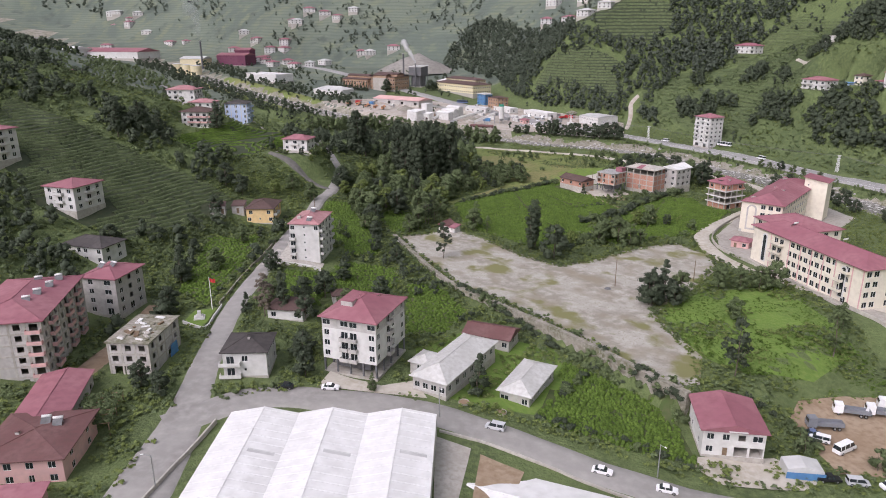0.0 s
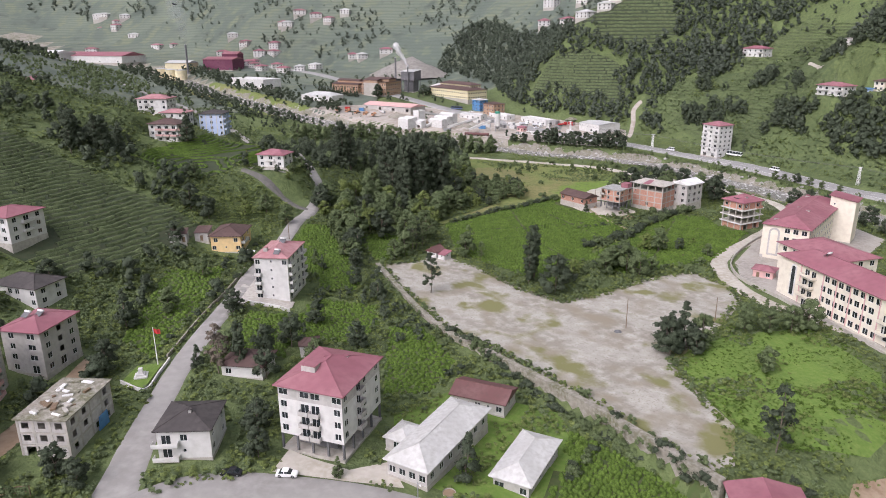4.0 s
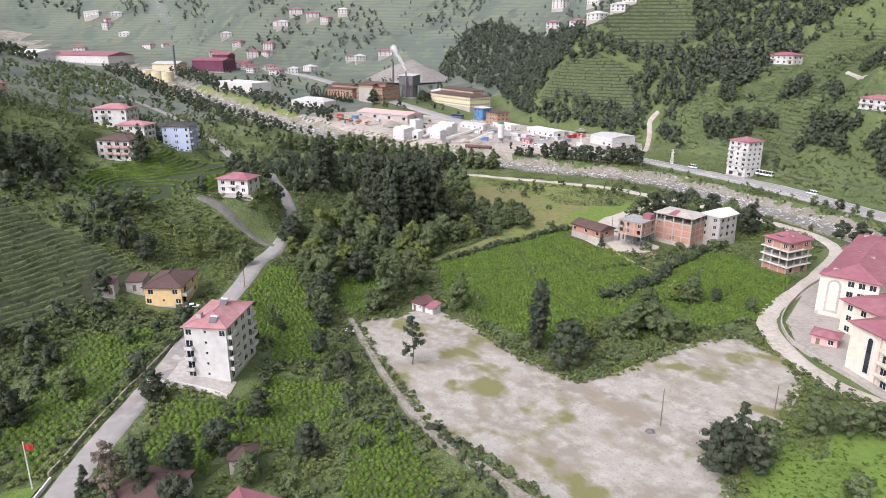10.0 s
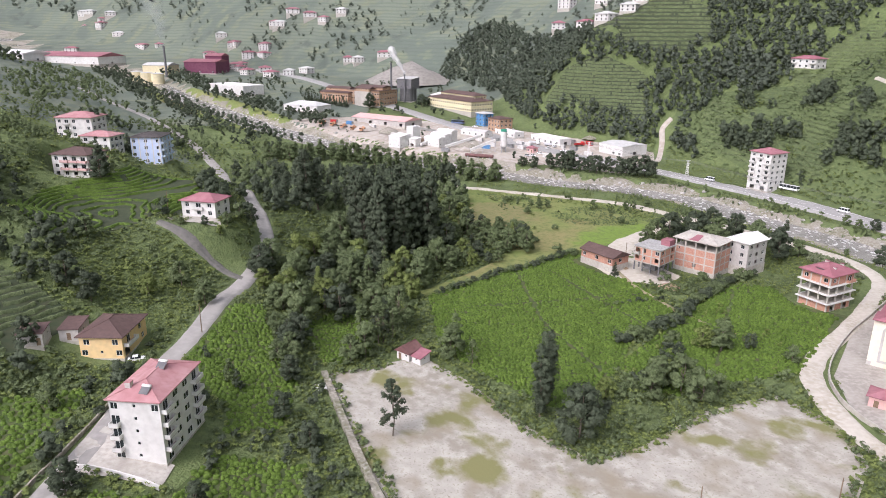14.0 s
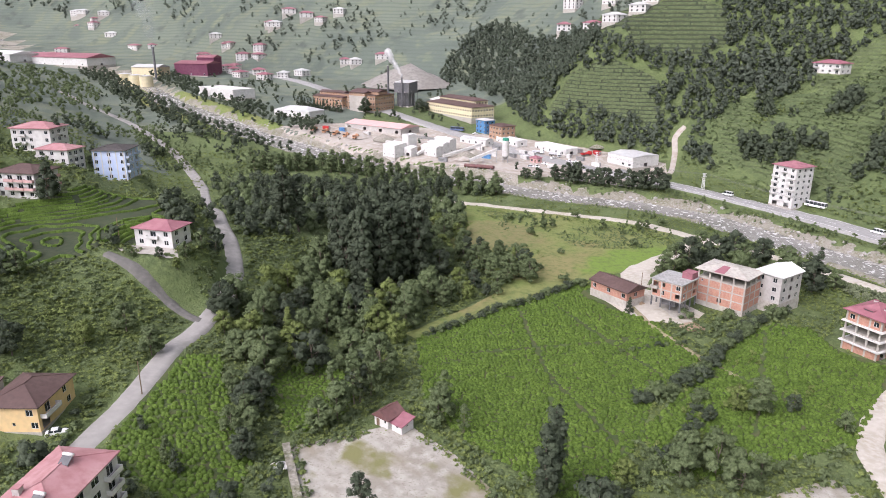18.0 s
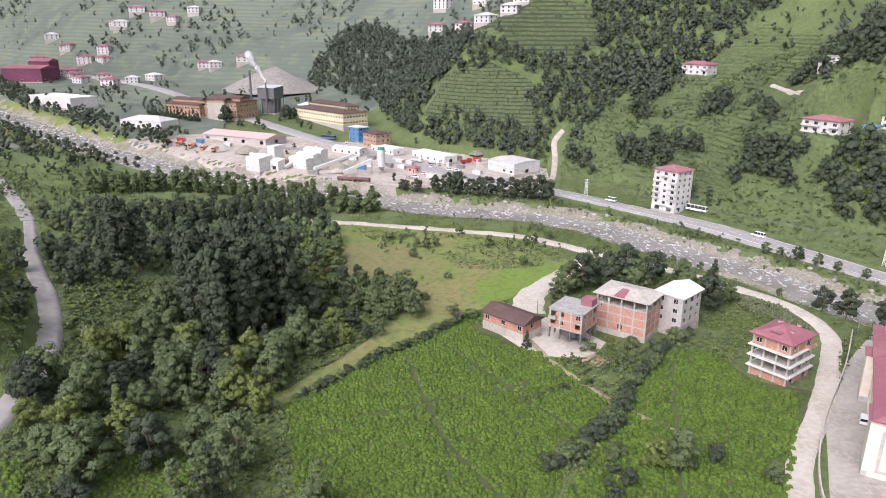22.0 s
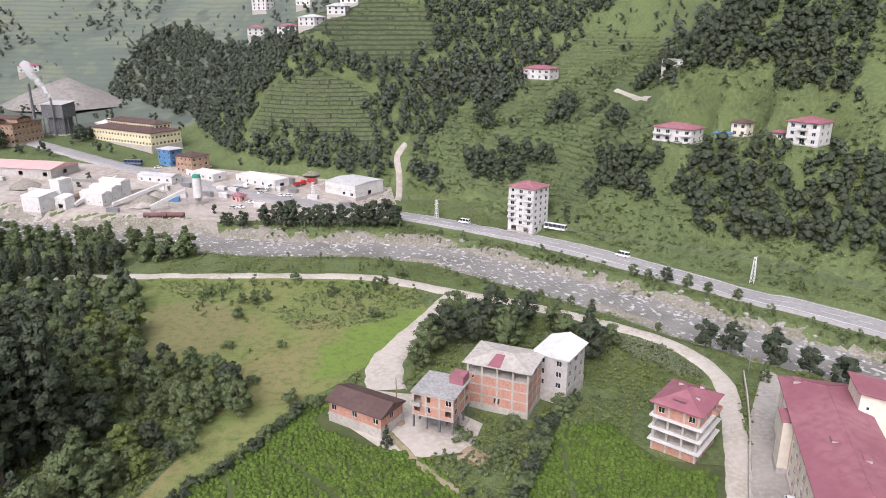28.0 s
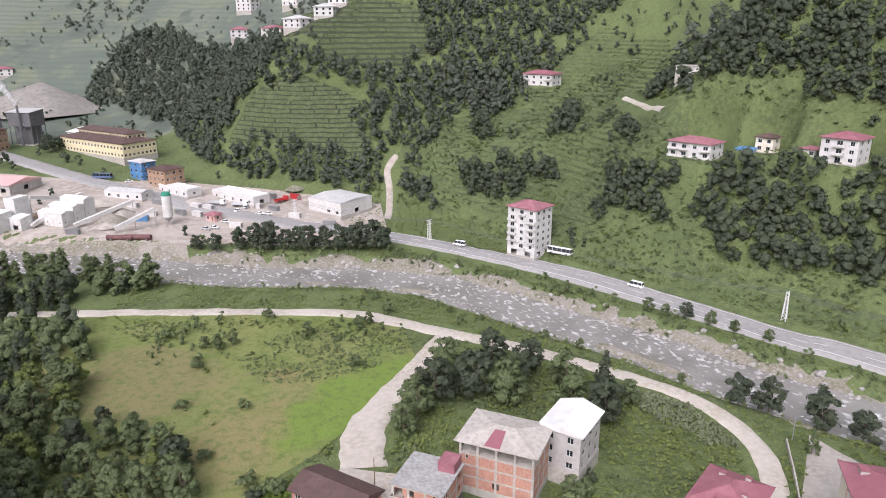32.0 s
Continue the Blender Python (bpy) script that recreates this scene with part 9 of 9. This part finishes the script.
# vines on the pergola beside the barn
pg = thing("pergola", "vine-covered pergola beside the barn", "pergola", -80, 142, height(-80, 142), 12)
for u in (-4, 4):
    for w in (-7, 0, 7):
        part("post", beams([((u, w, -0.5), (u, w, 3.2))], 0.09), M["wood"], pg)
for w in np.arange(-7, 7.1, 2):
    part("rafter", beams([((-4.3, w, 3.25), (4.3, w, 3.25))], 0.07), M["wood"], pg)
vx = np.column_stack([rs.uniform(-4.2, 4.2, 170), rs.uniform(-7.3, 7.3, 170), rs.uniform(3.3, 3.8, 170)])
v, f, nn = leaves(vx, np.full(170, 0.5), 14, 0.45, rs, 0.5)
part("vine", fast_mesh("vine", v, f, M["leaf"], True, nn), None, pg)
# bluish smoke drifting from the far stack
M["smoke"] = bpy.data.materials.new("smoke")
M["smoke"].use_nodes = True
sk = M["smoke"].node_tree.nodes["Principled BSDF"]
sk.inputs["Base Color"].default_value, sk.inputs["Alpha"].default_value, sk.inputs["Roughness"].default_value = (0.75, 0.8, 0.86, 1), 0.03, 1.0
puff = bmesh.new()
bmesh.ops.create_icosphere(puff, subdivisions=3, radius=1)
qv = np.array([v.co[:] for v in puff.verts])
qf = np.array([[v.index for v in f.verts] for f in puff.faces])
puff.free()
pv, pf = [], []
for i in range(46):
    k = (i / 45) ** 0.8
    c = np.array([-318 - 70 * k ** 1.5 + rs.normal() * 10 * k, 950 + 20 * k + rs.normal() * 8 * k, height(-318, 950) + 34 + 190 * k + rs.normal() * 6 * k])
    pv.append(qv * (3 + 26 * k) * rs.uniform(0.75, 1.25) + c)
    pf.append(qf + len(qv) * i)
tagged(new("smoke_plume", fast_mesh("smoke_plume", np.concatenate(pv), np.concatenate(pf), M["smoke"], True)), "thin bluish smoke rising from the far factory stack", "smoke", kind="stuff")
# steam above the furnace house
M["steam"] = bpy.data.materials.new("steam")
M["steam"].use_nodes = True
sb = M["steam"].node_tree.nodes["Principled BSDF"]
sb.inputs["Base Color"].default_value, sb.inputs["Alpha"].default_value, sb.inputs["Roughness"].default_value = (0.9, 0.9, 0.9, 1), 0.3, 1.0
pv, pf = [], []
for i in range(16):
    k = i / 15
    c = np.array([-30 - 13 * k + rs.uniform(-1, 1), 795 + 3 * k, height(-30, 795) + 27 + 22 * k])
    q = iv * (1.2 + 2.6 * k) * rs.uniform(0.8, 1.2, (len(iv), 1)) + c
    pf.append(it + len(iv) * i)
    pv.append(q)
tagged(new("steam_plume", fast_mesh("steam_plume", np.concatenate(pv), np.concatenate(pf), M["steam"], True)), "thin white plume of steam above the furnace house", "steam", kind="stuff")
